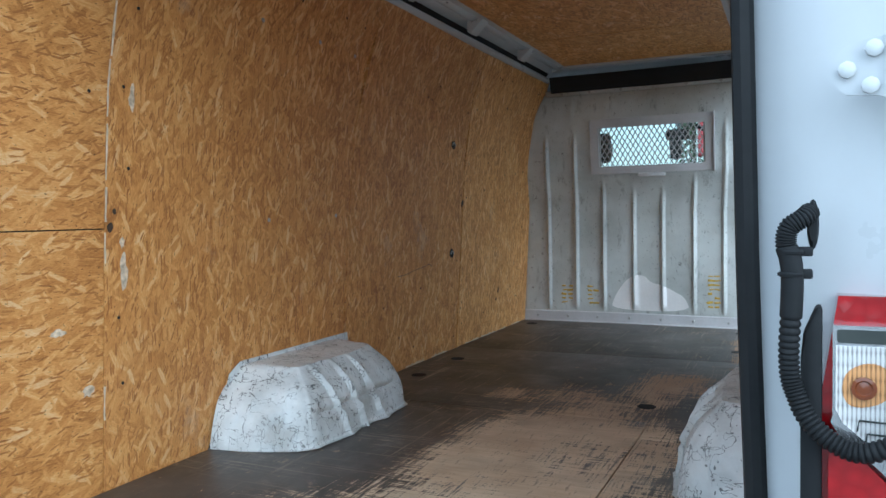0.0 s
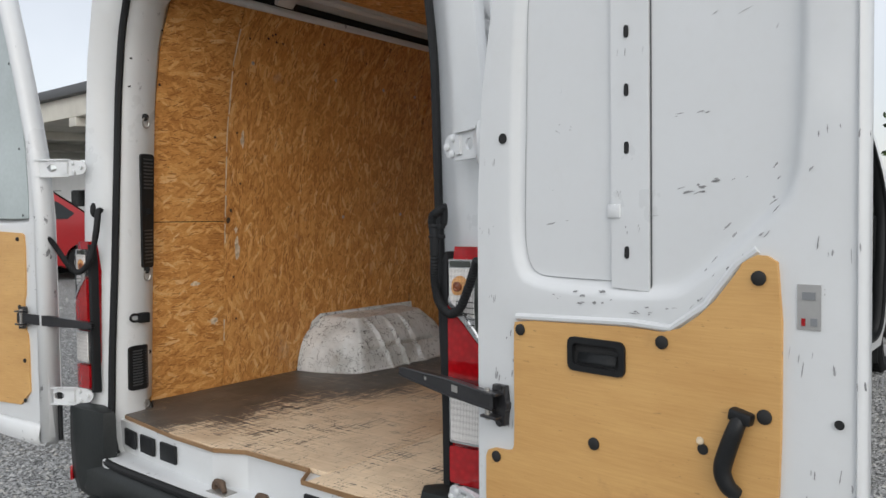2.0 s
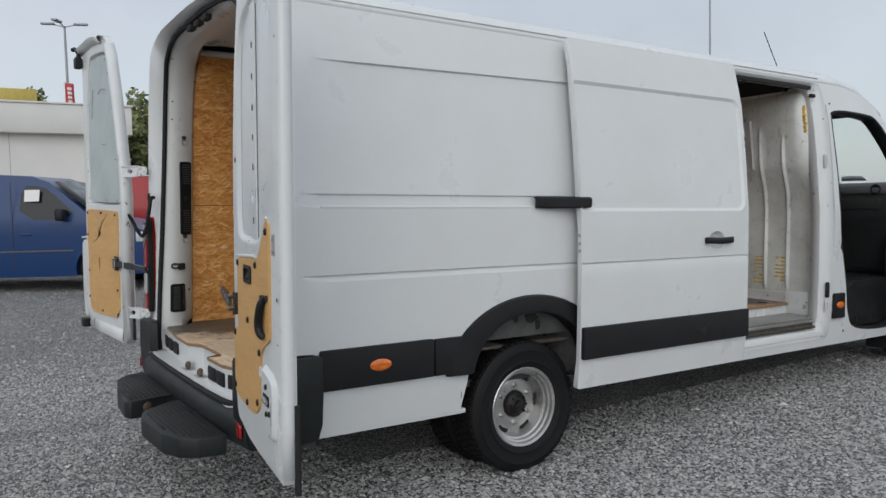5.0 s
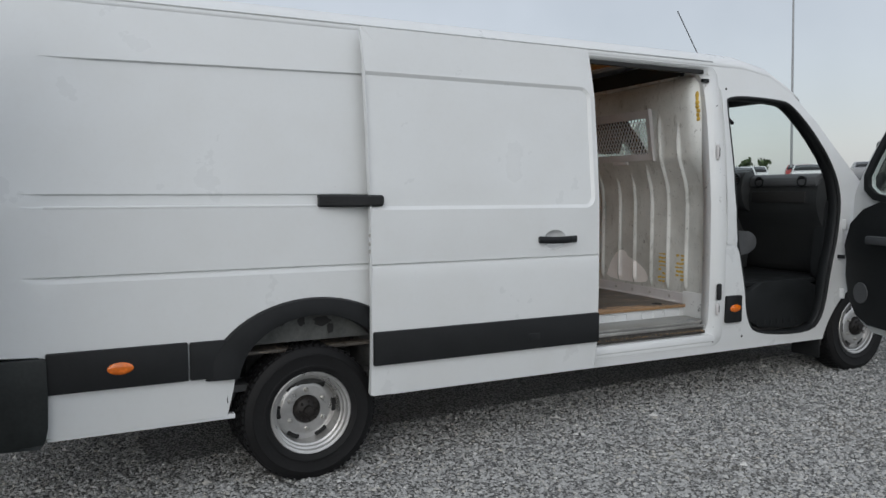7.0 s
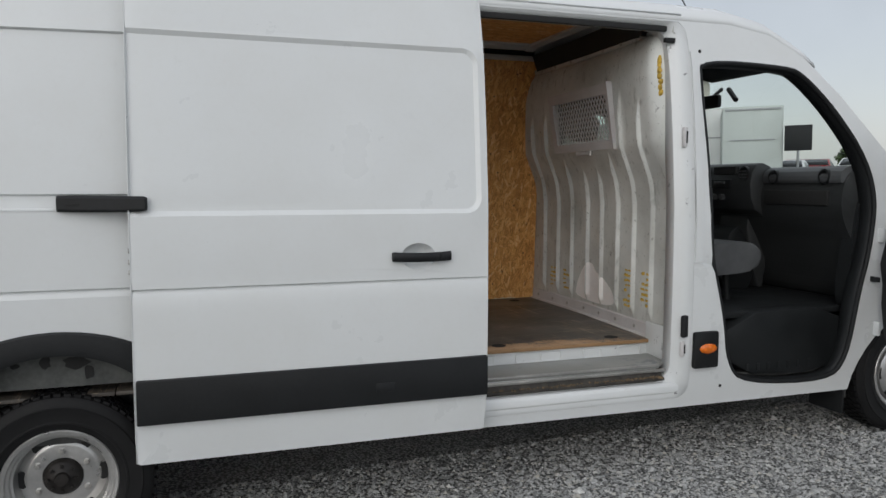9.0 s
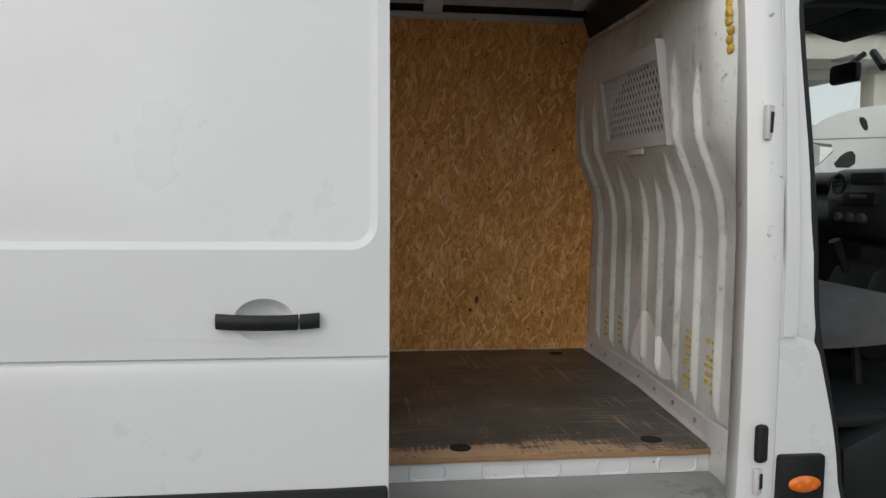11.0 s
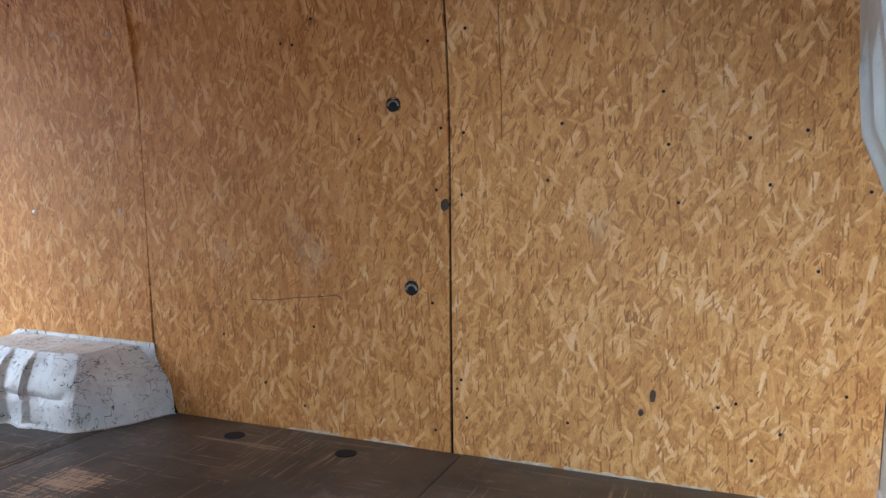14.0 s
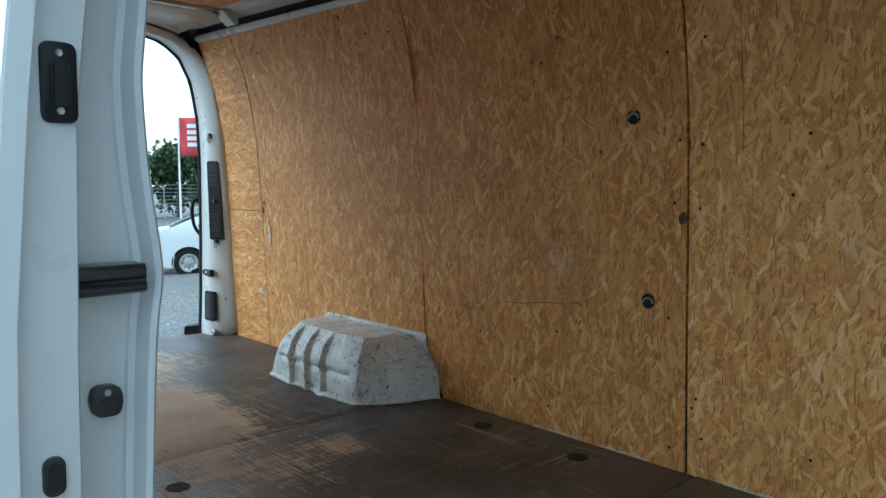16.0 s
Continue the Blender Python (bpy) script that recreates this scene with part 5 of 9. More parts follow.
def tail_light(s):
    shift = 0.035 if s < 0 else 0.0

    def at(u, v, w):
        return (s * (0.925 + u - shift), -0.205 + 0.10 * max(0, u - 0.07) ** 1.3 / 0.05 ** 0.3 + 0.05 * w, v)
    body = rounded([(0.0, 0.805), (0.118, 0.805), (0.118, 1.375), (0.110, 1.402), (0.090, 1.406), (0.0, 1.406)], 1, 0.2)
    o = part("tail_light", sheet(body, [], lambda u, v, w: at(u, v, 0.3 + w), 0.05), RED, van, "red, amber and clear tail light")

    def lens_piece(name, poly, m, label, lift=0.08):
        return part(name, sheet(poly, [], lambda u, v, w: at(u, v, -lift + 0.36 * w), 0.03), m, o, label, 30)
    lens_piece("window_frame", [(0.012, 1.375), (0.090, 1.375), (0.101, 1.355), (0.105, 1.180), (0.098, 1.176), (0.060, 1.222), (0.016, 1.262), (0.012, 1.272)], CHROME, "chrome bezel of the indicator", 0.05)
    lens_piece("top_reflector", rrect(0.016, 0.078, 1.356, 1.371, 0.002, 1), surface_dark, "dark mirrored strip")
    lens_piece("clear_lens", [(0.015, 1.353), (0.086, 1.353), (0.088, 1.232), (0.060, 1.245), (0.036, 1.252), (0.015, 1.272)], CLEAR_PRISMS, "clear prism lens")
    lens_piece("side_reflector", [(0.0905, 1.350), (0.099, 1.340), (0.102, 1.195), (0.0915, 1.205)], surface_dark, "dark mirrored side strip")
    # amber piece laid over the clear prisms paints the glow round the bulb
    lens_piece("bulb_glow_patch", rounded([(0.020, 1.300), (0.030, 1.284), (0.058, 1.290), (0.072, 1.306), (0.070, 1.326), (0.050, 1.338), (0.024, 1.326)], 2), AMBER_GLOW, "amber patch for the glow of the bulb in the clear prisms", 0.10)
    for k in range(5):
        z = 1.272 - 0.014 * k
        part("reflector_step", tube([at(u, v, -0.11) for u, v in ((0.036 + 0.008 * k, z - 0.012), (0.038 + 0.008 * k, z), (0.088, z - 0.002))], 0.0011, 5), surface_dark, o)
    lens_piece("divider", [(0.010, 1.268), (0.018, 1.254), (0.060, 1.217), (0.100, 1.172), (0.105, 1.178), (0.066, 1.230), (0.022, 1.268), (0.014, 1.284)], CHROME, "chrome divider", 0.13)
    lens_piece("brake_lens", [(0.008, 1.258), (0.018, 1.250), (0.056, 1.214), (0.098, 1.168), (0.108, 1.160), (0.108, 1.080), (0.008, 1.080)], RED, "red brake lens")
    lens_piece("lens_gap", rrect(0.006, 0.110, 1.052, 1.060, 0.002, 1), BLACK_OR_SHADE, "dark joint between the lenses", 0.06)
    lens_piece("reverse_frame", rrect(0.008, 0.110, 0.916, 1.046, 0.004, 2), CHROME, "pale rim of the reversing lens", 0.05)
    lens_piece("reverse_lens", rrect(0.013, 0.105, 0.923, 1.038, 0.006, 2), CLEAR_PRISMS, "clear reversing lens")
    lens_piece("fog_lens", rrect(0.008, 0.108, 0.815, 0.908, 0.006, 2), RED, "red fog lens")
    part("bulb", lathe([(0.0125, 0.0), (0.0125, -0.004), (0.009, -0.0045), (0.007, -0.002), (0.001, -0.003)], (s * (0.967 - shift), -0.211, 1.308), "y", 18), BULB, o, "brown amber bulb")
    part("light_gasket", prism([(0.905, 0.80), (0.927, 0.80), (0.927, 1.394), (0.921, 1.394), (0.908, 1.362), (0.905, 1.33)] if s > 0 else [(-0.894, 0.80), (-0.872, 0.80), (-0.872, 1.33), (-0.876, 1.362), (-0.888, 1.394), (-0.894, 1.394)], "y", -0.202, -0.17, 0.003), RUBBER, o, "black gasket")


tail_light(1)
tail_light(-1)


# ---- rear doors, hinged open ----
class DoorFrame:
    """A door's own frame: u from its hinge along it, v up, w out of its inner face."""
    def __init__(self, origin, udir):
        self.o, self.u = Vector((*origin, 0)), Vector((*udir, 0)).normalized()
        n = Vector((self.u.y, -self.u.x, 0))
        self.n = n if n.y < 0 else -n

    def at(self, u, v, w=0.0):
        p = self.o + self.u * u + self.n * w
        return (p.x, p.y, v)

    def place(self, u, v, w=0.0):
        p = self.at(u, v, w)
        return Matrix(((self.u.x, -self.n.x, 0, p[0]), (self.u.y, -self.n.y, 0, p[1]), (0, 0, 1, p[2]), (0, 0, 0, 1)))


HINGE = [(0.62, -0.03), (0.70, -0.055), (0.82, -0.068), (1.5, -0.062), (1.75, -0.045), (2.0, 0.0), (2.2, 0.06), (2.36, 0.12), (2.46, 0.18), (2.54, 0.27)]


def rear_door(panel, pocket, label, hang=0.0, rise=0.0, depth=0.030, name="rear_door", outline=None):
    wide = max(u for u, v in outline) if outline else 0.794
    door_outline = outline or [(0.02 + hang * 0.5, 0.595), (0.25, 0.560), (0.55, 0.542), (0.77, 0.530), (0.790, 0.56), (0.794, 1.40), (0.794, 2.52 + rise), (0.775, 2.565 + rise), (0.60, 2.60 + rise), (0.46, 2.605 + rise), (0.36, 2.59 + rise)] + [(u + hang + rise * 0.5, z + rise * step01(z - 2.2, 0.3)) for z, u in HINGE[::-1]]
    steps = [(-0.030, 0.0), (-0.012, 0.003), (0.0, 0.0), (0.008, -depth * 0.75), (0.020, -depth), (0.034, -depth)]
    rings = [inset(pocket, d) if d else pocket for d, h in steps]

    def at(u, v, w):
        lift = 0.0
        for (d, h), ring in zip(steps, rings):
            if inside([(u, v)], inset(pocket, d - 0.002))[0]:
                lift = h
        if w == 0:
            round_edge = min(1.0, max(0.0, 0.020 - min(abs(u - wide), abs(v - 0.53))) / 0.02)
            return panel.at(u, v, lift - 0.012 * round_edge)
        return panel.at(u, v, -0.056)
    return part(name, sheet(door_outline, [], at, 0.10, rings[1:]), WHITE_SCRAPED, van, label, 50)


def scrape(panel, owner, u, v, long, wide, angle, lift=0.0006, n=1, seed=1):
    """A cluster of n jagged bare spots in the paint."""
    r = random.Random(seed)
    for k in range(n):
        bm = bmesh.new()
        cu, cv = (u + r.uniform(-1, 1) * long * 0.8, v + r.uniform(-1, 1) * wide * 1.6) if n > 1 else (u, v)
        a, b = long * r.uniform(0.12, 0.48) if n > 1 else long, wide * r.uniform(0.2, 0.7)
        t0 = radians(angle + r.uniform(-7, 7))
        ring = []
        for i in range(14):
            t = 2 * math.pi * i / 14
            m = r.uniform(0.45, 1.0)
            p, q = a * 0.5 * m * math.cos(t), b * 0.5 * m * math.sin(t)
            ring.append(bm.verts.new(panel.at(cu + p * math.cos(t0) - q * math.sin(t0), cv + p * math.sin(t0) + q * math.cos(t0), lift)))
        bm.faces.new(ring)
        part("paint_scrape", bm, SCRAPE, owner, "", 0)


DR = DoorFrame((1.10, -0.298), (0.989, -0.147))
DL = DoorFrame((-1.06, -0.308), (-0.9945, -0.1045))
panel_r = rounded([(0.095, 1.50), (0.106, 1.372), (0.15, 1.330), (0.46, 1.324), (0.525, 1.352), (0.66, 1.468), (0.712, 1.528), (0.715, 2.10), (0.69, 2.19), (0.60, 2.215), (0.27, 2.205), (0.165, 2.13), (0.115, 1.95)], 2)
panel_l = rounded([(0.065, 1.50), (0.10, 1.478), (0.76, 1.495), (0.80, 1.53), (0.785, 2.10), (0.71, 2.50), (0.64, 2.545), (0.31, 2.525), (0.24, 2.47), (0.165, 2.28), (0.095, 1.95)], 2)
left_outline = [(-0.02, 0.615), (0.02, 0.578), (0.10, 0.575), (0.45, 0.588), (0.72, 0.598), (0.80, 0.615), (0.815, 0.66), (0.865, 0.72), (0.885, 0.82), (0.89, 1.22), (0.865, 1.32), (0.862, 2.10), (0.87, 2.32), (0.885, 2.50), (0.90, 2.625), (0.60, 2.655), (0.36, 2.632), (0.285, 2.585), (0.215, 2.45), (0.14, 2.22), (0.07, 1.98), (0.01, 1.75), (-0.02, 1.50)]
door_r = rear_door(DR, panel_r, "open rear door, white paint scraped at the edges, with plywood lining", 0.055, 0.0, 0.014)
door_l = rear_door(DL, panel_l, "open rear door with a grey sheet over its window", outline=left_outline)

# right door: lining, grip, pocket, slots, label, lock
ply_r = [(0.110, 1.256), (0.30, 1.262), (0.40, 1.266), (0.485, 1.262), (0.555, 1.312), (0.610, 1.382), (0.640, 1.405), (0.670, 1.402), (0.678, 1.375), (0.680, 1.02), (0.668, 0.995), (0.60, 0.975), (0.545, 0.945), (0.515, 0.90), (0.500, 0.76), (0.492, 0.725), (0.40, 0.680), (0.06, 0.690), (0.020, 0.705), (0.016, 0.935), (0.028, 0.962), (0.095, 0.965), (0.105, 0.985), (0.105, 1.235)]
hole_r = rrect(0.262, 0.380, 1.176, 1.228, 0.012, 3)
ply_r = rounded(ply_r[:6] + [(0.615, 1.395), (0.650, 1.412), (0.682, 1.392)] + ply_r[9:], 1)
ply = part("plywood_lining", sheet(ply_r, [hole_r], lambda u, v, w: DR.at(u, v, 0.008 - 0.010 * w), 0.10), PLY, door_r, "varnished plywood lining panel")
part("pull_pocket", sheet(rrect(0.254, 0.388, 1.168, 1.236, 0.014, 3), [rrect(0.266, 0.376, 1.180, 1.224, 0.010, 3)], lambda u, v, w: DR.at(u, v, 0.014 - 0.014 * w), 0.05), BLACK, door_r, "black recessed pull handle")
part("pocket_bottom", sheet(hole_r, [], lambda u, v, w: DR.at(u, v, 0.003 + (0.004 if v < 1.19 else 0) - 0.003 * w), 0.03), BLACK_OR_SHADE, door_r)
part("pocket_tongue", loft([[DR.at(u, v, w) for u in (0.276, 0.32, 0.366)] for v, w in ((1.186, 0.012), (1.192, 0.0085), (1.200, 0.0055), (1.206, 0.0045))]), CAB, door_r, "dark curved grip inside the pocket", 60, 0.001)
grip = curve_points([(0.616, 1.136, 0.010), (0.612, 1.118, 0.022), (0.598, 1.075, 0.026), (0.590, 1.042, 0.026), (0.598, 1.016, 0.022), (0.608, 1.002, 0.010)], 22)
part("grip_mount", moved(box(-0.020, 0.020, -0.012, 0.012, -0.011, 0.011, 0.005), DR.place(0.618, 1.137, 0.014) @ pose(0, 0, 0, 0, 12, 0)), BLACK, door_r, "square black handle mount")
part("grab_handle", tube([DR.at(p[0], p[1], p[2]) for p in grip], [0.0125 + 0.003 * math.sin(math.pi * i / 22) for i in range(23)], 10), BLACK, door_r, "black plastic grab handle")
clip = part("lining_clip", lathe([(0.0125, 0.0), (0.0125, -0.003), (0.009, -0.006), (0.001, -0.0065)], (0, 0, 0), "y", 14), BLACK_OR_SHADE, door_r, "dark plastic lining clip")
clips = [(0.126, 1.236), (0.466, 1.245), (0.645, 1.370), (0.655, 1.142), (0.315, 1.028), (0.052, 0.946), (0.520, 0.935), (0.045, 0.728), (0.285, 0.705), (0.475, 0.745)]
clip.matrix_basis = DR.place(*clips[0], 0.009)
for c in clips[1:]:
    share(clip, DR.place(*c, 0.009), door_r)
part("lock_hole", lathe([(0.010, 0.0), (0.010, -0.002), (0.001, -0.002)], (0, 0, 0), "y", 10), BLACK_OR_SHADE, door_r).matrix_basis = DR.place(0.546, 1.066, 0.009)
part("torn_splinter", lathe([(0.007, 0.0), (0.007, -0.003), (0.001, -0.004)], (0, 0, 0), "y", 9), PALE_WOOD, door_r).matrix_basis = DR.place(0.541, 1.080, 0.0085)
rib = [(0.348, 1.338), (0.430, 1.334), (0.430, 2.20), (0.348, 2.20)]
part("stiffener", sheet(rib, [], lambda u, v, w: DR.at(u, v, -0.006 - 0.007 * w + (-0.0025 if 0.362 < u < 0.416 else 0)), 0.06, [inset(rib, 0.014)]), WHITE_SCUFFED, door_r, "white upright stiffener with slots")
slot = part("slot", sheet(rrect(-0.0048, 0.0048, -0.012, 0.012, 0.0045, 2), [], lambda u, v, w: (u, -0.0015 + 0.002 * w, v), 0.02), BLACK_OR_SHADE, door_r, "dark slot")
slots = [(0.383, z) for z in (1.406, 1.604, 1.713, 1.822, 1.935, 2.05)]
slot.matrix_basis = DR.place(*slots[0], -0.0058)
for c in slots[1:]:
    share(slot, DR.place(*c, -0.0058), door_r)
part("paint_gap", tube([DR.at(0.4315, v, -0.0125) for v in np.linspace(1.34, 2.19, 8)], 0.0016, 6), CAB_GREY, door_r)
part("pocket_joint", tube([DR.at(u, v, -0.0125) for u, v, _ in curve_points([(0.185, 2.13, 0), (0.141, 1.95, 0), (0.131, 1.72, 0), (0.125, 1.52, 0), (0.125, 1.43, 0), (0.137, 1.378, 0), (0.163, 1.356, 0), (0.22, 1.351, 0), (0.346, 1.350, 0)], 40)], 0.0008, 5), LAMPGREY, door_r)
lip = [(0.110, 1.262), (0.30, 1.270), (0.40, 1.274), (0.480, 1.271), (0.548, 1.318), (0.605, 1.392), (0.640, 1.417)]
part("rolled_lip", tube([DR.at(u, v, 0.002) for u, v in lip], 0.0075, 8), WHITE_SCUFFED, door_r, "white rolled lip over the lining")
for k, (u, v, long, wide, angle, n) in enumerate(((0.30, 1.322, 0.05, 0.012, 5, 7), (0.345, 1.300, 0.022, 0.012, 10, 2), (0.40, 1.300, 0.05, 0.006, -4, 4), (0.46, 1.300, 0.04, 0.006, 6, 4), (0.525, 1.318, 0.03, 0.007, 40, 3), (0.575, 1.385, 0.05, 0.010, 42, 5), (0.625, 1.450, 0.055, 0.008, 42, 4), (0.655, 1.49, 0.05, 0.008, 42, 3), (0.70, 1.545, 0.04, 0.010, 50, 3), (0.615, 1.405, 0.012, 0.009, 80, 1), (0.222, 1.312, 0.03, 0.005, -3, 3), (0.15, 1.320, 0.05, 0.006, -8, 5), (0.085, 1.13, 0.06, 0.008, 82, 9), (0.085, 1.02, 0.06, 0.008, 84, 9), (0.088, 1.22, 0.03, 0.006, 80, 4), (0.07, 1.555, 0.03, 0.004, 88, 3), (0.10, 1.58, 0.03, 0.003, 88, 2), (0.04, 1.45, 0.05, 0.005, 86, 5), (0.04, 1.60, 0.06, 0.004, 86, 5), (0.05, 1.30, 0.05, 0.004, 86, 4), (0.772, 1.60, 0.08, 0.006, 88, 6), (0.77, 1.42, 0.07, 0.007, 86, 6), (0.775, 1.22, 0.08, 0.007, 88, 7), (0.77, 1.06, 0.06, 0.006, 88, 5), (0.775, 1.85, 0.07, 0.006, 88, 5), (0.70, 1.25, 0.05, 0.004, 86, 4), (0.695, 1.02, 0.05, 0.004, 86, 5), (0.75, 1.35, 0.02, 0.004, 84, 2), (0.775, 0.78, 0.08, 0.006, 88, 6))):
    scrape(DR, door_r, u, v, long, wide, angle, 0.0046 if 0.2 < u < 0.72 else 0.0006, n, 20 + k)
for k, (u, v, long, wide, angle, n) in enumerate(((0.225, 1.655, 0.030, 0.006, -35, 5), (0.195, 1.535, 0.018, 0.004, 70, 2), (0.195, 1.462, 0.030, 0.014, 10, 1), (0.235, 1.468, 0.014, 0.004, 5, 1), (0.50, 1.655, 0.06, 0.004, 4, 5), (0.53, 1.53, 0.06, 0.009, 8, 9), (0.525, 1.515, 0.026, 0.008, 12, 1), (0.60, 1.54, 0.03, 0.003, 32, 2), (0.57, 1.82, 0.08, 0.003, 22, 2), (0.665, 1.78, 0.012, 0.006, 60, 1))):
    scrape(DR, door_r, u, v, long, wide, angle, -0.0132, n, 70 + k)
for k, (u, v, long, wide, angle, n) in enumerate(((0.398, 1.45, 0.03, 0.005, 80, 4), (0.44, 1.475, 0.03, 0.004, 4, 1), (0.366, 1.52, 0.03, 0.004, 86, 3), (0.392, 1.78, 0.04, 0.003, 88, 4), (0.386, 1.885, 0.03, 0.004, 86, 3))):
    scrape(DR, door_r, u, v, long, wide, angle, -0.0050, n, 90 + k)
part("stiffener_tab", moved(box(-0.014, 0.014, -0.003, 0.003, -0.013, 0.013, 0.002), DR.place(0.355, 1.485, -0.005)), WHITE_SCUFFED, door_r)
hole = part("round_hole", lathe([(0.0115, 0.0), (0.0115, -0.0012), (0.001, -0.0014)], (0, 0, 0), "y", 18), BLACK_OR_SHADE, door_r, "round hole in the door")
hole.matrix_basis = DR.place(0.076, 1.647, 0.0042)
for u, v, k in ((0.768, 1.148, 0.65), (0.765, 1.0, 0.25), (0.78, 2.0, 0.35)):
    share(hole, DR.place(u, v, 0.0005) @ Matrix.Diagonal((k, 1, k, 1)), door_r)
o = part("warning_label", moved(box(-0.018, 0.018, -0.001, 0.001, -0.036, 0.036), DR.place(0.722, 1.327, 0.001)), LABEL, door_r, "grey warning label with small pictograms")
for du, dv, m, w in ((0, 0.018, CARGREY, 0.010), (-0.008, -0.024, RED, 0.003), (0.008, -0.023, CARGREY, 0.005)):
    part("pictogram", moved(box(-w, w, -0.0008, 0.0008, -0.006, 0.006), DR.place(0.722 + du, 1.327 + dv, 0.0028)), m, o)
lock = rounded([(0.560, 0.900), (0.600, 0.905), (0.735, 0.885), (0.755, 0.84), (0.752, 0.70), (0.720, 0.655), (0.640, 0.665), (0.565, 0.72)], 2)
part("lock_pressing", sheet(lock, [], lambda u, v, w: DR.at(u, v, (0.016 if inside([(u, v)], inset(lock, 0.015))[0] else 0.001) - 0.012 * w), 0.05, [inset(lock, 0.016)]), WHITE_SCUFFED, door_r, "white bulged lock pressing")
part("latch_slot", moved(box(-0.042, 0.042, -0.002, 0.002, -0.018, 0.018, 0.001), DR.place(0.655, 0.795, 0.0175)), BLACK_OR_SHADE, door_r, "dark latch slot")
part("latch_jaw", tube([DR.at(u, v, 0.022) for u, v in ((0.622, 0.792), (0.650, 0.800), (0.690, 0.793))], 0.008, 6), STEEL, door_r, "steel latch jaw")
for u, v in ((0.655, 0.84), (0.66, 0.748), (0.705, 0.757)):
    share(clip, DR.place(u, v, 0.0165) @ Matrix.Diagonal((0.8, 1, 0.8, 1)), door_r)
part("lock_ring", lathe([(0.020, 0.0), (0.020, -0.004), (0.014, -0.004), (0.014, 0.0)], (0, 0, 0), "y", 16, True), WHITE_SCUFFED, door_r).matrix_basis = DR.place(0.565, 0.875, 0.014)
part("outer_edge", loft([[DR.at(0.793, v, -0.004), DR.at(0.799, v, -0.025), DR.at(0.796, v, -0.052)] for v in np.linspace(0.56, 2.56, 12)]), WHITE_SCUFFED, door_r, "", 50, 0.003)
part("edge_seal", tube([DR.at(0.796, v, -0.055) for v in np.linspace(0.50, 0.80, 5)], 0.011, 6), RUBBER, door_r)

# left door: grey sheet, torn plywood, screws, latch gear on top
gp = rounded([(0.090, 1.512), (0.11, 1.498), (0.735, 1.515), (0.775, 1.545), (0.760, 2.05), (0.690, 2.46), (0.645, 2.520), (0.325, 2.502), (0.265, 2.44), (0.190, 2.25), (0.120, 1.95)], 2)
part("window_sheet", sheet(gp, [], lambda u, v, w: DL.at(u, v, -0.006 - 0.006 * w + 0.010 * noise.noise(Vector((u * 4, v * 3.2, 1.3))) + 0.006 * noise.noise(Vector((u * 11, v * 8, 4.1)))), 0.035), GREY_SHEET, door_l, "dented grey sheet screwed over the window")
for pts in (((0.35, 2.27), (0.42, 2.285), (0.47, 2.275), (0.50, 2.255)), ((0.36, 1.90), (0.41, 1.905), (0.43, 1.90)), ((0.62, 2.30), (0.645, 2.22), (0.66, 2.10))):
    part("sheet_crease", tube([DL.at(u, v, -0.001) for u, v in pts], 0.0025, 5), LAMPGREY, door_l, "dented crease in the sheet")
pl = rounded([(0.100, 0.735), (0.45, 0.722), (0.735, 0.722), (0.790, 0.80), (0.795, 1.20), (0.815, 1.23), (0.815, 1.445), (0.795, 1.462), (0.130, 1.445), (0.105, 1.43), (0.108, 1.20), (0.125, 1.16), (0.120, 1.05), (0.100, 1.02)], 1, 0.2)
tear = rounded([(0.47, 1.30), (0.51, 1.315), (0.555, 1.352), (0.54, 1.31), (0.565, 1.275), (0.52, 1.262)], 1)
part("plywood_lining", sheet(pl, [tear], lambda u, v, w: DL.at(u, v, 0.008 - 0.010 * w), 0.10), PLY, door_l, "varnished plywood lining with a torn hole")
part("tear_cavity", sheet(inset(tear, -0.006), [], lambda u, v, w: DL.at(u, v, 0.0035 - 0.002 * w), 0.05), BLACK_OR_SHADE, door_l, "dark torn hole in the lining")
for pts in (((0.70, 1.225), (0.62, 1.235), (0.55, 1.26), (0.51, 1.285)), ((0.49, 1.32), (0.45, 1.37), (0.40, 1.385), (0.34, 1.425)), ((0.53, 1.12), (0.53, 1.06), (0.525, 1.03))):
    part("crack", tube([DL.at(u, v, 0.0085) for u, v in pts], [0.0012 + 0.003 * (1 - i / (len(pts) - 1)) for i in range(len(pts))][::-1 if pts[0][0] > 0.6 else 1], 5), INK, door_l, "dark crack in the plywood")
for c in [(0.150, 1.418), (0.46, 1.432), (0.79, 1.435), (0.79, 1.28), (0.150, 1.14), (0.77, 1.02), (0.125, 0.92), (0.775, 0.83), (0.130, 0.755), (0.47, 0.752)]:
    share(clip, DL.place(*c, 0.009) @ Matrix.Diagonal((0.7, 1, 0.7, 1)), door_l)
for k in range(0, len(gp), 4):
    q = inset(gp, 0.014)[k]
    share(dot, DL.place(*q, 0.005) @ pose(0, 0, 0, 0, 0, -90), door_l)
part("top_catch", moved(box(-0.032, 0.032, -0.03, 0.02, -0.038, 0.038, 0.008), DL.place(0.86, 2.515, 0.025)), BLACK, door_l, "black top latch")
part("latch_plate", moved(box(-0.045, 0.03, -0.012, 0.012, -0.010, 0.010, 0.003), DL.place(0.875, 2.555, 0.03)), BLACK, door_l)
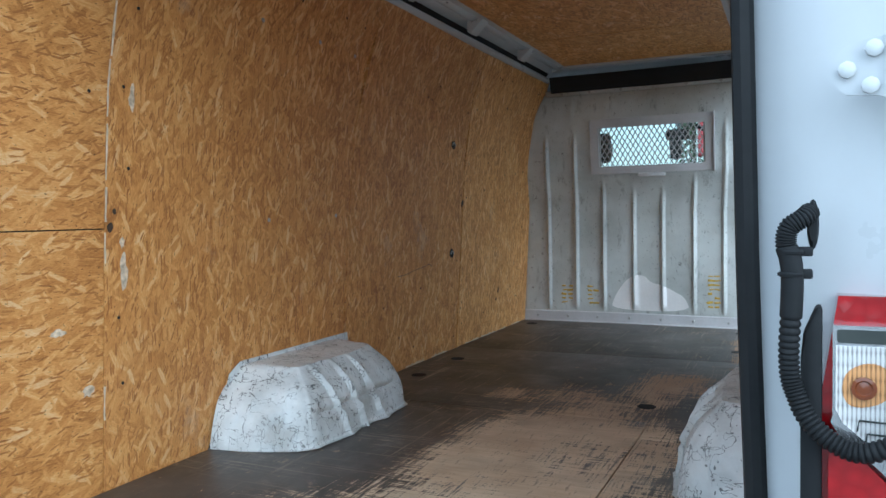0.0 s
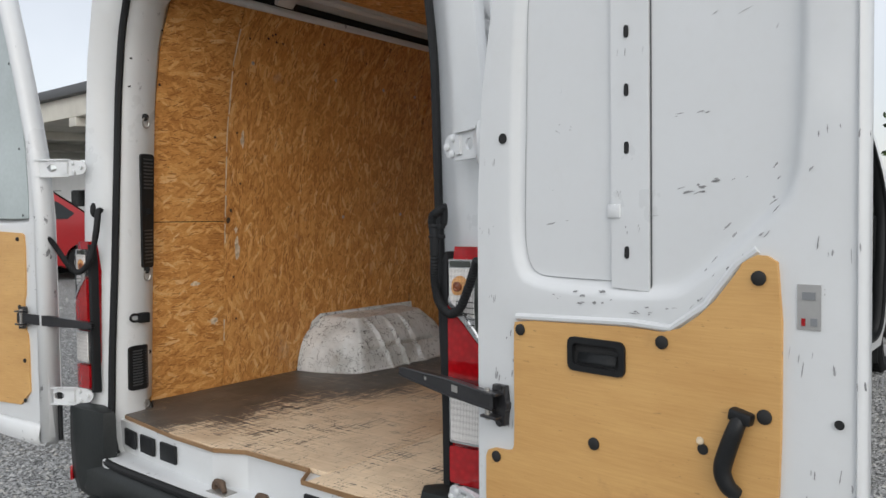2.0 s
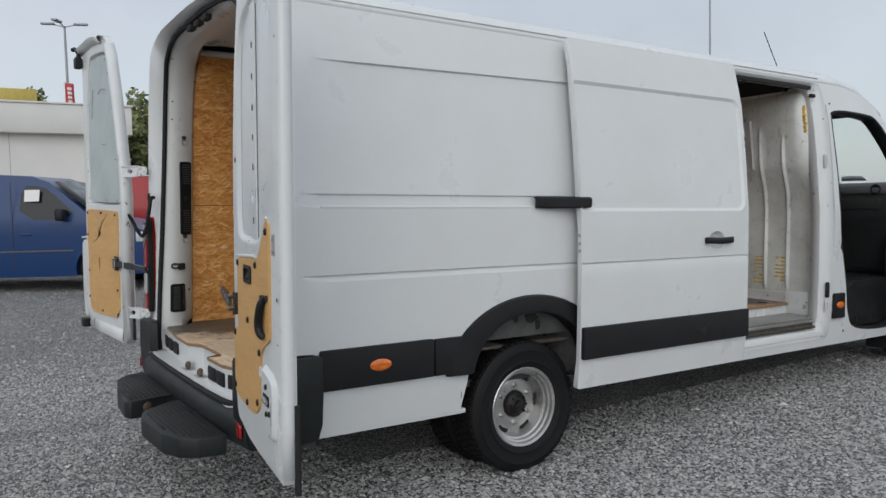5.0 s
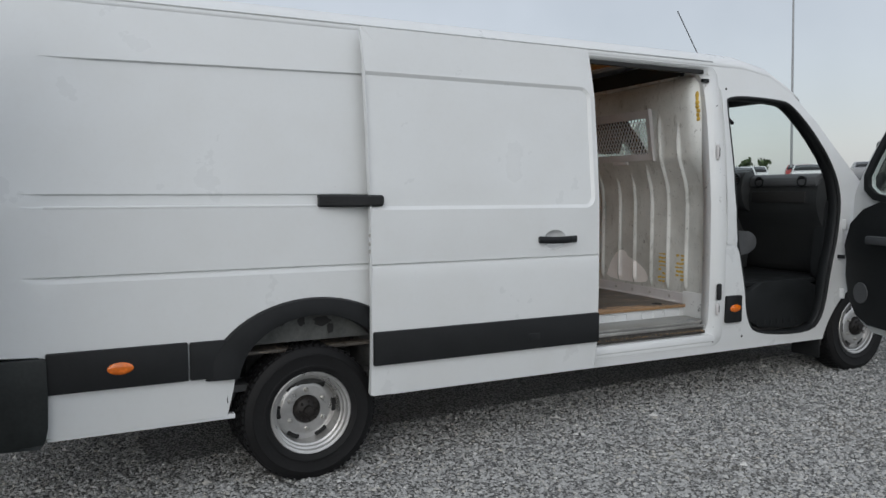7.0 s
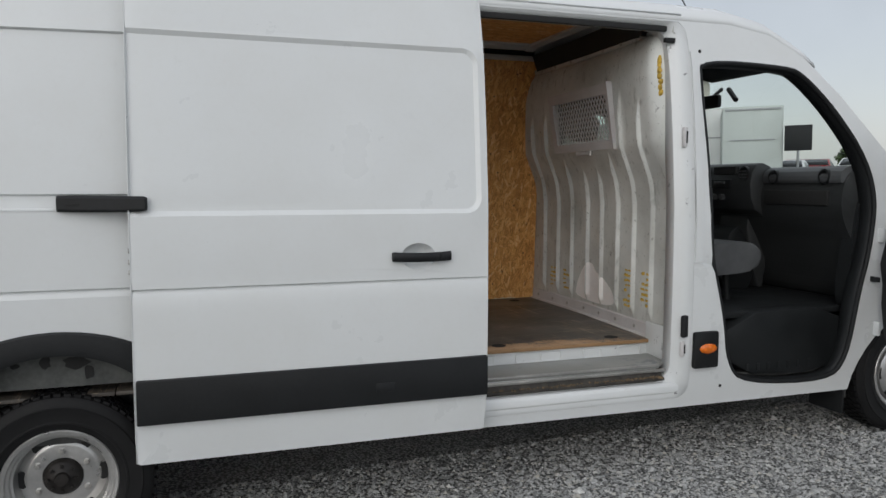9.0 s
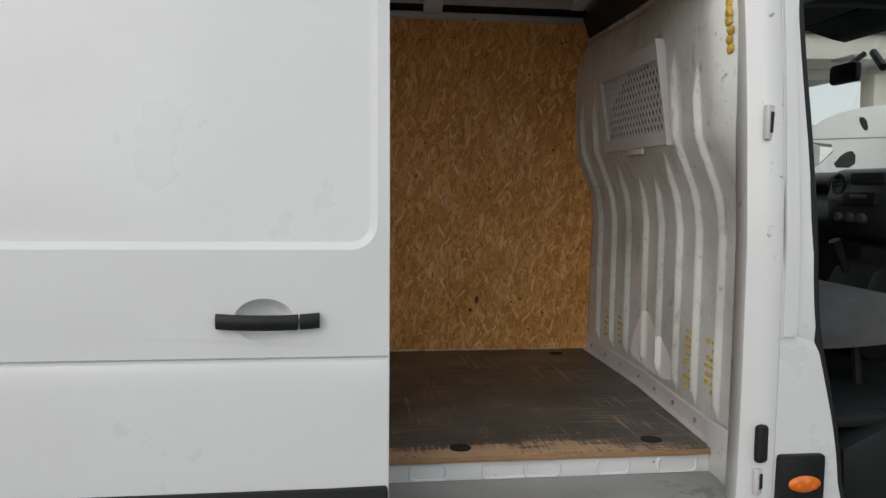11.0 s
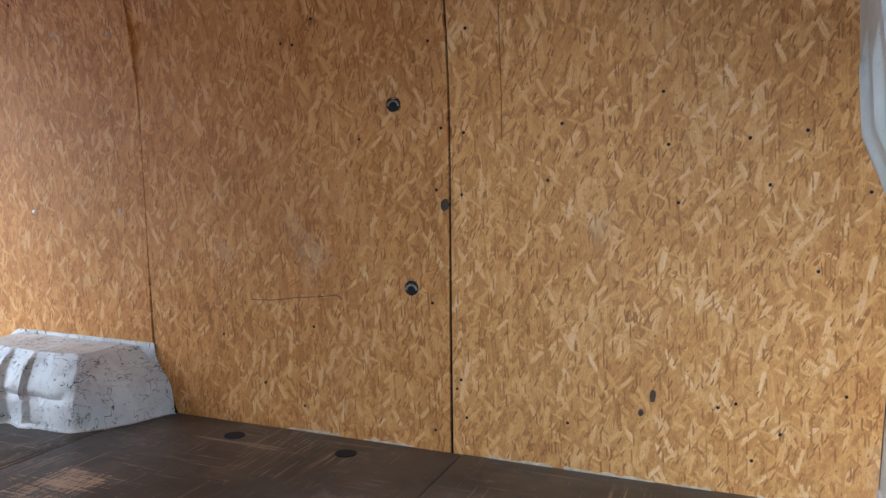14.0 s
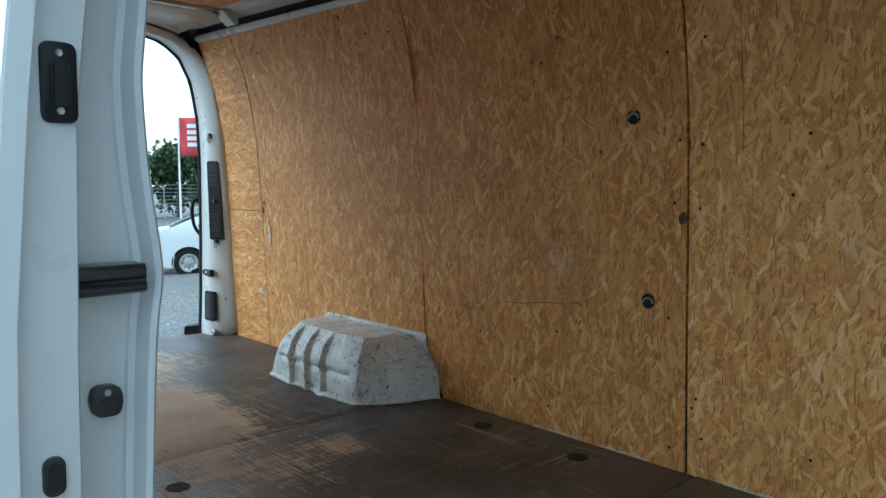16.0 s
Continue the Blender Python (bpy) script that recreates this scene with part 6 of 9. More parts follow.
part("latch_rod", tube(curve_points([DL.at(0.865, 2.55, 0.02), DL.at(0.875, 2.60, 0.03), DL.at(0.92, 2.63, 0.035), DL.at(0.955, 2.625, 0.04)], 10), [0.016, 0.015, 0.014, 0.013, 0.013, 0.012, 0.012, 0.012, 0.012, 0.014, 0.016], 7), BLACK, door_l, "black latch hook")
part("bottom_catch", moved(box(-0.04, 0.04, -0.03, 0.02, -0.035, 0.03, 0.010), DL.place(0.845, 0.635, 0.02)), BLACK, door_l, "black bottom latch")
part("edge_pressing", sheet(rounded([(0.80, 0.70), (0.83, 0.67), (0.90, 0.74), (0.915, 1.16), (0.89, 1.235), (0.815, 1.24)], 2), [], lambda u, v, w: DL.at(u, v, 0.020 - 0.020 * w), 0.08), WHITE_SCUFFED, door_l, "white bulged edge pressing")
part("top_lip", loft([[DL.at(u, v + dv, w) for dv, w in ((-0.055, 0.0), (-0.040, 0.030), (-0.010, 0.042), (0.004, 0.030), (0.006, -0.05))] for u, v in ((0.90, 2.622), (0.75, 2.640), (0.60, 2.654), (0.46, 2.646), (0.37, 2.630))]), WHITE_SCUFFED, door_l, "white overhanging top edge", 50, 0.004)
part("bottom_roll", loft([[DL.at(u, v + dv, w) for dv, w in ((0.085, 0.0), (0.070, 0.014), (0.030, 0.020), (0.004, 0.012), (-0.004, -0.03))] for u, v in ((0.03, 0.580), (0.25, 0.584), (0.50, 0.592), (0.76, 0.604))]), WHITE_SCUFFED, door_l, "white rolled bottom edge", 50, 0.004)
part("hinge_edge_roll", loft([[DL.at(u + du, v, w) for du, w in ((0.055, 0.0), (0.040, 0.012), (0.012, 0.014), (-0.004, 0.0), (-0.006, -0.05))] for v, u in ((0.60, -0.015), (1.5, -0.018), (1.75, 0.010), (1.98, 0.070), (2.22, 0.14), (2.45, 0.215), (2.57, 0.275))]), WHITE_SCUFFED, door_l, "white rolled hinge edge", 50, 0.004)
part("edge_gasket", tube([DL.at(-0.022, v, -0.045) for v in np.linspace(0.60, 0.80, 5)], 0.010, 6), RUBBER, door_l)

# hinges, check straps and cable tubes
def hinge(a, b, z):
    """A pressed hinge arm from the frame at a to the door at b, standing at the height z."""
    a, b = Vector((*a, z)), Vector((*b, z))
    d = b - a
    long = d.length
    d.normalize()
    n = Vector((d.y, -d.x, 0))
    n = n if n.y < 0 else -n

    def at(u, v, w):
        return a + d * (u * long) + n * (0.010 - 0.007 * w + (0.008 if u > 0.93 else 0)) + Vector((0, 0, v))
    plate = [(0.0, 0.0), (0.02, 0.017), (0.10, 0.028), (0.30, 0.031), (0.33, 0.035), (1.0, 0.036), (1.0, -0.036), (0.33, -0.033), (0.28, -0.030), (0.08, -0.026), (0.02, -0.015)]
    o = part("hinge", sheet(plate[::-1], [[(0.68 + 0.10 * math.cos(t), 0.015 * math.sin(t)) for t in np.linspace(0, 2 * math.pi, 17)[:-1]]], at, 0.2), WHITE_SCUFFED, van, "white painted door hinge", 30)
    for e in (-1, 1):
        part("hinge_rim", loft([[tuple(at(u, e * 0.030, w)) for u in (0.34, 0.7, 1.0)] for w in (0.0, -1.2)] + [[tuple(at(u, e * 0.036, -1.2)) for u in (0.34, 0.7, 1.0)], [tuple(at(u, e * 0.036, 0.5)) for u in (0.34, 0.7, 1.0)]], close_v=True), WHITE_SCUFFED, o)
    part("hinge_tab", loft([[tuple(at(u, v, w)) for v in (-0.022, 0.022)] for u, w in ((0.34, 0), (0.36, -1.1), (0.49, -1.1), (0.50, 0))], close_v=True), WHITE_SCUFFED, o)
    part("hinge_pin", tube([b + n * 0.012 + Vector((0, 0, h)) for h in (-0.048, -0.04, 0.04, 0.048)], [0.007, 0.012, 0.012, 0.007], 10), WHITE_SCUFFED, o)
    for u, v in ((0.09, 0.0), (0.25, 0.019), (0.23, -0.019)):
        c = at(u, v, 0)
        part("hinge_bolt", lathe([(0.009, 0.0), (0.009, -0.006), (0.006, -0.008), (0.001, -0.008)], c, "y", 8), WHITE_SCUFFED, o)


for z in (1.70, 0.785):
    hinge((-0.905, -0.185), (-1.085, -0.300), z)
hinge((0.938, -0.205), (1.092, -0.262), 1.650)
hinge((0.938, -0.205), (1.092, -0.262), 0.785)


def strap(a, b, bracket, label):
    """A pressed steel strap, a shallow channel that widens towards the door."""
    a, b = Vector(a), Vector(b)
    d = (b - a).normalized()
    n = Vector((-d.y, d.x, 0)).normalized()

    def at(f, h, e):
        half = lerp(f, [0, 0.06, 0.55, 1.0], [0.009, 0.013, 0.021, 0.019])
        return tuple(a.lerp(b, f) + n * e + Vector((0, 0, h * half)))
    run = (0.0, 0.06, 0.3, 0.55, 0.8, 1.0)
    o = part("check_strap", loft([[at(f, h, e) for f in run] for h, e in ((-1, 0.010), (-1, -0.006), (-0.8, -0.007), (-0.72, -0.003), (0.72, -0.003), (0.8, -0.007), (1, -0.006), (1, 0.010), (0.8, 0.010), (-0.8, 0.010))], close_v=True), STRAP, van, label, 0)
    part("strap_window", loft([[at(f, h, -0.0035) for f in (0.60, 0.66)] for h in (-0.3, 0.45)]), STEEL, o, "", 0, 0.001)
    part("strap_notch", loft([[at(f, h, -0.0035) for f in (0.30, 0.325)] for h in (-0.1, 0.4)]), STEEL, o, "", 0, 0.001)
    plate = [(-0.004, -0.048), (0.020, -0.044), (0.020, -0.012), (0.027, -0.006), (0.027, 0.006), (0.020, 0.012), (0.020, 0.044), (-0.016, 0.044), (-0.018, 0.020), (-0.018, -0.024)]
    part("strap_bracket", moved(prism(plate, "y", -0.004, 0.012, 0.002), bracket), STRAP, o, "black hinge bracket")
    for z in (-0.026, 0.026):
        part("bracket_ear", moved(box(-0.034, 0.014, -0.026, 0.0, z - 0.0035, z + 0.0035, 0.002), bracket), STRAP, o)
        part("bracket_bolt", moved(lathe([(0.007, 0.0), (0.007, -0.005), (0.001, -0.006)], (0.008, -0.004, z * 1.55), "y", 6), bracket), STRAP, o)
    part("strap_pin", moved(tube([(-0.020, -0.016, -0.034), (-0.020, -0.016, 0.036)], 0.006, 8), bracket), STEEL, o, "steel pin")
    return o


strap((0.824, -0.269, 1.095), (1.165, -0.345, 1.075), DR.place(0.065, 1.065, 0.014), "black steel check strap, unhooked")
strap((-0.82, -0.225, 1.078), (-1.175, -0.352, 1.100), DL.place(0.115, 1.100, 0.02), "black steel check strap")
o = part("strap_catch", box(-0.842, -0.812, -0.030, 0.014, 1.066, 1.108, 0.005), BLACK, van, "black strap catch on the pillar")
part("catch_hook", tube(curve_points([(-0.825, -0.025, 1.10), (-0.818, -0.06, 1.104), (-0.816, -0.072, 1.088), (-0.82, -0.055, 1.076), (-0.826, -0.025, 1.078)], 14), 0.0055, 6), BLACK, o, "black hook of the catch")


def cable(points, plain, r=0.0105):
    """A ribbed cable tube with a smooth sleeve between the two shares of its length in plain."""
    c = curve_points(points, 270)
    part("cable_tube", tube(c, [r + (0.0014 if plain[0] < i / 270 < plain[1] else (0.0009 if i % 3 else -0.0011)) for i in range(271)], 10), RUBBER, van, "ribbed black cable tube")


cable([(-0.850, -0.165, 1.530), (-0.822, -0.19, 1.52), (-0.815, -0.205, 1.44), (-0.845, -0.215, 1.34), (-0.92, -0.225, 1.285), (-0.985, -0.24, 1.32), (-1.03, -0.265, 1.39), (-1.05, -0.285, 1.425)], (0.10, 0.32))
cable([(0.914, -0.195, 1.500), (0.908, -0.208, 1.494), (0.893, -0.212, 1.483), (0.8895, -0.212, 1.466), (0.894, -0.212, 1.448), (0.896, -0.212, 1.430), (0.8955, -0.211, 1.398), (0.893, -0.210, 1.352), (0.894, -0.210, 1.318), (0.900, -0.212, 1.296), (0.912, -0.218, 1.271), (0.936, -0.226, 1.250), (0.965, -0.234, 1.243), (1.000, -0.243, 1.262), (1.030, -0.255, 1.305), (1.056, -0.268, 1.345), (1.082, -0.285, 1.380)], (0.20, 0.40))
for x, z, wide in ((-0.850, 1.530, 0.6), (0.917, 1.486, 0.30)):
    part("cable_grommet", moved(lathe([(0.021, 0.0), (0.021, -0.008), (0.014, -0.014), (0.001, -0.014)], (0, 0, 0), "y", 16), pose(x, -0.190, z) @ Matrix.Diagonal((wide, 1, 1.35, 1))), RUBBER, van, "oval black cable grommet")
for z in (1.456, 1.431):
    part("cable_clip", box(0.900, 0.917, -0.214, -0.192, z - 0.005, z + 0.005, 0.002), RUBBER, van, "black cable clip")
    part("cable_band", moved(tube([(0.0112 * math.cos(t), 0.0112 * math.sin(t), 0) for t in np.linspace(0, 2 * math.pi, 17)], 0.003, 6), pose(0.8945, -0.212, z)), RUBBER, van)

# fittings on the far pillar: vents, rings, bolts
_rows = [[p for p in r[36:]] for r in jamb_rows()]


def pillar(f, z, lift=0.0):
    """A point on the far pillar: f 0 beside the seal, 1 at its inner bend, 2 beside the boards."""
    pts = []
    for r in _rows[:3]:
        q = sorted(((p[2], p[0], p[1]) for p in r), key=lambda v: v[0])
        zz = [v[0] for v in q]
        pts.append(Vector((np.interp(z, zz, [v[1] for v in q]), np.interp(z, zz, [v[2] for v in q]), z)))
    k = 0 if f < 1 else 1
    p = pts[k].lerp(pts[k + 1], f - k)
    d = (pts[k + 1] - pts[k]).normalized()
    nrm = Vector((d.y, -d.x, 0))
    return p + nrm * lift


def vent(z0, z1, f0, f1, slats, gap=None):
    def at(u, v, d):
        return pillar(f0 + (f1 - f0) * (u + 0.5), v, 0.012 - 0.012 * d)
    o = part("pillar_vent", sheet([(y / 0.05, z) for y, z in rrect(-0.025, 0.025, z0, z1, 0.012, 4)], [], at, 0.12), BLACK, van, "black slotted pillar vent")
    for k in range(slats):
        z = z0 + 0.016 + (z1 - z0 - 0.032) * (k + 0.5) / slats
        if gap and gap[0] < z < gap[1]:
            continue
        part("vent_slat", loft([[tuple(at(u, z + h, d)) for u in (-0.34, 0.0, 0.34)] for h, d in ((-0.0030, -0.15), (0.0030, -0.40), (0.0035, -0.15), (-0.0026, 0.1))], close_v=True), CAB_GREY, o, "", 0)


vent(1.290, 1.762, 1.0, 1.90, 30, (1.455, 1.61))
vent(0.792, 0.974, 0.45, 1.25, 13)
part("vent_knob", lathe([(0.014, 0.0), (0.014, 0.010), (0.001, 0.012)], pillar(1.45, 1.525, 0.010), "x", 12), BLACK, van, "round vent fastener")
for z, f in ((1.898, 1.35), (1.267, 1.35)):
    c = pillar(f, z, 0.008)
    o = part("pillar_ring", tube([c + Vector((0.004, 0.014 * math.cos(a), 0.022 * math.sin(a) - 0.008)) for a in np.linspace(0, 2 * math.pi, 16)], 0.004, 6), STEEL, van, "steel lashing ring on the pillar")
    part("ring_plate", lathe([(0.015, -0.006), (0.015, 0.004), (0.008, 0.008), (0.001, 0.008)], c + Vector((0, 0, 0.014)), "x", 12), BLACK_OR_SHADE, o)
c = pillar(1.1, 0.723, 0.0)
part("pillar_bolt", lathe([(0.020, 0.0), (0.020, 0.010), (0.012, 0.013), (0.010, 0.006), (0.001, 0.006)], c, "x", 16), STEEL, van, "steel bolt at the foot of the pillar")
for z, f in ((2.14, 0.45), (2.03, 0.45)):
    part("pillar_hole", moved(box(-0.002, 0.002, -0.006, 0.006, -0.007, 0.007), Matrix.Translation(pillar(f, z, 0.001))), BLACK_OR_SHADE, van)
part("pillar_joint", loft([[tuple(pillar(f, 2.010 + h, 0.001)) for f in (0.0, 0.5, 1.0, 1.5, 1.95)] for h in (0, 0.003)]), INK, van, "", 0, 0.001)
part("pillar_spot", lathe([(0.010, -0.002), (0.010, 0.001), (0.001, 0.001)], pillar(1.7, 0.93, 0.001), "x", 12), BLACK_OR_SHADE, van)
part("corner_slot", tube(curve_points([(-0.636, 0.036, 2.484), (-0.668, 0.038, 2.476), (-0.696, 0.038, 2.455), (-0.714, 0.036, 2.425), (-0.720, 0.034, 2.405)], 14), [0.004 + 0.010 * math.sin(math.pi * i / 14) ** 0.6 for i in range(15)], 8), BLACK_OR_SHADE, van, "black rubber plug in the corner")
for x in (-0.14, 0.0, 0.14):
    part("header_catch", box(x - 0.04, x + 0.04, -0.125, -0.09, 2.445, 2.475, 0.004), BLACK_OR_SHADE, van, "black striker in the door header")

# ---- the side: sliding door pushed back, cladding, step, wheels ----
DOOR_OUT = 0.092


def slide_at(y, z, w):
    r = min(abs(y - 1.645), abs(y - 3.145))
    return (side_x(z) + DOOR_OUT - pressed(y, z, 0.5, 3.112) - 0.006 * max(0, 1 - r / 0.012) - 0.030 * w, y, z)


pocket = rrect(0.5, 3.112, 1.433, 2.165, 0.07, 8)
ends = [[p for p in q if p[0] > 2.9] for q in (pocket, inset(pocket, 0.020))]
ends = [[(1.65, q[0][1])] + q + [(1.65, q[-1][1])] for q in ends]
lines = [[(1.65, z), (3.141, z)] for z in SIDE_LINES[:4]] + ends
slide_outline = rrect(1.645, 3.145, 0.435, 2.405, 0.015, 2)
cup = [(2.815 + 0.078 * math.cos(t), 1.247 + 0.058 * math.sin(t)) for t in np.linspace(0, 2 * math.pi, 33)[:-1]]
slide = part("sliding_door", sheet(slide_outline, [cup], slide_at, 0.14, [], lines), WHITE, van, "white sliding door, pushed fully back", 14)
# its front edge, folded inwards
zs = list(np.linspace(0.44, 2.40, 30))


def corner(z):
    """Depth of the edge face: it widens below the lock."""
    return 0.118 + 0.017 * step01(1.78 - z, 0.30)


def rim(z):
    """Depth of the inner flange: shallow above, bulging at the latch."""
    return 0.283 - 0.048 * step01(z - 1.52, 0.34) + 0.010 * math.exp(-((z - 1.55) / 0.10) ** 2) - 0.008 * step01(1.42 - z, 0.25)


def swell(z):
    """The channel narrows round the lower guide."""
    return math.exp(-((z - 1.345) / 0.085) ** 2)


def fold_row(z):
    c, r = corner(z), rim(z)
    return [(side_x(z) + DOOR_OUT - d, y, z) for d, y in ((0.002, 3.144), (0.028, 3.138), (0.045, 3.106), (c - 0.004, 3.101), (c, 3.094), (c + 0.003, 3.05), (c + 0.004, 3.002), (c + 0.010, 2.992 + 0.012 * swell(z)), (c + 0.022 - 0.012 * swell(z), 2.990 + 0.014 * swell(z)), (c + 0.030, 3.006), (c + 0.062, 3.002), (r - 0.040, 2.994), (r - 0.030, 2.984), (r - 0.020, 2.990), (r - 0.014, 3.030), (r - 0.006, 3.038), (r, 3.032), (r + 0.001, 3.010), (r, 2.93))]


fold = [fold_row(z) for z in list(np.linspace(0.44, 1.0, 8)) + list(np.linspace(1.05, 2.05, 41)) + list(np.linspace(2.12, 2.40, 5))]
part("edge_rubber", tube([(side_x(z) + DOOR_OUT - rim(z) - 0.003, 2.985, z) for z in zs], 0.006, 7), RUBBER, slide, "black rubber seal on the folded edge")
part("front_edge", loft(fold), WHITE, slide, "folded white front edge of the door", 24, 0.002)
back = [[(side_x(z) + DOOR_OUT - d, y, z) for d, y in ((0.002, 1.646), (0.022, 1.650), (0.030, 1.662), (0.034, 1.74))] for z in zs]
part("rear_edge", loft(back), WHITE_SCUFFED, slide, "", 30, 0.003)
part("inner_skin", loft([[(side_x(z) + DOOR_OUT - 0.045, y, z) for y in (1.74, 2.3, 2.94)] for z in zs]), WHITE_SCUFFED, slide, "white inner skin", 30, 0.003)
o = part("edge_lock", prism(rrect(side_x(1.81) + DOOR_OUT - 0.112, side_x(1.81) + DOOR_OUT - 0.062, 1.772, 1.886, 0.012, 3), "y", 3.098, 3.112, 0.003), BLACK, slide, "black plastic lock plate on the door edge")
part("lock_slot", prism(rrect(side_x(1.81) + DOOR_OUT - 0.099, side_x(1.81) + DOOR_OUT - 0.076, 1.796, 1.860, 0.006, 2), "y", 3.1125, 3.1140), BLACK_OR_SHADE, o)
for x in (0.0995, 0.0755):
    part("slot_lip", prism(rrect(side_x(1.81) + DOOR_OUT - x - 0.002, side_x(1.81) + DOOR_OUT - x + 0.002, 1.800, 1.856, 0.001, 1), "y", 3.1125, 3.117, 0.001), BLACK, o)
for z in (1.789, 1.870):
    part("lock_screw", lathe([(0.006, 0.0), (0.005, 0.002), (0.001, 0.001)], (side_x(1.81) + DOOR_OUT - 0.087, 3.112, z), "y", 8), STEEL, o)
o = part("edge_slot", prism(rrect(side_x(1.25) + DOOR_OUT - 0.108, side_x(1.25) + DOOR_OUT - 0.076, 1.226, 1.286, 0.014, 4), "y", 3.098, 3.111, 0.002), STRAP, slide, "black rubber buffer on the door edge")
part("slot_hollow", prism(rrect(side_x(1.25) + DOOR_OUT - 0.102, side_x(1.25) + DOOR_OUT - 0.083, 1.234, 1.278, 0.009, 4), "y", 3.1115, 3.1125), BLACK_OR_SHADE, o)
x0, x1 = side_x(1.53) + DOOR_OUT - 0.250, side_x(1.53) + DOOR_OUT - 0.128
o = part("edge_bar", prism([(3.010, 1.508), (3.056, 1.508), (3.064, 1.514), (3.064, 1.522), (3.056, 1.527), (3.056, 1.531), (3.062, 1.535), (3.062, 1.550), (3.056, 1.556), (3.010, 1.556)], "x", x0, x1, 0.002), STRAP, slide, "glossy black guide bar")
o = part("edge_guide", prism(rounded([(0.903, 1.328), (0.910, 1.352), (0.950, 1.354), (0.958, 1.330), (0.950, 1.302), (0.910, 1.300)], 1, 0.2), "y", 2.998, 3.024, 0.004), STRAP, slide, "black edge guide")
part("guide_ridge", box(0.913, 0.947, 3.024, 3.029, 1.327, 1.332, 0.001), STRAP, o)
part("guide_screw", lathe([(0.006, 0.0), (0.005, 0.002), (0.001, 0.001)], (0.931, 3.024, 1.343), "y", 8), STEEL, o)
# outside handle
hz = 1.250
def bowl(f):
    return [(side_x(1.24) + DOOR_OUT - 0.046 * (1 - f ** 2.6), 2.815 + 0.078 * f * math.cos(t), 1.247 + 0.058 * f * math.sin(t)) for t in np.linspace(0, 2 * math.pi, 33)[:-1]]


part("handle_cup", loft([bowl(f) for f in (0.02, 0.3, 0.55, 0.75, 0.88, 0.96, 1.0)], close_u=True), WHITE, slide, "white hollow behind the handle", 60)
hx = side_x(hz) + DOOR_OUT
def grip_row(y):
    """One section of the pull handle, bowed outwards and rounded."""
    f = (y - 2.693) / 0.268
    out = 0.020 + 0.014 * math.sin(math.pi * min(1.0, max(0.0, f))) ** 0.6
    up, low = hz + 0.019 - 0.004 * math.sin(math.pi * f), hz - 0.022 - 0.004 * math.sin(math.pi * f)
    return [(hx + out - 0.020, y, low + 0.006), (hx + out - 0.006, y, low), (hx + out, y, low + 0.007), (hx + out + 0.002, y, (up + low) / 2), (hx + out, y, up - 0.007), (hx + out - 0.006, y, up), (hx + out - 0.020, y, up - 0.006)]


part("door_handle", loft([grip_row(y) for y in (2.694, 2.699, 2.71, 2.74, 2.78, 2.82, 2.86, 2.888, 2.902, 2.905)], close_u=True, caps=True), BLACK, slide, "black plastic pull handle", 50)
part("key_cover", loft([grip_row(y) for y in (2.909, 2.912, 2.93, 2.948, 2.956, 2.960)], close_u=True, caps=True), BLACK, slide, "black lock cover beside the handle", 50)
part("handle_foot", box(hx, hx + 0.016, 2.702, 2.732, hz - 0.016, hz + 0.012, 0.004), BLACK, slide)
part("handle_foot", box(hx, hx + 0.020, 2.915, 2.952, hz - 0.016, hz + 0.012, 0.004), BLACK, slide)
# cladding strip on the door
def clad(y0, y1, out, z0=0.606, z1=0.787):
    x = side_x(0.7) + out
    return prism([(y0, z0), (y1, z0), (y1, z1 - 0.006), (y1 - 0.004, z1), (y0 + 0.004, z1), (y0, z1 - 0.006)], "x", x - 0.01, x + 0.018, 0.005)


part("door_cladding", clad(1.652, 3.141, DOOR_OUT), CLADDING, slide, "dark grey plastic cladding strip")
part("nameplate_bar", box(side_x(0.7) + DOOR_OUT + 0.0175, side_x(0.7) + DOOR_OUT + 0.0195, 2.62, 2.70, 0.66, 0.70, 0.0005), BLACK, slide)
# rail and carriage
part("mid_rail", prism([(0.12, 1.452), (2.88, 1.452), (2.88, 1.463), (0.12, 1.463)], "x", side_x(1.46) - 0.016, side_x(1.46) + 0.002, 0.002), WHITE, van, "white slide rail in the side crease")
def carriage_row(y, out, thick, z0, z1):
    """One section of the carriage cover: a slim block with a rounded outer edge."""
    x = side_x(1.45) + out
    return [(x - thick, y, z0), (x - 0.008, y, z0), (x, y, z0 + 0.010), (x, y, z1 - 0.010), (x - 0.008, y, z1), (x - thick, y, z1)]


o = part("rail_carriage", loft([carriage_row(*v) for v in ((1.382, 0.006, 0.014, 1.458, 1.508), (1.386, 0.026, 0.030, 1.452, 1.514), (1.46, 0.040, 0.045, 1.450, 1.515), (1.56, 0.066, 0.060, 1.450, 1.514), (1.65, 0.094, 0.060, 1.452, 1.513), (1.705, 0.106, 0.020, 1.454, 1.512), (1.715, 0.100, 0.010, 1.460, 1.506))], close_v=False), BLACK, van, "black sliding door carriage cover", 30, 0.004)
part("cover_groove", box(side_x(1.45) + 0.036, side_x(1.45) + 0.0425, 1.42, 1.47, 1.478, 1.484, 0.001), BLACK_OR_SHADE, o)
for z in (1.30, 1.255, 1.215):
    part("edge_stud", lathe([(0.010, 0.0), (0.010, -0.006), (0.001, -0.007)], (side_x(z) + 0.075, 1.644, z), "y", 8), STEEL, slide)

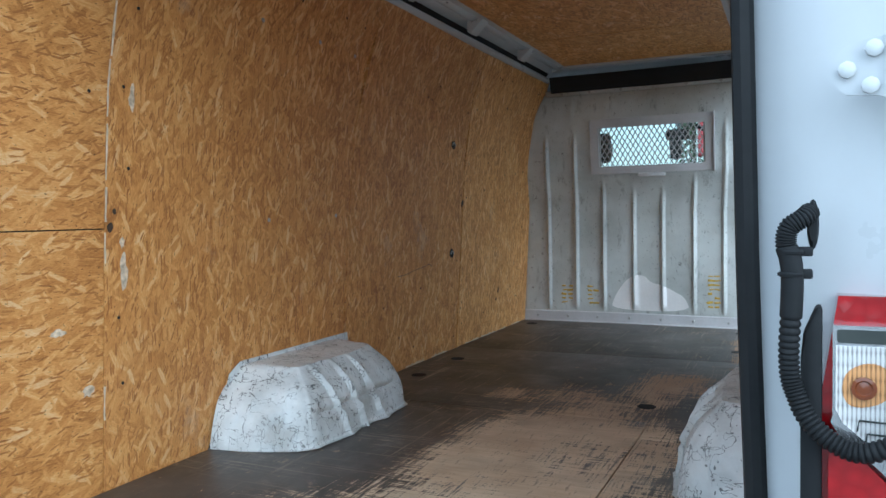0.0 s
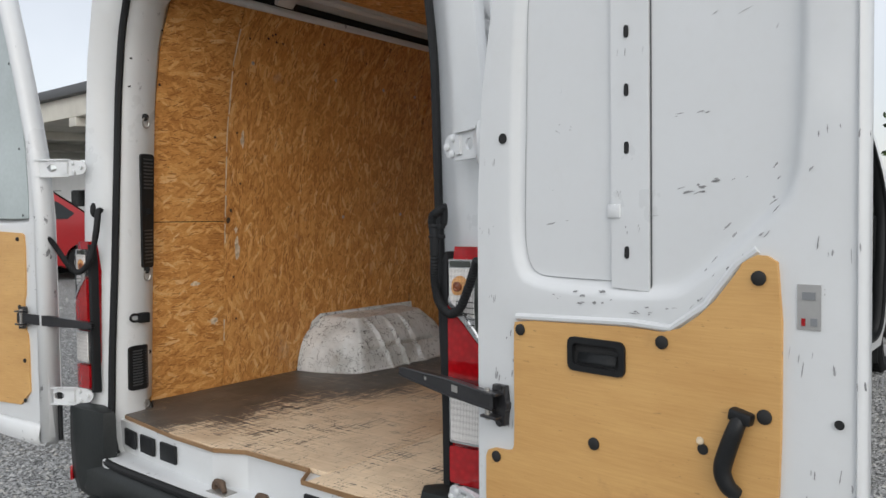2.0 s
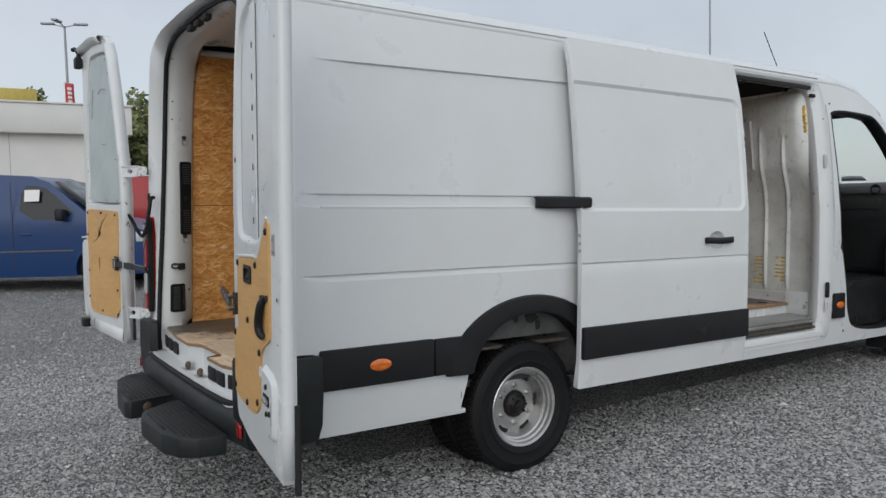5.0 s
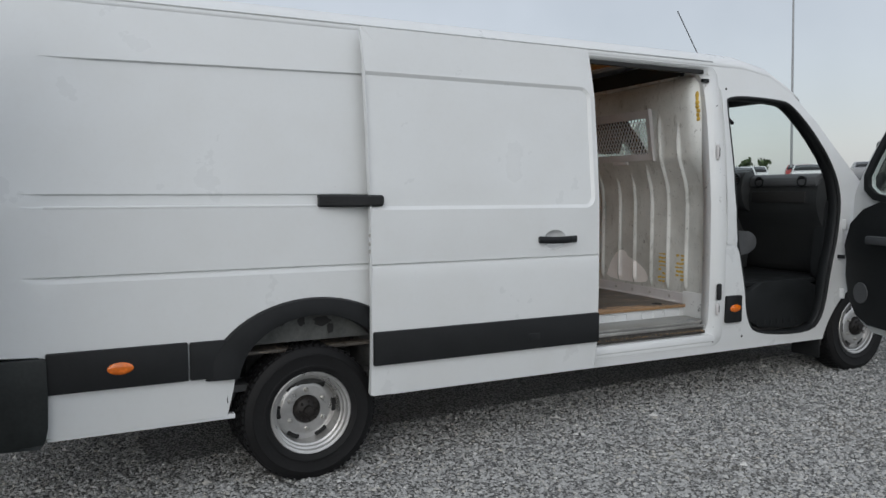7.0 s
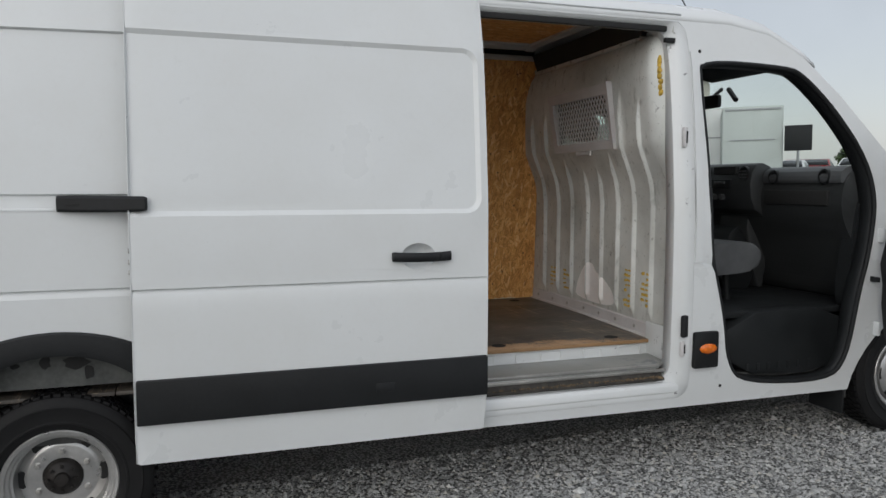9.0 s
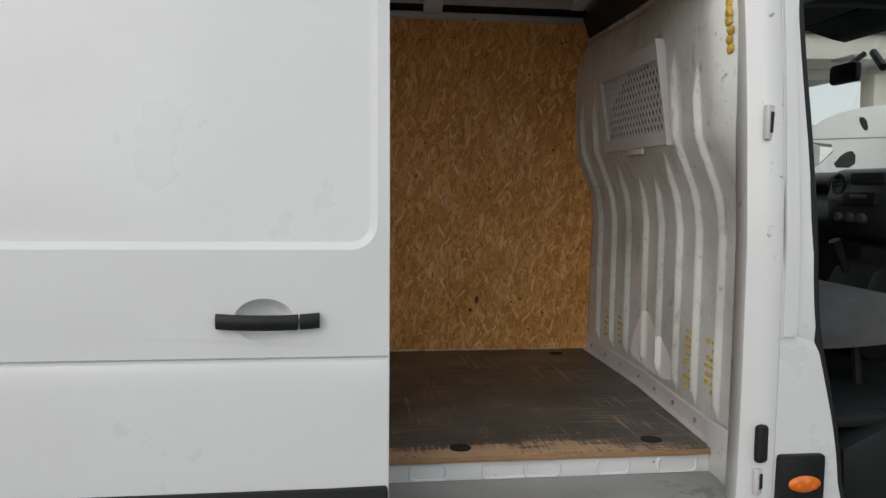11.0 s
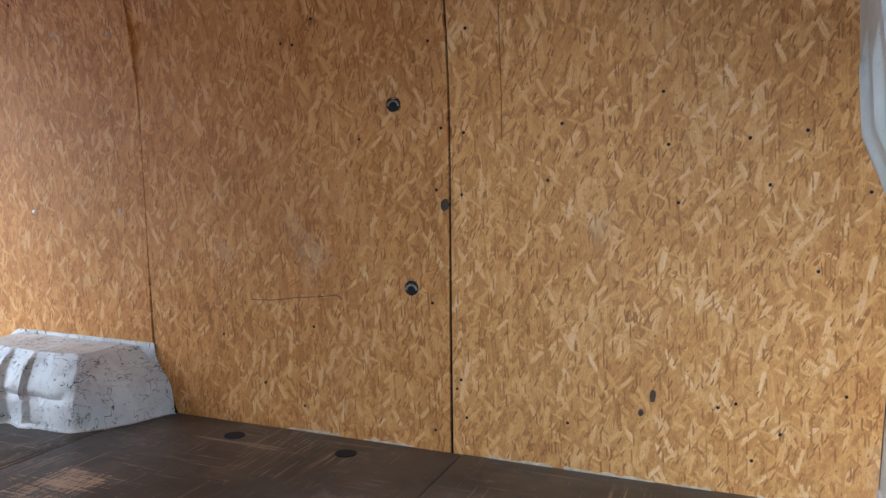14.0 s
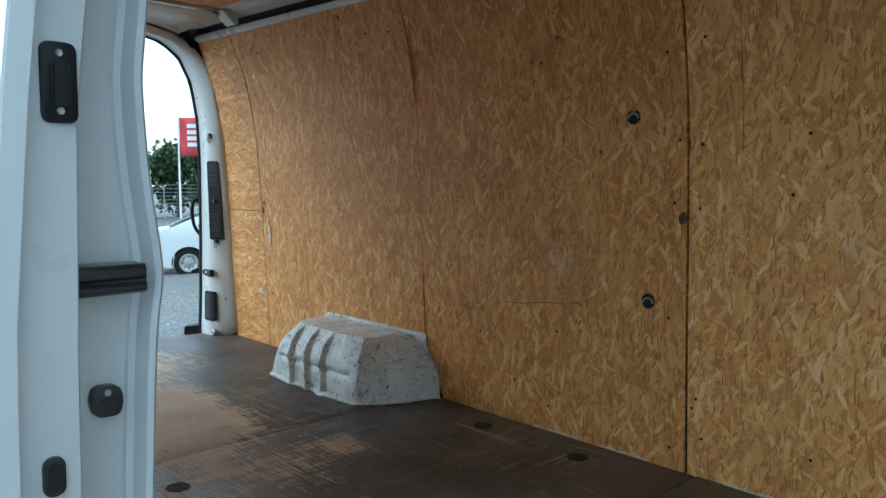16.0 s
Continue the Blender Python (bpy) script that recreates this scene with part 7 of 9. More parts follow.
# cladding of the body and the wheel arch flare
part("body_cladding", clad(0.105, 0.720, 0.002, 0.614, 0.803), CLADDING, van, "dark grey plastic cladding strip")
part("body_cladding", clad(0.728, 0.90, 0.002, 0.614, 0.800), CLADDING, van, "dark grey plastic cladding strip")
part("side_marker", sheet(arc(0.415, 0.709, 0.058, 0.029, 0, 360, 24)[:-1], [], lambda y, z, w: (side_x(0.7) + 0.0225 + 0.008 * max(0, 1 - ((y - 0.415) / 0.058) ** 2 - ((z - 0.709) / 0.029) ** 2) ** 0.5 - 0.004 * w, y, z), 0.008), AMBER, van, "orange side marker lamp")


def flare_row(a):
    c, s = math.cos(radians(a)), math.sin(radians(a))
    out = [(1.36 + 0.560 * c, 0.57 + 0.413 * s), (1.36 + 0.548 * c, 0.57 + 0.406 * s), (1.36 + 0.45 * c, 0.57 + 0.348 * s), (1.36 + 0.400 * c, 0.57 + 0.322 * s), (1.36 + 0.392 * c, 0.57 + 0.317 * s)]
    xs = (0.0, 0.020, 0.034, 0.026, -0.05)
    return [(side_x(max(z, 0.45)) + d, y, max(z, 0.60)) for (y, z), d in zip(out, xs)]


part("wheel_arch_flare", loft([flare_row(a) for a in np.linspace(188, 0, 36)]), CLADDING, van, "dark grey plastic wheel arch flare", 35, 0.004)
def well_row(x, ry, rz):
    return [(x, 1.365 + ry * math.cos(radians(a)), 0.50 + rz * math.sin(radians(a))) for a in np.linspace(184, -4, 24)]


part("wheel_well", loft([well_row(1.02, 0.46, 0.395), well_row(0.96, 0.42, 0.405), well_row(0.80, 0.36, 0.42), well_row(0.735, 0.31, 0.41)]), UNDER, van, "dirty grey wheel well", 40, 0.003)
part("well_wall", prism(arc(1.365, 0.50, 0.31, 0.41, 0, 180, 16), "x", 0.725, 0.735), UNDER, van, "dirty inner wall of the wheel well")
liner = [(y, z) for y, z in arc(1.36, 0.57, 0.44, 0.36, 12, 168, 22) if z > 0.742]
liner = [(liner[0][0], 0.742)] + liner + [(liner[-1][0], 0.742)]
lo = part("arch_liner", sheet(liner, [], lambda y, z, w: (0.965 - 0.05 * step01(0.80 - z, 0.05) * 0.2 - 0.006 * w, y, z), 0.06), LINER_GREY, van, "dirty grey inner wheel arch panel")
rng = random.Random(12)
for y, z, a, b in ((1.20, 0.842, 0.020, 0.012), (1.31, 0.848, 0.022, 0.030), (1.42, 0.842, 0.050, 0.028), (1.47, 0.80, 0.022, 0.030)):
    blot = [(y + a * rng.uniform(0.7, 1.2) * math.cos(t), z + b * rng.uniform(0.7, 1.2) * math.sin(t)) for t in np.linspace(0, 2 * math.pi, 13)[:-1]]
    part("underseal_blot", sheet(blot, [], lambda p, q, w: (0.968 - 0.002 * w, p, q), 0.05), BLACK_OR_SHADE, lo, "black underseal blot")
part("brake_hose", tube(curve_points([(0.80, 1.62, 0.74), (0.84, 1.66, 0.69), (0.82, 1.74, 0.70), (0.80, 1.78, 0.76)], 16), 0.008, 7), RUBBER, van, "black brake hose")
part("sill_strip", prism([(0.10, 0.385), (0.95, 0.385), (0.95, 0.41), (0.10, 0.41)], "x", 0.96, 1.0, 0.004), WHITE, van)
# underbody
part("underbody", box(-0.95, 0.93, 0.05, 6.2, 0.50, 0.535), UNDER, van, "dark underbody")
part("chassis_rail", box(0.42, 0.52, 0.0, 5.9, 0.40, 0.50, 0.01), UNDER, van, "steel chassis rail")
part("chassis_rail", box(-0.52, -0.42, 0.0, 5.9, 0.40, 0.50, 0.01), UNDER, van, "steel chassis rail")
part("rear_axle", tube([(-0.85, 1.33, 0.355), (0.85, 1.33, 0.355)], 0.055, 12), UNDER, van, "rear axle")
part("leaf_spring", tube(curve_points([(0.60, 0.65, 0.47), (0.60, 1.33, 0.40), (0.60, 2.05, 0.47)], 16), 0.026, 6), RUST, van, "rusty leaf spring")


# ---- wheels: steel rims with hand holes ----
def wheel(y, z, x_out, dish, s=1):
    """A road wheel whose outer side wall is at x_out; dish: how deep its disc lies."""
    w = thing("wheel", "", "")
    w.parent = van
    for key in ("label", "category"):
        if key in w:
            del w[key]
    R, rr, wd = 0.357, 0.213, 0.235
    prof = [(rr, -0.035), (rr + 0.010, -0.012), (rr + 0.035, -0.002), (rr + 0.038, 0.002), (rr + 0.044, 0.002), (rr + 0.047, -0.001), (R - 0.055, 0.0), (R - 0.045, 0.003), (R - 0.040, -0.003), (R - 0.018, -0.008), (R - 0.004, -0.020), (R, -0.038), (R, -wd + 0.045), (R - 0.02, -wd + 0.015), (rr + 0.03, -wd), (rr, -wd + 0.03)]
    part("tyre", lathe([(r, s * h) for r, h in prof], (x_out, y, z), "x", 64, True), TYRE, w, "black road tyre", 30)
    block = box(-0.019, 0.019, -0.0125, 0.0125, -0.006, 0.007)
    tread = part("tread_block", block, TYRE, w, "", 0)
    first = True
    for k in range(60):
        for j, off in enumerate((-0.045, -0.088, -0.132, -0.176)):
            a = 2 * math.pi * (k + 0.5 * (j % 2)) / 60
            m = pose(x_out + s * off, y + (R) * math.cos(a), z + R * math.sin(a), math.degrees(a) - 90, 0, 0)
            if first:
                tread.matrix_basis = m
                first = False
            elif k % 2 == 0 or s > 0:
                share(tread, m)
    d = dish
    rim = [(rr + 0.006, -0.030), (rr + 0.010, -0.016), (rr + 0.004, -0.010), (rr - 0.010, -0.014), (rr - 0.014, -0.032), (rr - 0.024, -0.036), (rr - 0.027, -0.056), (rr - 0.036, -0.060), (rr - 0.038, -0.075), (rr - 0.037, -d + 0.03), (rr - 0.046, -d), (rr - 0.074, -d + 0.018), (rr - 0.085, -d + 0.020), (rr - 0.115, -d + 0.020), (0.078, -d + 0.020), (0.074, -d + 0.010), (0.074, -d - 0.03)]
    r_ob = part("rim", lathe([(r, s * h) for r, h in rim], (x_out, y, z), "x", 48, caps=False), RIM, w, "silver steel rim with hand holes", 30)
    slot = sheet(rrect(-0.036, 0.036, -0.017, 0.017, 0.015, 4), [], lambda u, v, q: (-0.002 * q, u, v), 0.03)
    so = part("hand_hole", slot, BLACK_OR_SHADE, r_ob, "dark hand hole", 0)
    for k in range(6):
        a = math.pi * k / 3 + 0.02
        rad = rr - 0.059
        m = Matrix.Translation((x_out + s * (-d + 0.012), y + rad * math.cos(a), z + rad * math.sin(a))) @ Matrix.Rotation(a + math.pi / 2, 4, "X") @ Matrix.Rotation(radians(14 * s), 4, "Y")
        if k == 0:
            so.matrix_basis = m
        else:
            share(so, m)
    nut = part("wheel_nut", lathe([(0.015, 0.0), (0.015, 0.006 * s), (0.011, 0.008 * s), (0.010, 0.022 * s), (0.001, 0.023 * s)], (0, 0, 0), "x", 6), STEEL, r_ob, "dirty wheel nut", 20)
    for k in range(6):
        a = math.pi * k / 3 + math.pi / 2
        m = pose(x_out - s * (d - 0.020), y + 0.106 * math.cos(a), z + 0.106 * math.sin(a))
        if k == 0:
            nut.matrix_basis = m
        else:
            share(nut, m)
    part("hub", lathe([(0.074, s * (-d - 0.02)), (0.074, s * (-d + 0.030)), (0.064, s * (-d + 0.046)), (0.030, s * (-d + 0.058)), (0.026, s * (-d + 0.072)), (0.001, s * (-d + 0.074))], (x_out, y, z), "x", 24), HUB, w, "greasy dark hub")
    hb = part("hub_bolt", lathe([(0.007, 0), (0.007, s * 0.010), (0.001, s * 0.011)], (0, 0, 0), "x", 6), HUB, w)
    for k in range(8):
        a = math.pi * k / 4
        m = pose(x_out + s * (-d + 0.054), y + 0.053 * math.cos(a), z + 0.053 * math.sin(a))
        if k == 0:
            hb.matrix_basis = m
        else:
            share(hb, m)
    return w


wheel(1.350, 0.357, 1.010, 0.125)
wheel(1.350, 0.338, 0.755, 0.06)
wheel(1.335, 0.357, -1.010, 0.125, -1)
wheel(1.335, 0.338, -0.755, 0.06, -1)
wheel(5.87, 0.456, 0.985, 0.05)
wheel(5.87, 0.456, -0.985, 0.05, -1)
part("front_flap", box(0.74, 0.985, 5.40, 5.414, 0.25, 0.50, 0.003), RUBBER, van, "dirty mud flap")
part("front_well", loft([[(x, 5.87 + 0.45 * math.cos(radians(a)), 0.42 + 0.45 * math.sin(radians(a))) for x in (0.98, 0.6)] for a in np.linspace(190, -10, 18)]), UNDER, van, "", 40, 0.004)

# ---- side doorway: jamb, step, sill, track ----
def finer(poly, k=14):
    """The same polygon with each of its sides cut into k."""
    return [(a[0] + (b[0] - a[0]) * i / k, a[1] + (b[1] - a[1]) * i / k) for a, b in zip(poly, poly[1:] + poly[:1]) for i in range(k if math.dist(a, b) > 0.3 else 1)]


def finer_line(pts, k):
    """The same line with each of its pieces cut into k."""
    return [(a[0] + (b[0] - a[0]) * i / k, a[1] + (b[1] - a[1]) * i / k) for a, b in zip(pts, pts[1:]) for i in range(k)] + [pts[-1]]


outer = rrect(2.92, 4.318, 0.455, 2.395, 0.07)
inner_o = rrect(2.95, 4.238, 0.535, 2.365, 0.09)
outer, inner_o = [finer(p) for p in (outer, inner_o)]
mid_o = [((a[0] * 0.35 + b[0] * 0.65), (a[1] * 0.35 + b[1] * 0.65)) for a, b in zip(outer, inner_o)]
part("side_jamb", loft([[(side_x(z) - 0.002, y, z) for y, z in outer], [(side_x(z) - 0.045, y, z) for y, z in mid_o], [(side_x(z) - 0.062, y, z) for y, z in inner_o], [(side_x(z) - 0.13, y, z) for y, z in inner_o]], close_u=True), WHITE_SCUFFED, van, "white painted door jamb", 30, 0.003)
for z, h in ((1.803, 0.052), (0.712, 0.040)):
    o = part("striker", moved(box(-0.008, 0.012, -0.020, 0.020, -h, h, 0.006), pose(side_x(z) - 0.026, 4.284, z, 0, 0, 28)), GRILLE, van, "grey steel door striker")
    part("striker_slot", moved(box(0.011, 0.0135, -0.010, 0.010, -h * 0.6, h * 0.6, 0.001), pose(side_x(z) - 0.026, 4.284, z, 0, 0, 28)), BLACK_OR_SHADE, o)
zig = [(2.20, 4.280), (2.02, 4.262), (1.92, 4.284), (1.70, 4.284), (1.62, 4.262), (1.46, 4.262), (1.38, 4.282), (1.24, 4.282), (1.16, 4.262), (1.02, 4.262), (0.94, 4.280), (0.62, 4.278)]
part("jamb_pressing", loft([[(side_x(z) - 0.030 - 0.9 * (4.30 - y) + dx, y + dy, z) for dx, dy in ((-0.012, 0.012), (0.002, 0.007), (0.006, 0.0), (-0.003, -0.008), (-0.016, -0.012))] for z, y in finer_line(zig, 5)]), WHITE_SCUFFED, van, "bent ridge pressed into the jamb", 50, 0.002)
part("jamb_buffer", moved(box(-0.010, 0.018, -0.024, 0.024, -0.058, 0.058, 0.010, 3), pose(side_x(0.83) - 0.022, 4.284, 0.832, 0, 0, 28)), RUBBER, van, "black rubber door buffer")
part("door_bumper_stop", moved(box(-0.012, 0.012, -0.03, 0.03, -0.012, 0.012, 0.004), pose(0.90, 4.235, 2.30)), RUBBER, van)
part("side_step", prism([(0.690, 2.90), (0.93, 2.90), (0.945, 4.18), (0.90, 4.26), (0.690, 4.30)], "z", 0.60, 0.622, 0.006), STEP_METAL, van, "worn grey metal side step")
part("step_end", box(0.675, 0.93, 4.285, 4.30, 0.60, 0.80, 0.002), WHITE_SCUFFED, van, "scraped white end of the step well")
part("header_rail", box(0.875, 0.900, 2.98, 4.22, 2.345, 2.372, 0.003), BLACK_OR_SHADE, van, "black upper door rail")
part("step_riser", box(0.672, 0.690, 2.90, 4.30, 0.60, 0.689, 0.002), WHITE_SCUFFED, van, "scraped white step riser")
for y, half in ((3.30, 0.06), (3.56, 0.075), (3.69, 0.06), (3.94, 0.055), (4.17, 0.07)):
    ring = rrect(y - half, y + half, 0.624, 0.674, 0.016, 4)
    part("riser_pressing", tube([(0.691, a, b) for a, b in ring + ring[:1]], 0.0055, 6), WHITE_SCUFFED, van, "pressed loop in the riser")
part("step_lip", tube([(0.932, 2.92, 0.618), (0.946, 4.16, 0.618), (0.925, 4.225, 0.618), (0.89, 4.26, 0.618)], 0.006, 6), STEEL, van, "bare steel edge of the step")
part("step_skirt", prism([(2.92, 0.572), (4.20, 0.572), (4.18, 0.600), (2.92, 0.600)], "x", 0.924, 0.932, 0.001), WHITE_SCUFFED, van, "scraped white lip below the step")
part("door_track", prism([(0.935, 0.585), (0.955, 0.600), (0.960, 0.560), (0.985, 0.560), (0.985, 0.545), (0.935, 0.545)], "y", 2.90, 4.20, 0.002), TRACK, van, "dirty black door track with grit in it")
grit = random.Random(9)
bm = bmesh.new()
for k in range(170):
    y, x, r = grit.uniform(2.95, 4.19) if k % 2 else 4.19 - abs(grit.gauss(0, 0.16)), grit.uniform(0.958, 0.984), grit.uniform(0.002, 0.006)
    join(bm, moved(box(-r, r, -r * 1.3, r * 1.3, -r * 0.5, r * 0.5), pose(x, y, 0.561, grit.uniform(0, 60), grit.uniform(0, 60), grit.uniform(0, 180))))
tagged(part("track_grit", bm, DIRT, van, "grit and leaf crumbs in the track", 0), kind="stuff")
part("track_rail", box(0.952, 0.962, 2.92, 4.22, 0.585, 0.603, 0.002), STEEL, van, "worn steel track edge")
part("outer_sill", prism([(0.93, 0.545), (0.988, 0.530), (1.000, 0.515), (1.006, 0.485), (0.998, 0.478), (1.010, 0.440), (1.0, 0.402), (0.95, 0.402), (0.93, 0.50)], "y", 2.05, 4.42, 0.004), WHITE_SCUFFED, van, "dirty white outer sill")
# post behind the cab door
part("post_cladding", prism(rrect(4.325, 4.475, 0.612, 0.803, 0.010, 2), "x", side_x(0.68) - 0.004, side_x(0.68) + 0.022, 0.005), CLADDING, van, "dark grey cladding on the post")
part("side_marker", sheet(arc(4.408, 0.714, 0.052, 0.026, 0, 360, 24)[:-1], [], lambda y, z, w: (side_x(0.7) + 0.0245 + 0.008 * max(0, 1 - ((y - 4.408) / 0.052) ** 2 - ((z - 0.714) / 0.026) ** 2) ** 0.5 - 0.004 * w, y, z), 0.008), AMBER, van, "orange side marker lamp")
for y, z in ((4.385, 2.245), (4.52, 0.50)):
    part("post_hole", lathe([(0.009, 0.0), (0.009, 0.002), (0.001, 0.002)], (side_x(z), y, z), "x", 10), BLACK_OR_SHADE, van)
part("filler_post", sheet([(4.322, 1.165), (4.362, 1.165), (4.368, 1.20), (4.352, 2.20), (4.322, 2.24)], [], lambda y, z, w: (side_x(z) + 0.009 - 0.012 * w, y, z), 0.08), WHITE, van, "raised white strip of the post")

# ---- the cab, seen through its open door ----
cab_hole = dense(cab_hole, 0.06)
part("cab_door_seal", tube([(side_x(z) - 0.012, y, z) for y, z in cab_hole + cab_hole[:1]], 0.014, 8), RUBBER, van, "black rubber cab door seal")
part("cab_jamb", loft([[(side_x(z) - d, y, z) for y, z in q] for d, q in ((0.006, cab_hole), (0.05, inset(cab_hole, 0.012)), (0.10, inset(cab_hole, 0.014)))], close_u=True), CAB, van, "dark cab door frame trim", 40, 0.003)
part("cab_floor", box(-0.95, 0.90, 4.46, 5.80, 0.83, 0.865, 0.006), CAB, van, "black cab floor mat")
part("cab_step", prism(rounded([(4.62, 0.53), (5.30, 0.50), (5.36, 0.62), (5.40, 0.88), (4.60, 0.86)], 1), "x", 0.80, 0.955, 0.01), CAB, van, "dark plastic cab step")
for k in range(7):
    part("step_ridge", box(0.955, 0.962, 4.74 + 0.07 * k, 4.76 + 0.07 * k, 0.545, 0.585, 0.003), CAB, van)
part("kick_panel", prism(rounded([(5.42, 0.86), (5.52, 0.86), (5.60, 1.30), (5.58, 1.50), (5.50, 1.50), (5.46, 1.2)], 2), "x", 0.86, 0.95, 0.01), CAB, van)
dash = rounded([(5.80, 1.56), (5.70, 1.62), (5.52, 1.655), (5.43, 1.63), (5.38, 1.50), (5.40, 1.36), (5.52, 1.18), (5.66, 0.86), (5.80, 0.86)], 2)
db = part("dashboard", prism(dash, "x", -0.93, 0.93, 0.008), DASH, van, "dark grey dashboard")
part("centre_console", prism(rounded([(5.29, 1.52), (5.32, 1.69), (5.42, 1.71), (5.55, 1.6), (5.55, 1.36), (5.36, 1.36)], 1), "x", -0.24, 0.29, 0.012), DASH, van, "dark centre console")
part("console_foot", prism(rounded([(5.38, 1.40), (5.55, 1.40), (5.58, 0.87), (5.50, 0.87)], 1), "x", -0.14, 0.14, 0.012), DASH, van)
for x in (0.395, 0.80):
    o = part("air_vent", lathe([(0.045, 0.02), (0.045, -0.008), (0.036, -0.012), (0.032, 0.0), (0.001, 0.002)], (x, 5.388, 1.610), "y", 20), BLACK, van, "round air vent")
    part("vent_blade", box(x - 0.030, x + 0.030, 5.377, 5.385, 1.606, 1.614), CAB_GREY, o)
part("radio", prism(rrect(-0.11, 0.11, 1.535, 1.597, 0.006, 2), "y", 5.288, 5.36, 0.003), BLACK, van, "car radio with a lit display")
part("radio_display", box(-0.05, 0.06, 5.283, 5.289, 1.568, 1.584, 0.001), CAB_GREY, van)
part("display_pod", prism(rrect(-0.075, 0.145, 1.630, 1.682, 0.008, 2), "y", 5.300, 5.40, 0.003), BLACK_OR_SHADE, van, "dark display pocket")
for x in (-0.165, 0.214):
    o = part("air_vent", lathe([(0.052, 0.02), (0.052, -0.008), (0.042, -0.012), (0.038, 0.0), (0.001, 0.002)], (x, 5.312, 1.630), "y", 24), BLACK, van, "round air vent")
    for k in (-1, 0, 1):
        part("vent_blade", box(x - 0.036, x + 0.036, 5.301, 5.309, 1.627 + 0.02 * k, 1.633 + 0.02 * k), CAB_GREY, o)
for x in (-0.14, -0.06, 0.02):
    part("heater_knob", lathe([(0.021, 0.01), (0.021, -0.018), (0.017, -0.022), (0.001, -0.021)], (x, 5.305, 1.480), "y", 18), CAB_GREY, van, "round heater knob")
part("dash_shelf", prism(rounded([(5.48, 1.678), (5.40, 1.655), (5.378, 1.60), (5.40, 1.56), (5.50, 1.64), (5.74, 1.625), (5.74, 1.645)], 1), "x", 0.30, 0.92, 0.004), CAB_GREY, van, "grey dashboard top shelf")
# shelf opening drawn as a black block, its shade put into the colour
part("glovebox_slot", box(0.33, 0.84, 5.370, 5.40, 1.44, 1.53, 0.01), BLACK_OR_SHADE, van, "black block for the shade in the open dashboard shelf")
part("instrument_hood", prism(rounded([(5.30, 1.63), (5.38, 1.700), (5.60, 1.68), (5.68, 1.61), (5.38, 1.60)], 2), "x", -0.70, -0.28, 0.012), DASH, van)
# steering wheel on the far side
sw = thing("steering_wheel", "", "")
sw.parent = van
for key in ("label", "category"):
    if key in sw:
        del sw[key]
sm = pose(-0.46, 5.12, 1.53, -62, 0, 0)
part("wheel_rim", moved(tube([(0.19 * math.cos(a), 0.19 * math.sin(a), 0) for a in np.linspace(0, 2 * math.pi, 41)], 0.016, 8), sm), BLACK, sw, "black steering wheel rim")
part("wheel_boss", moved(lathe([(0.08, -0.05), (0.085, 0.0), (0.06, 0.02), (0.001, 0.025)], (0, 0, 0), "z", 20), sm), BLACK, sw)
for a in (0, 140, 220):
    part("spoke", moved(box(0.06, 0.185, -0.022, 0.022, -0.012, 0.010, 0.006), sm @ pose(0, 0, 0, 0, 0, a - 90)), BLACK, sw)
part("steering_column", tube([sm @ Vector((0, 0, -0.03)), Vector((-0.46, 5.45, 1.36))], 0.05, 10), CAB, van)
part("key_ring", tube([(-0.341 + 0.018 * math.cos(a), 5.28, 1.49 + 0.018 * math.sin(a)) for a in np.linspace(0, 2 * math.pi, 14)], 0.003, 5), STEEL, van, "key ring hanging at the ignition")
part("key_tag", box(-0.356, -0.326, 5.277, 5.283, 1.41, 1.47, 0.004), PAPER, van, "white key tag")
part("gear_console", prism(rounded([(5.20, 0.86), (5.26, 1.22), (5.40, 1.32), (5.55, 0.86)], 1), "x", -0.16, 0.12, 0.02), CAB, van)
part("gear_lever", tube([(-0.03, 5.27, 1.24), (-0.02, 5.20, 1.38)], [0.018, 0.026], 10), BLACK, van, "black gear lever")


def seat(x0, x1, double):
    s = thing("cab_seat", "", "")
    s.parent = van
    for key in ("label", "category"):
        if key in s:
            del s[key]
    c = prism(rounded([(4.58, 1.02), (5.06, 1.04), (5.135, 1.09), (5.135, 1.18), (5.03, 1.235), (4.66, 1.195), (4.56, 1.18)], 2), "x", x0, x1, 0.022)
    part("seat_cushion", c, CLOTH, s, "dark grey cloth seat cushion")
    for k in range(2 if double else 1):
        w = (x1 - x0) / (2 if double else 1)
        a = x0 + w * k + 0.02
        part("backrest", prism(rounded([(4.56, 1.13), (4.70, 1.16), (4.60, 1.50), (4.52, 1.82), (4.43, 1.84), (4.46, 1.4)], 2), "x", a, a + w - 0.04, 0.03), CLOTH, s, "dark grey cloth backrest")
        part("headrest", prism(rounded([(4.50, 1.86), (4.56, 1.88), (4.53, 2.06), (4.45, 2.08), (4.43, 1.9)], 2), "x", a + 0.10, a + w - 0.14, 0.03), CLOTH, s, "cloth headrest")
    part("seat_base", prism(rounded([(4.62, 0.86), (4.98, 0.86), (5.00, 1.02), (4.60, 1.02)], 1), "x", x0 + 0.06, x1 - (0.30 if double else 0.06), 0.01), CAB, s)
    if double:
        part("seat_leg", tube([(x1 - 0.12, 4.98, 0.86), (x1 - 0.12, 4.96, 1.03)], 0.020, 8), CAB, s)


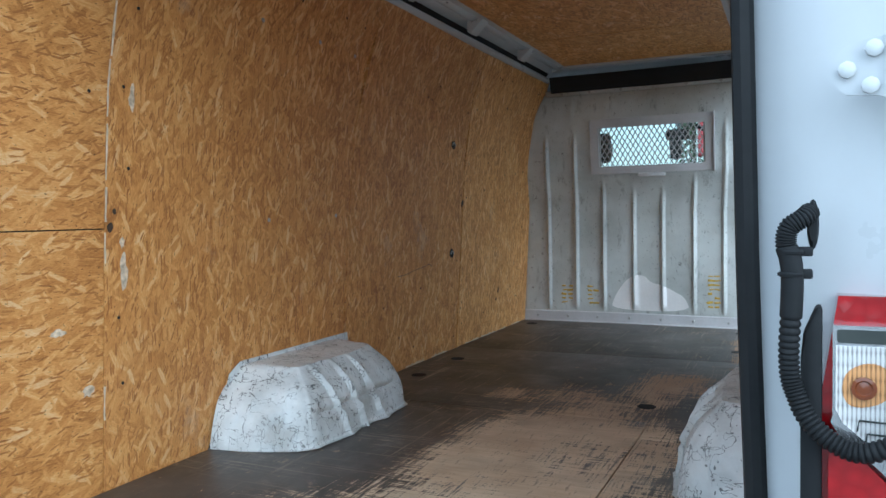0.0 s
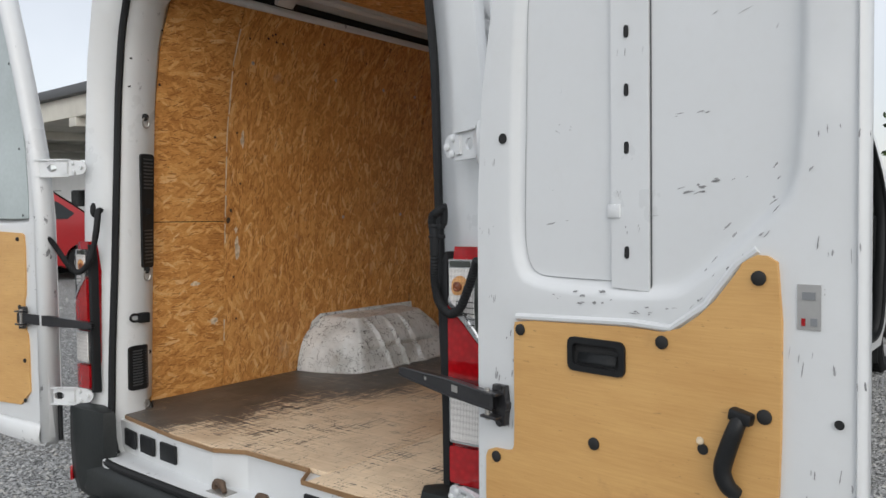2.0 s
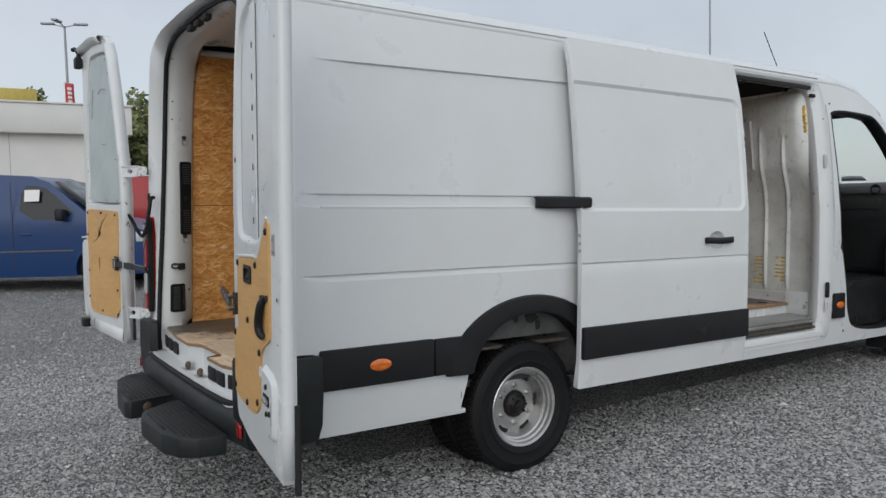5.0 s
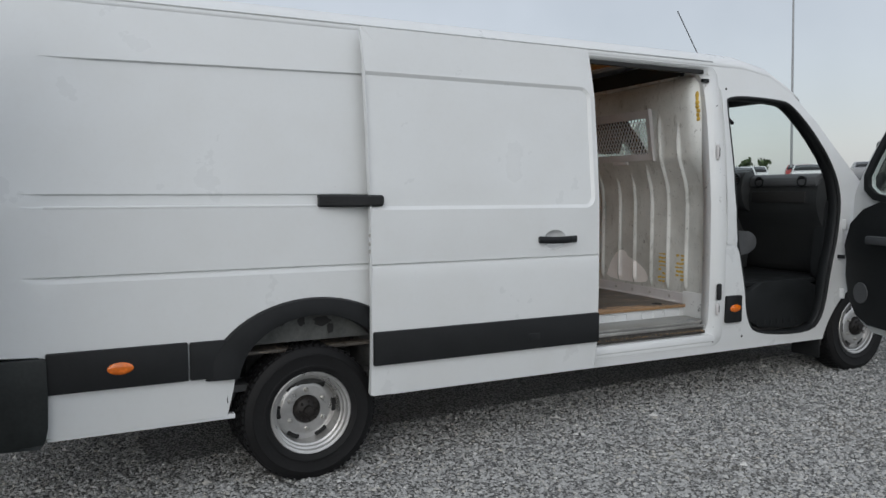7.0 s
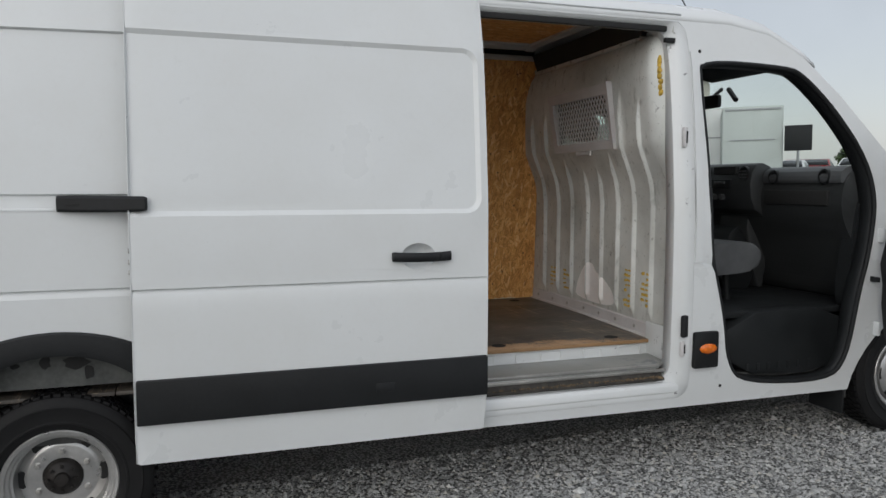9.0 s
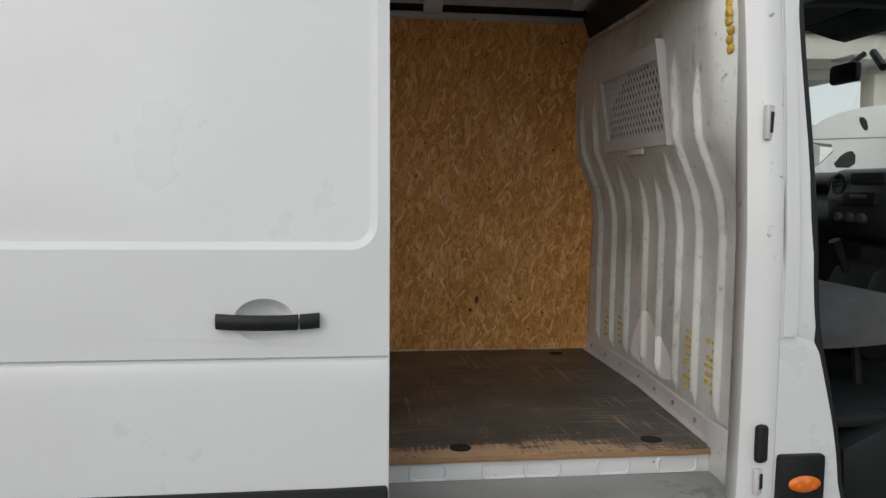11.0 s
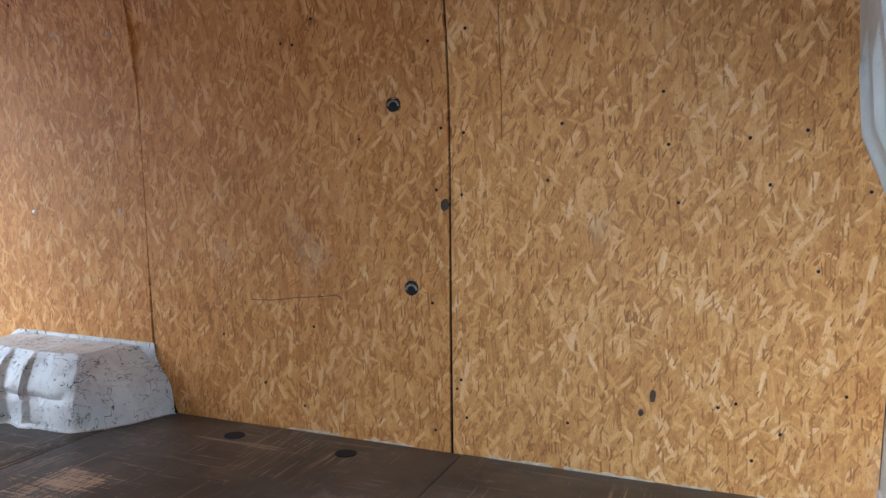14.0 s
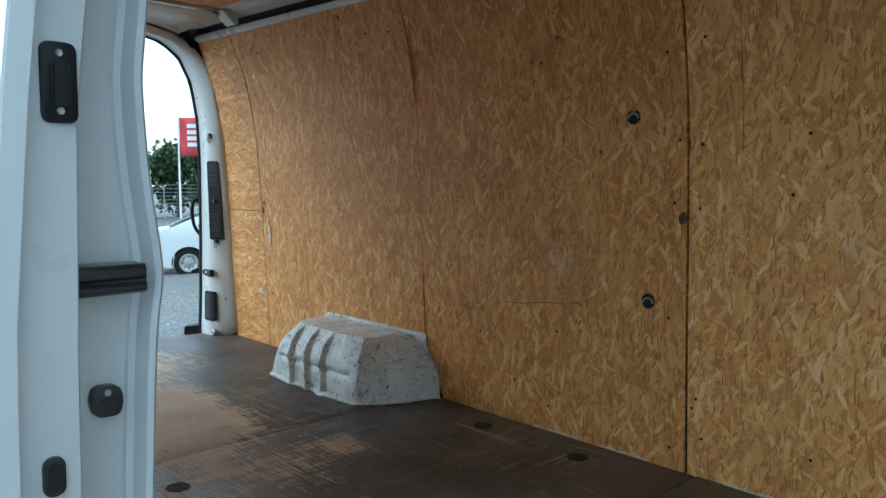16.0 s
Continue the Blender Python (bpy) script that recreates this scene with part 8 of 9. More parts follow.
seat(-0.02, 0.61, True)
seat(-0.72, -0.20, False)
part("headliner", loft([[(x, y, z + 0.10 * (1 - (x / 0.9) ** 2)) for x in np.linspace(-0.86, 0.86, 9)] for y, z in ((4.42, 2.30), (4.70, 2.30), (4.92, 2.27), (5.06, 2.215))]), LINER, van, "grey cab roof lining", 40, 0.01)
part("cab_back_trim", box(-0.88, 0.88, 4.40, 4.415, 0.86, 1.70), CAB, van, "dark trim on the bulkhead")
part("sun_visor", prism(rounded([(4.86, 2.250), (5.05, 2.200), (5.055, 2.212), (4.87, 2.266)], 1), "x", 0.20, 0.72, 0.004), CAB, van, "dark sun visor")
o = part("rear_mirror", prism(rrect(-0.03, 0.15, 2.06, 2.145, 0.02, 3), "y", 5.14, 5.17, 0.008), BLACK, van, "black inside mirror")
part("mirror_stem", tube([(0.06, 5.16, 2.13), (0.06, 5.24, 2.19)], 0.012, 8), BLACK, o)
part("mirror_wand", tube([(0.20, 5.18, 2.17), (0.32, 5.14, 2.09)], 0.016, 8), BLACK, van)
for s in (-1, 1):
    part("pillar_trim", tube([(s * (side_x(z) - 0.045), y - 0.03, z) for y, z in ((5.08, 2.22), (5.30, 2.02), (5.58, 1.75), (5.80, 1.57))], 0.022, 8), CAB, van, "dark windscreen pillar trim")
part("post_trim", loft([[(0.97, y, z), (0.90, y + 0.03, z), (0.80, y + 0.045, z), (0.80, 4.425, z)] for y, z in ((4.385, 2.18), (4.40, 1.90), (4.43, 1.55), (4.445, 1.20), (4.53, 0.87))]), CAB, van, "dark trim of the post", 40, 0.004)
far_trim = rounded([(4.43, 0.87), (5.60, 0.87), (5.66, 1.55), (5.30, 2.02), (5.0, 2.25), (4.43, 2.28)], 1)
part("far_side_trim", sheet(far_trim, [left_window], lambda y, z, w: (-side_x(z) + 0.030 + 0.008 * w, y, z), 0.2), CAB, van, "dark lining of the far cab side")
# open cab door
DC = DoorFrame((1.055, 5.56), (0.93, -0.36))
cdo = rounded([(0.0, 0.50), (0.75, 0.48), (0.93, 0.62), (0.98, 1.05), (0.985, 1.40), (0.96, 2.05), (0.90, 2.17), (0.55, 2.15), (0.30, 1.93), (0.06, 1.60), (0.0, 1.45)], 2)
cwin = rounded([(0.12, 1.50), (0.92, 1.48), (0.90, 2.02), (0.84, 2.08), (0.58, 2.06), (0.36, 1.86)], 2)
cd = part("cab_door", sheet(cdo, [cwin], lambda u, v, w: DC.at(u, v, -0.06 - 0.03 * w), 0.15), WHITE, van, "open white cab door with dark lining")
part("door_lining", sheet(inset(rounded([(0.02, 0.56), (0.75, 0.54), (0.90, 0.66), (0.94, 1.05), (0.95, 1.44), (0.04, 1.46)], 2), 0.0), [], lambda u, v, w: DC.at(u, v, 0.0 - 0.058 * w + (0.02 if 1.05 < v < 1.30 else 0)), 0.10), CAB, cd, "dark plastic door lining")
part("window_surround", sheet(inset(cwin, -0.05), [cwin], lambda u, v, w: DC.at(u, v, -0.03 - 0.03 * w), 0.12), CAB, cd)
part("door_glass", sheet(inset(cwin, -0.01), [], lambda u, v, w: DC.at(u, v, -0.062 - 0.004 * w), 0.3), GLASS, cd).visible_shadow = False
part("speaker_cover", lathe([(0.08, 0.0), (0.078, -0.008), (0.001, -0.012)], (0, 0, 0), "y", 20), CAB_GREY, cd).matrix_basis = DC.place(0.22, 0.78, 0.002)
part("armrest", moved(box(-0.22, 0.22, -0.05, 0.01, -0.03, 0.03, 0.015), DC.place(0.55, 1.18, 0.02)), CAB_GREY, cd)
part("door_check", box(0.96, 1.10, 5.50, 5.515, 1.02, 1.05, 0.004), BLACK, van)
for z in (0.75, 1.28):
    part("cab_hinge", box(0.99, 1.075, 5.545, 5.565, z - 0.04, z + 0.04, 0.006), WHITE, van, "white cab door hinge")
# outside mirrors
for s in (-1, 1):
    base = DC.at(0.10, 1.72, -0.12) if s > 0 else (-1.16, 5.42, 1.72)
    o = part("outside_mirror", moved(box(-0.10, 0.10, -0.06, 0.06, -0.19, 0.19, 0.035, 3), pose(base[0] + (0.12 if s > 0 else 0), base[1] + (0.05 if s > 0 else 0), base[2], 0, 0, -20 if s > 0 else 10)), BLACK, van, "black outside mirror")
part("aerial", tube([(0.25, 4.95, 2.44), (0.24, 4.60, 2.95)], 0.004, 5), BLACK, van, "thin roof aerial")

# ---- the yard ----
GROUND_Z = -0.032


def ground_z(x, y):
    """Level round the van, rising gently towards the cars and falling behind."""
    return GROUND_Z + 0.022 * min(14.0, max(0.0, -x - 1.5)) - 0.034 * min(15.0, max(0.0, -y - 2.0)) + 0.022 * max(0.0, y - 17.0)


gx = sorted({round(v, 2) for v in list(np.arange(-70, 70.1, 5)) + list(np.arange(-16, 12.1, 1.0))})
gy = sorted({round(v, 2) for v in list(np.arange(-70, 90.1, 5)) + list(np.arange(-18, 10.1, 1.0))})
ground = loft([[(x, y, ground_z(x, y)) for x in gx] for y in gy])
rim_in = [(x, -70) for x in (-70, 0, 70)] + [(70, 10), (70, 90), (0, 90), (-70, 90), (-70, 10)]
join(ground, loft([[(x, y, ground_z(x, y)) for x, y in rim_in], [(x * 14, y * 14, -0.3) for x, y in rim_in]], close_u=True))
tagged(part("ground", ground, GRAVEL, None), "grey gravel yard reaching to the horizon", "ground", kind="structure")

# loose chips of stone near the van, one object of stuff
def gravel_chips(name, count, area, size, seed):
    r = np.random.default_rng(seed)
    base = np.array([(1, 0, 0), (-1, 0, 0), (0, 1, 0), (0, -1, 0), (0, 0, 1), (0, 0, -0.6)], float)
    tri = np.array([(0, 2, 4), (2, 1, 4), (1, 3, 4), (3, 0, 4), (2, 0, 5), (1, 2, 5), (3, 1, 5), (0, 3, 5)])
    xs = r.uniform(area[0], area[1], count)
    ys = r.uniform(area[2], area[3], count)
    keep = ~((np.abs(xs) < 0.35) & (ys > 0.6) & (ys < 6.0))
    edge = np.minimum(np.minimum(xs - area[0], area[1] - xs), np.minimum(ys - area[2], area[3] - ys))
    keep &= r.uniform(0, 1, count) < np.clip(edge / 1.8, 0, 1)
    xs, ys = xs[keep], ys[keep]
    n = len(xs)
    s = size * r.lognormal(0.0, 0.30, (n, 1, 1)) * r.uniform(0.6, 1.3, (n, 1, 3)) * np.array([1.0, 1.0, 0.55])
    p = base[None] * s * r.uniform(0.65, 1.2, (n, 6, 1))
    a = r.uniform(0, 2 * np.pi, n)
    t = r.uniform(-0.5, 0.5, n)
    x1 = p[..., 0] * np.cos(t)[:, None] + p[..., 2] * np.sin(t)[:, None]
    z1 = -p[..., 0] * np.sin(t)[:, None] + p[..., 2] * np.cos(t)[:, None]
    x2 = x1 * np.cos(a)[:, None] - p[..., 1] * np.sin(a)[:, None]
    y2 = x1 * np.sin(a)[:, None] + p[..., 1] * np.cos(a)[:, None]
    gz = GROUND_Z + 0.022 * np.clip(-xs - 1.5, 0, 14) - 0.034 * np.clip(-ys - 2.0, 0, 15)
    co = np.stack([x2 + xs[:, None], y2 + ys[:, None], z1 + gz[:, None] + size * 0.15], -1).reshape(-1, 3)
    fa = (tri[None] + 6 * np.arange(n)[:, None, None]).reshape(-1, 3)
    me = bpy.data.meshes.new(name)
    me.from_pydata(co.tolist(), [], fa.tolist())
    me.materials.append(CHIPS)
    return tagged(new(name, me), "loose grey stone chips lying on the yard", "gravel", kind="stuff")


gravel_chips("gravel_chips", 300000, (-4.4, 6.0, -4.0, 7.2), 0.0108, 1)
gravel_chips("gravel_chips_far", 90000, (-13.0, 10.0, -9.0, 11.0), 0.0135, 2)
gravel_chips("gravel_chips_large", 1500, (-6.0, 6.0, -5.0, 7.0), 0.017, 3)

# ---- parked vehicles ----
def car_wheel(parent, x, y, r, s, hub):
    o = part("wheel", lathe([(h_r, s * h) for h_r, h in ((r * 0.62, -0.02), (r * 0.66, 0.0), (r * 0.92, 0.0), (r, -0.03), (r, -0.17), (r * 0.9, -0.20), (r * 0.62, -0.20))], (x, y, r), "x", 28, True), TYRE, parent, "black tyre on a steel rim", 30)
    part("rim", lathe([(h_r, s * h) for h_r, h in ((r * 0.64, -0.012), (r * 0.60, -0.010), (r * 0.54, -0.035), (r * 0.40, -0.05), (r * 0.36, -0.035), (r * 0.18, -0.030), (r * 0.16, -0.010), (0.001, -0.008))], (x, y, r), "x", 24, caps=False), hub, o, "silver rim", 30)
    hole = part("rim_hole", lathe([(r * 0.06, 0.0), (r * 0.06, s * 0.002), (0.001, s * 0.002)], (0, 0, 0), "x", 10), BLACK_OR_SHADE, o)
    for k in range(8):
        a = 2 * math.pi * k / 8
        m = pose(x - s * 0.044, y + r * 0.46 * math.cos(a), r + r * 0.46 * math.sin(a))
        if k == 0:
            hole.matrix_basis = m
        else:
            share(hole, m)


def car(name, label, m, paint, side, windows, width, belt, axles, r, screen, rear=None, lamps=(), bumpers=(), trim=(), category="car", group=""):
    """A parked car: its side outline pushed across, drawn in above the belt; windows, screens, lamps, wheels as parts."""
    c = thing(name, label, category, m, group)
    hw = width / 2
    top = max(v for u, v in side)

    def half(v):
        return hw - 0.03 * max(0, (0.45 - v) / 0.45) - (hw * 0.22) * max(0.0, (v - belt) / (top - belt)) ** 1.2

    body = side
    part("body", sheet(body, [], lambda u, v, w: (half(v) * (1 - 2 * w), u, v), 0.16), paint, c, "painted car body", 40)
    for poly in windows:
        for s in (1, -1):
            part("side_window", sheet(poly, [], lambda u, v, w: (s * (half(v) + 0.006 - 0.003 * w), u, v), 0.2), DARK_GLASS, c, "dark side window")
    for nm, quad in (("windscreen", screen), ("rear_window", rear)):
        if quad:
            (y0, z0), (y1, z1) = quad
            d = Vector((z1 - z0, -(y1 - y0))).normalized() * (0.02 if nm == "windscreen" else -0.02)
            if d.y < 0:
                d = -d
            rows = [[(x * (half(z) - 0.07), y + d.x, z + d.y + 0.03 * (1 - x * x)) for x in np.linspace(-1, 1, 7)] for y, z in ((y0, z0), ((y0 + y1) / 2, (z0 + z1) / 2 + 0.01), (y1, z1))]
            part(nm, loft(rows), DARK_GLASS, c, "car glass reflecting the sky", 40, 0.006)
    for y in axles:
        for s in (1, -1):
            car_wheel(c, s * (hw + 0.005), y, r, s, RIM)
    for y, z, h, w, mat, lab in lamps:
        for s in (1, -1):
            part("lamp", moved(box(-w / 2, w / 2, -0.10, 0.10, -h / 2, h / 2, 0.02), pose(s * (half(z) - w / 2 + 0.012), y, z)), mat, c, lab)
    for y0, y1, z0, z1, out, mat, lab in bumpers:
        part("bumper", box(-hw - out, hw + out, y0, y1, z0, z1, 0.04, 3), mat, c, lab)
    for y0, y1, z0, z1, mat, lab in trim:
        for s in (1, -1):
            part("trim", box(s * hw - 0.012, s * hw + 0.012, y0, y1, z0, z1, 0.004), mat, c, lab)
    return c


caddy_side = [(-2.05, 0.30), (-2.0, 0.22)] + arc(-1.30, 0.32, 0.37, 0.37, 195, -15, 14) + [(0.9, 0.22)] + arc(1.38, 0.32, 0.37, 0.37, 195, -15, 14) + [(2.10, 0.24), (2.18, 0.45), (2.16, 0.72), (2.05, 0.90), (1.75, 1.00), (1.32, 1.08), (0.62, 1.66), (0.35, 1.76), (-0.6, 1.82), (-1.75, 1.81), (-2.0, 1.74), (-2.10, 1.1), (-2.08, 0.6)]
caddy_win = [rounded([(0.20, 1.10), (1.12, 1.08), (0.62, 1.55), (0.50, 1.60), (0.22, 1.62)], 1)]
blue = car("blue_van", "dark blue compact panel van parked on the gravel", Matrix.Translation((-10.6, 0.12, ground_z(-9.75, 1.0) + 0.02)) @ pose(0, 0, 0, 0, 0, -30) @ Matrix.Scale(1.05, 4), BLUE, caddy_side, caddy_win, 1.80, 1.06, (-1.30, 1.38), 0.315, ((1.34, 1.09), (0.66, 1.655)), None,
           [(2.02, 0.80, 0.16, 0.34, CLEAR_LENS, "clear headlamp")], [(1.86, 2.24, 0.26, 0.62, -0.01, BLACK, "dark grey plastic front bumper"), (-2.16, -1.9, 0.28, 0.6, -0.01, BLACK, "dark rear bumper")],
           [(-0.70, 0.98, 0.60, 0.625, CAB_GREY, "dark side rubbing strip")], "van")
part("price_sheet", moved(box(-0.003, 0.003, -0.11, 0.11, -0.09, 0.09), pose(0.865, 0.40, 1.46, 0, -12, 0)), PAPER, blue, "white paper sheet in the window")
for s in (1, -1):
    part("outside_mirror", moved(box(-0.09, 0.09, -0.06, 0.06, -0.09, 0.09, 0.03, 3), pose(s * 0.99, 0.86, 1.16)), BLACK, blue, "black outside mirror")
for y in (0.30, -0.22):
    part("door_handle", box(0.885, 0.925, y - 0.08, y + 0.08, 0.86, 0.89, 0.008), BLUE, blue, "blue door handle")
part("door_gap", box(0.898, 0.906, 0.10, 0.11, 0.32, 1.66), INK, blue)
part("repeater", box(0.898, 0.912, 1.12, 1.20, 0.80, 0.83, 0.004), CLEAR_LENS, blue)

red_side = [(-2.6, 0.4), (-2.55, 0.3)] + arc(-1.6, 0.34, 0.40, 0.40, 195, -15, 12) + [(1.2, 0.3)] + arc(1.65, 0.34, 0.40, 0.40, 195, -15, 12) + [(2.45, 0.3), (2.5, 0.8), (2.3, 1.05), (1.85, 1.2), (1.1, 1.78), (0.7, 1.93), (-2.3, 1.95), (-2.6, 1.85)]
red_win = [rounded([(0.55, 1.24), (1.62, 1.22), (1.10, 1.66), (0.6, 1.74)], 1)]
red = car("red_van", "red delivery van with white lettering bars", Matrix.Translation((-14.6, 4.6, ground_z(-13.6, 3.0))) @ pose(0, 0, 0, 0, 0, -14), REDPAINT, red_side, red_win, 1.9, 1.2, (-1.6, 1.65), 0.34, ((1.86, 1.21), (1.14, 1.78)), None, [(2.3, 0.92, 0.2, 0.3, CLEAR_LENS, "clear headlamp")], [(2.2, 2.55, 0.3, 0.65, -0.01, BLACK, "dark bumper")], (), "van")
for k in range(6):
    part("lettering_bar", moved(box(-0.006, 0.006, -0.055, 0.055, -0.10, 0.10), pose(0.93, -0.1 - 0.19 * k, 1.32)), PAPER, red, "white lettering bar")
part("ladder_rack", tube([(-0.6, -1.8, 2.02), (-0.6, 0.6, 2.02)], 0.02, 6), STEEL, red)

sedan_side = [(-2.2, 0.45), (-2.15, 0.28)] + arc(-1.35, 0.31, 0.36, 0.36, 195, -15, 12) + [(0.9, 0.22)] + arc(1.30, 0.31, 0.36, 0.36, 195, -15, 12) + [(2.15, 0.28), (2.2, 0.6), (2.0, 0.82), (1.1, 0.98), (0.35, 1.40), (-0.3, 1.46), (-0.95, 1.40), (-1.75, 1.06), (-2.15, 1.0), (-2.22, 0.7)]
sedan_win = [rounded([(-1.25, 1.05), (-0.45, 1.02), (-0.45, 1.36), (-0.85, 1.34)], 1), rounded([(-0.38, 1.02), (0.85, 1.0), (0.38, 1.32), (-0.38, 1.37)], 1)]
sedan = car("white_sedan", "white sedan parked behind the van", Matrix.Translation((-7.82, -11.56, -0.33)) @ pose(0, 0, 0, 0, 0, 64), CARWHITE, sedan_side, sedan_win, 1.78, 0.98, (-1.35, 1.30), 0.315, ((1.08, 0.99), (0.38, 1.40)), ((-1.72, 1.08), (-1.0, 1.39)),
            [(-2.08, 0.84, 0.17, 0.36, RED, "red tail lamp")], [(-2.27, -2.0, 0.32, 0.62, -0.01, CARWHITE, "white rear bumper")])
part("number_plate", box(-0.26, 0.26, -2.285, -2.265, 0.72, 0.83, 0.004), PAPER, sedan, "plain number plate")
part("tow_bar", tube([(0, -2.2, 0.32), (0, -2.42, 0.36), (0, -2.42, 0.44)], 0.018, 6), STEEL, sedan)

# motor caravans and a box truck under and beside the canopy
def motorhome(m, label, rear=-3.2):
    c = thing("motorhome", label, "motorhome", m, "parked motorhomes")
    prof = rounded([(rear, 0.45), (1.9, 0.40), (3.3, 0.45), (3.35, 1.05), (3.1, 1.26), (2.62, 1.40), (2.08, 1.98), (2.75, 2.08), (2.80, 2.30), (2.35, 2.68), (1.4, 2.88), (rear + 0.1, 2.88), (rear - 0.05, 2.7)], 1)
    part("body", sheet(prof, [], lambda u, v, w: (1.12 * (1 - 2 * w) * (1.0 if v > 0.5 else 0.97), u, v), 0.3), CARWHITE, c, "white caravan body", 35)
    for s in (1, -1):
        part("cab_window", sheet(rounded([(1.74, 1.44), (2.26, 1.46), (1.98, 1.82), (1.74, 1.84)], 1), [], lambda u, v, w: (s * (1.126 - 0.003 * w), u, v), 0.3), DARK_GLASS, c, "dark cab window")
        if rear < -2:
            part("caravan_window", sheet(rrect(-1.6, -0.4, 1.55, 2.1, 0.08), [], lambda u, v, w: (s * (1.126 - 0.003 * w), u, v), 0.3), DARK_GLASS, c)
        part("stripe", sheet([(rear + 0.2, 1.02), (1.2, 1.02), (1.2, 1.12), (rear + 0.2, 1.12)], [], lambda u, v, w: (s * (1.125 - 0.003 * w), u, v), 0.5), CARGREY, c, "grey stripe")
        for y in (max(-1.6, rear + 0.5), 2.25):
            car_wheel(c, s * 1.10, y, 0.33, s, RIM)
    part("windscreen", loft([[(x, y + 0.02, z + 0.02) for x in np.linspace(-0.98, 0.98, 5)] for y, z in ((2.56, 1.45), (2.10, 1.95))]), DARK_GLASS, c, "dark windscreen", 40, 0.006)
    part("roof_hatch", box(-0.35, 0.35, 0.2, 0.8, 2.88, 2.96, 0.04), CARGREY, c)
    for s in (1, -1):
        part("nose_decal", sheet(rounded([(1.55, 2.60), (1.72, 2.62), (1.60, 2.30), (1.48, 2.30)], 1), [], lambda u, v, w: (s * (1.126 - 0.003 * w), u, v), 0.3), CLADDING, c, "dark decal on the nose")
        part("nose_line", sheet([(0.2, 2.10), (2.70, 2.12), (2.70, 2.15), (0.2, 2.13)], [], lambda u, v, w: (s * (1.126 - 0.003 * w), u, v), 0.5), CARGREY, c, "grey pin stripe")
    return c


cara = motorhome(Matrix.Translation((-13.48, 16.97, 0.33)) @ pose(0, 0, 0, 0, 0, 144.7), "white short-bodied motorhome with an overcab nose", -0.35)
long_home = motorhome(Matrix.Translation((-20.5, 14.5, ground_z(-20.5, 14.5))) @ pose(0, 0, 0, 0, 0, 118), "white motorhome with an overcab nose")
for x, y, a in ((-24.5, 12.0, 95),):
    copy_thing(long_home, Matrix.Translation((x, y, ground_z(x, y))) @ pose(0, 0, 0, 0, 0, a))
trailer = thing("box_trailer", "pale greenish grey box trailer standing in the yard", "trailer", Matrix.Translation((-10.42, 16.70, 0.05)) @ pose(0, 0, 0, 0, 0, -37.7))
o = part("box_body", box(-4.0, 1.1, -2.36, -1.02, 0.8, 3.0, 0.03), surface("pale_box_sheet", (0.50, 0.54, 0.52), 0.5, vary=0.08, scale=1.5), trailer, "pale grey box body")
part("box_rim", box(1.1, 1.112, -2.30, -1.08, 2.90, 2.95, 0.004), LAMPGREY, o)
for z in (1.0, 2.2):
    part("door_bar", box(1.1, 1.118, -2.20, -1.2, z, z + 0.03, 0.004), LAMPGREY, o)
part("frame", box(-3.9, 1.0, -2.2, -1.2, 0.5, 0.8, 0.02), UNDER, trailer)
for y in (-2.3, -1.08):
    car_wheel(trailer, -1.3, y, 0.36, 1, RIM)
sign = thing("dark_board", "black board on a post", "sign", Matrix.Translation((-9.83, 15.33, 0.0)))
part("board", moved(box(-0.29, 0.29, -0.02, 0.02, 1.98, 2.56, 0.01), pose(0, 0, 0, 0, 0, 46)), CLADDING, sign, "black board")
part("post", tube([(0, 0, ground_z(-9.83, 15.33) - 0.02), (0, 0, 1.98)], 0.03, 8), LAMPGREY, sign)

# a row of parked cars far off
rowcar = car("parked_car", "small car in a distant row", Matrix.Translation((-40, 44, ground_z(-40, 44))) @ pose(0, 0, 0, 0, 0, 40), REDPAINT, sedan_side, sedan_win, 1.78, 0.98, (-1.35, 1.30), 0.315, ((1.08, 0.99), (0.38, 1.40)), ((-1.72, 1.08), (-1.0, 1.39)), category="car", group="distant parked cars")
for k, (x, y) in enumerate(((-27.9, 32.0), (-25.6, 34.2), (-31.3, 37.1), (-36.5, 46.5), (-29.2, 39.4), (-27.0, 41.5), (-33.5, 49), (-30.0, 51.5), (-26, 54), (-44, 41), (-22, 56), (-13, 47), (-8, 48), (-3, 49))):
    c = copy_thing(rowcar, Matrix.Translation((x, y, ground_z(x, y))) @ pose(0, 0, 0, 0, 0, 40))
    for q in c.children:
        if q.name.startswith("body"):
            q.data = q.data.copy()
            q.data.materials[0] = (CARWHITE, CARWHITE, REDPAINT, CARGREY)[k % 4]

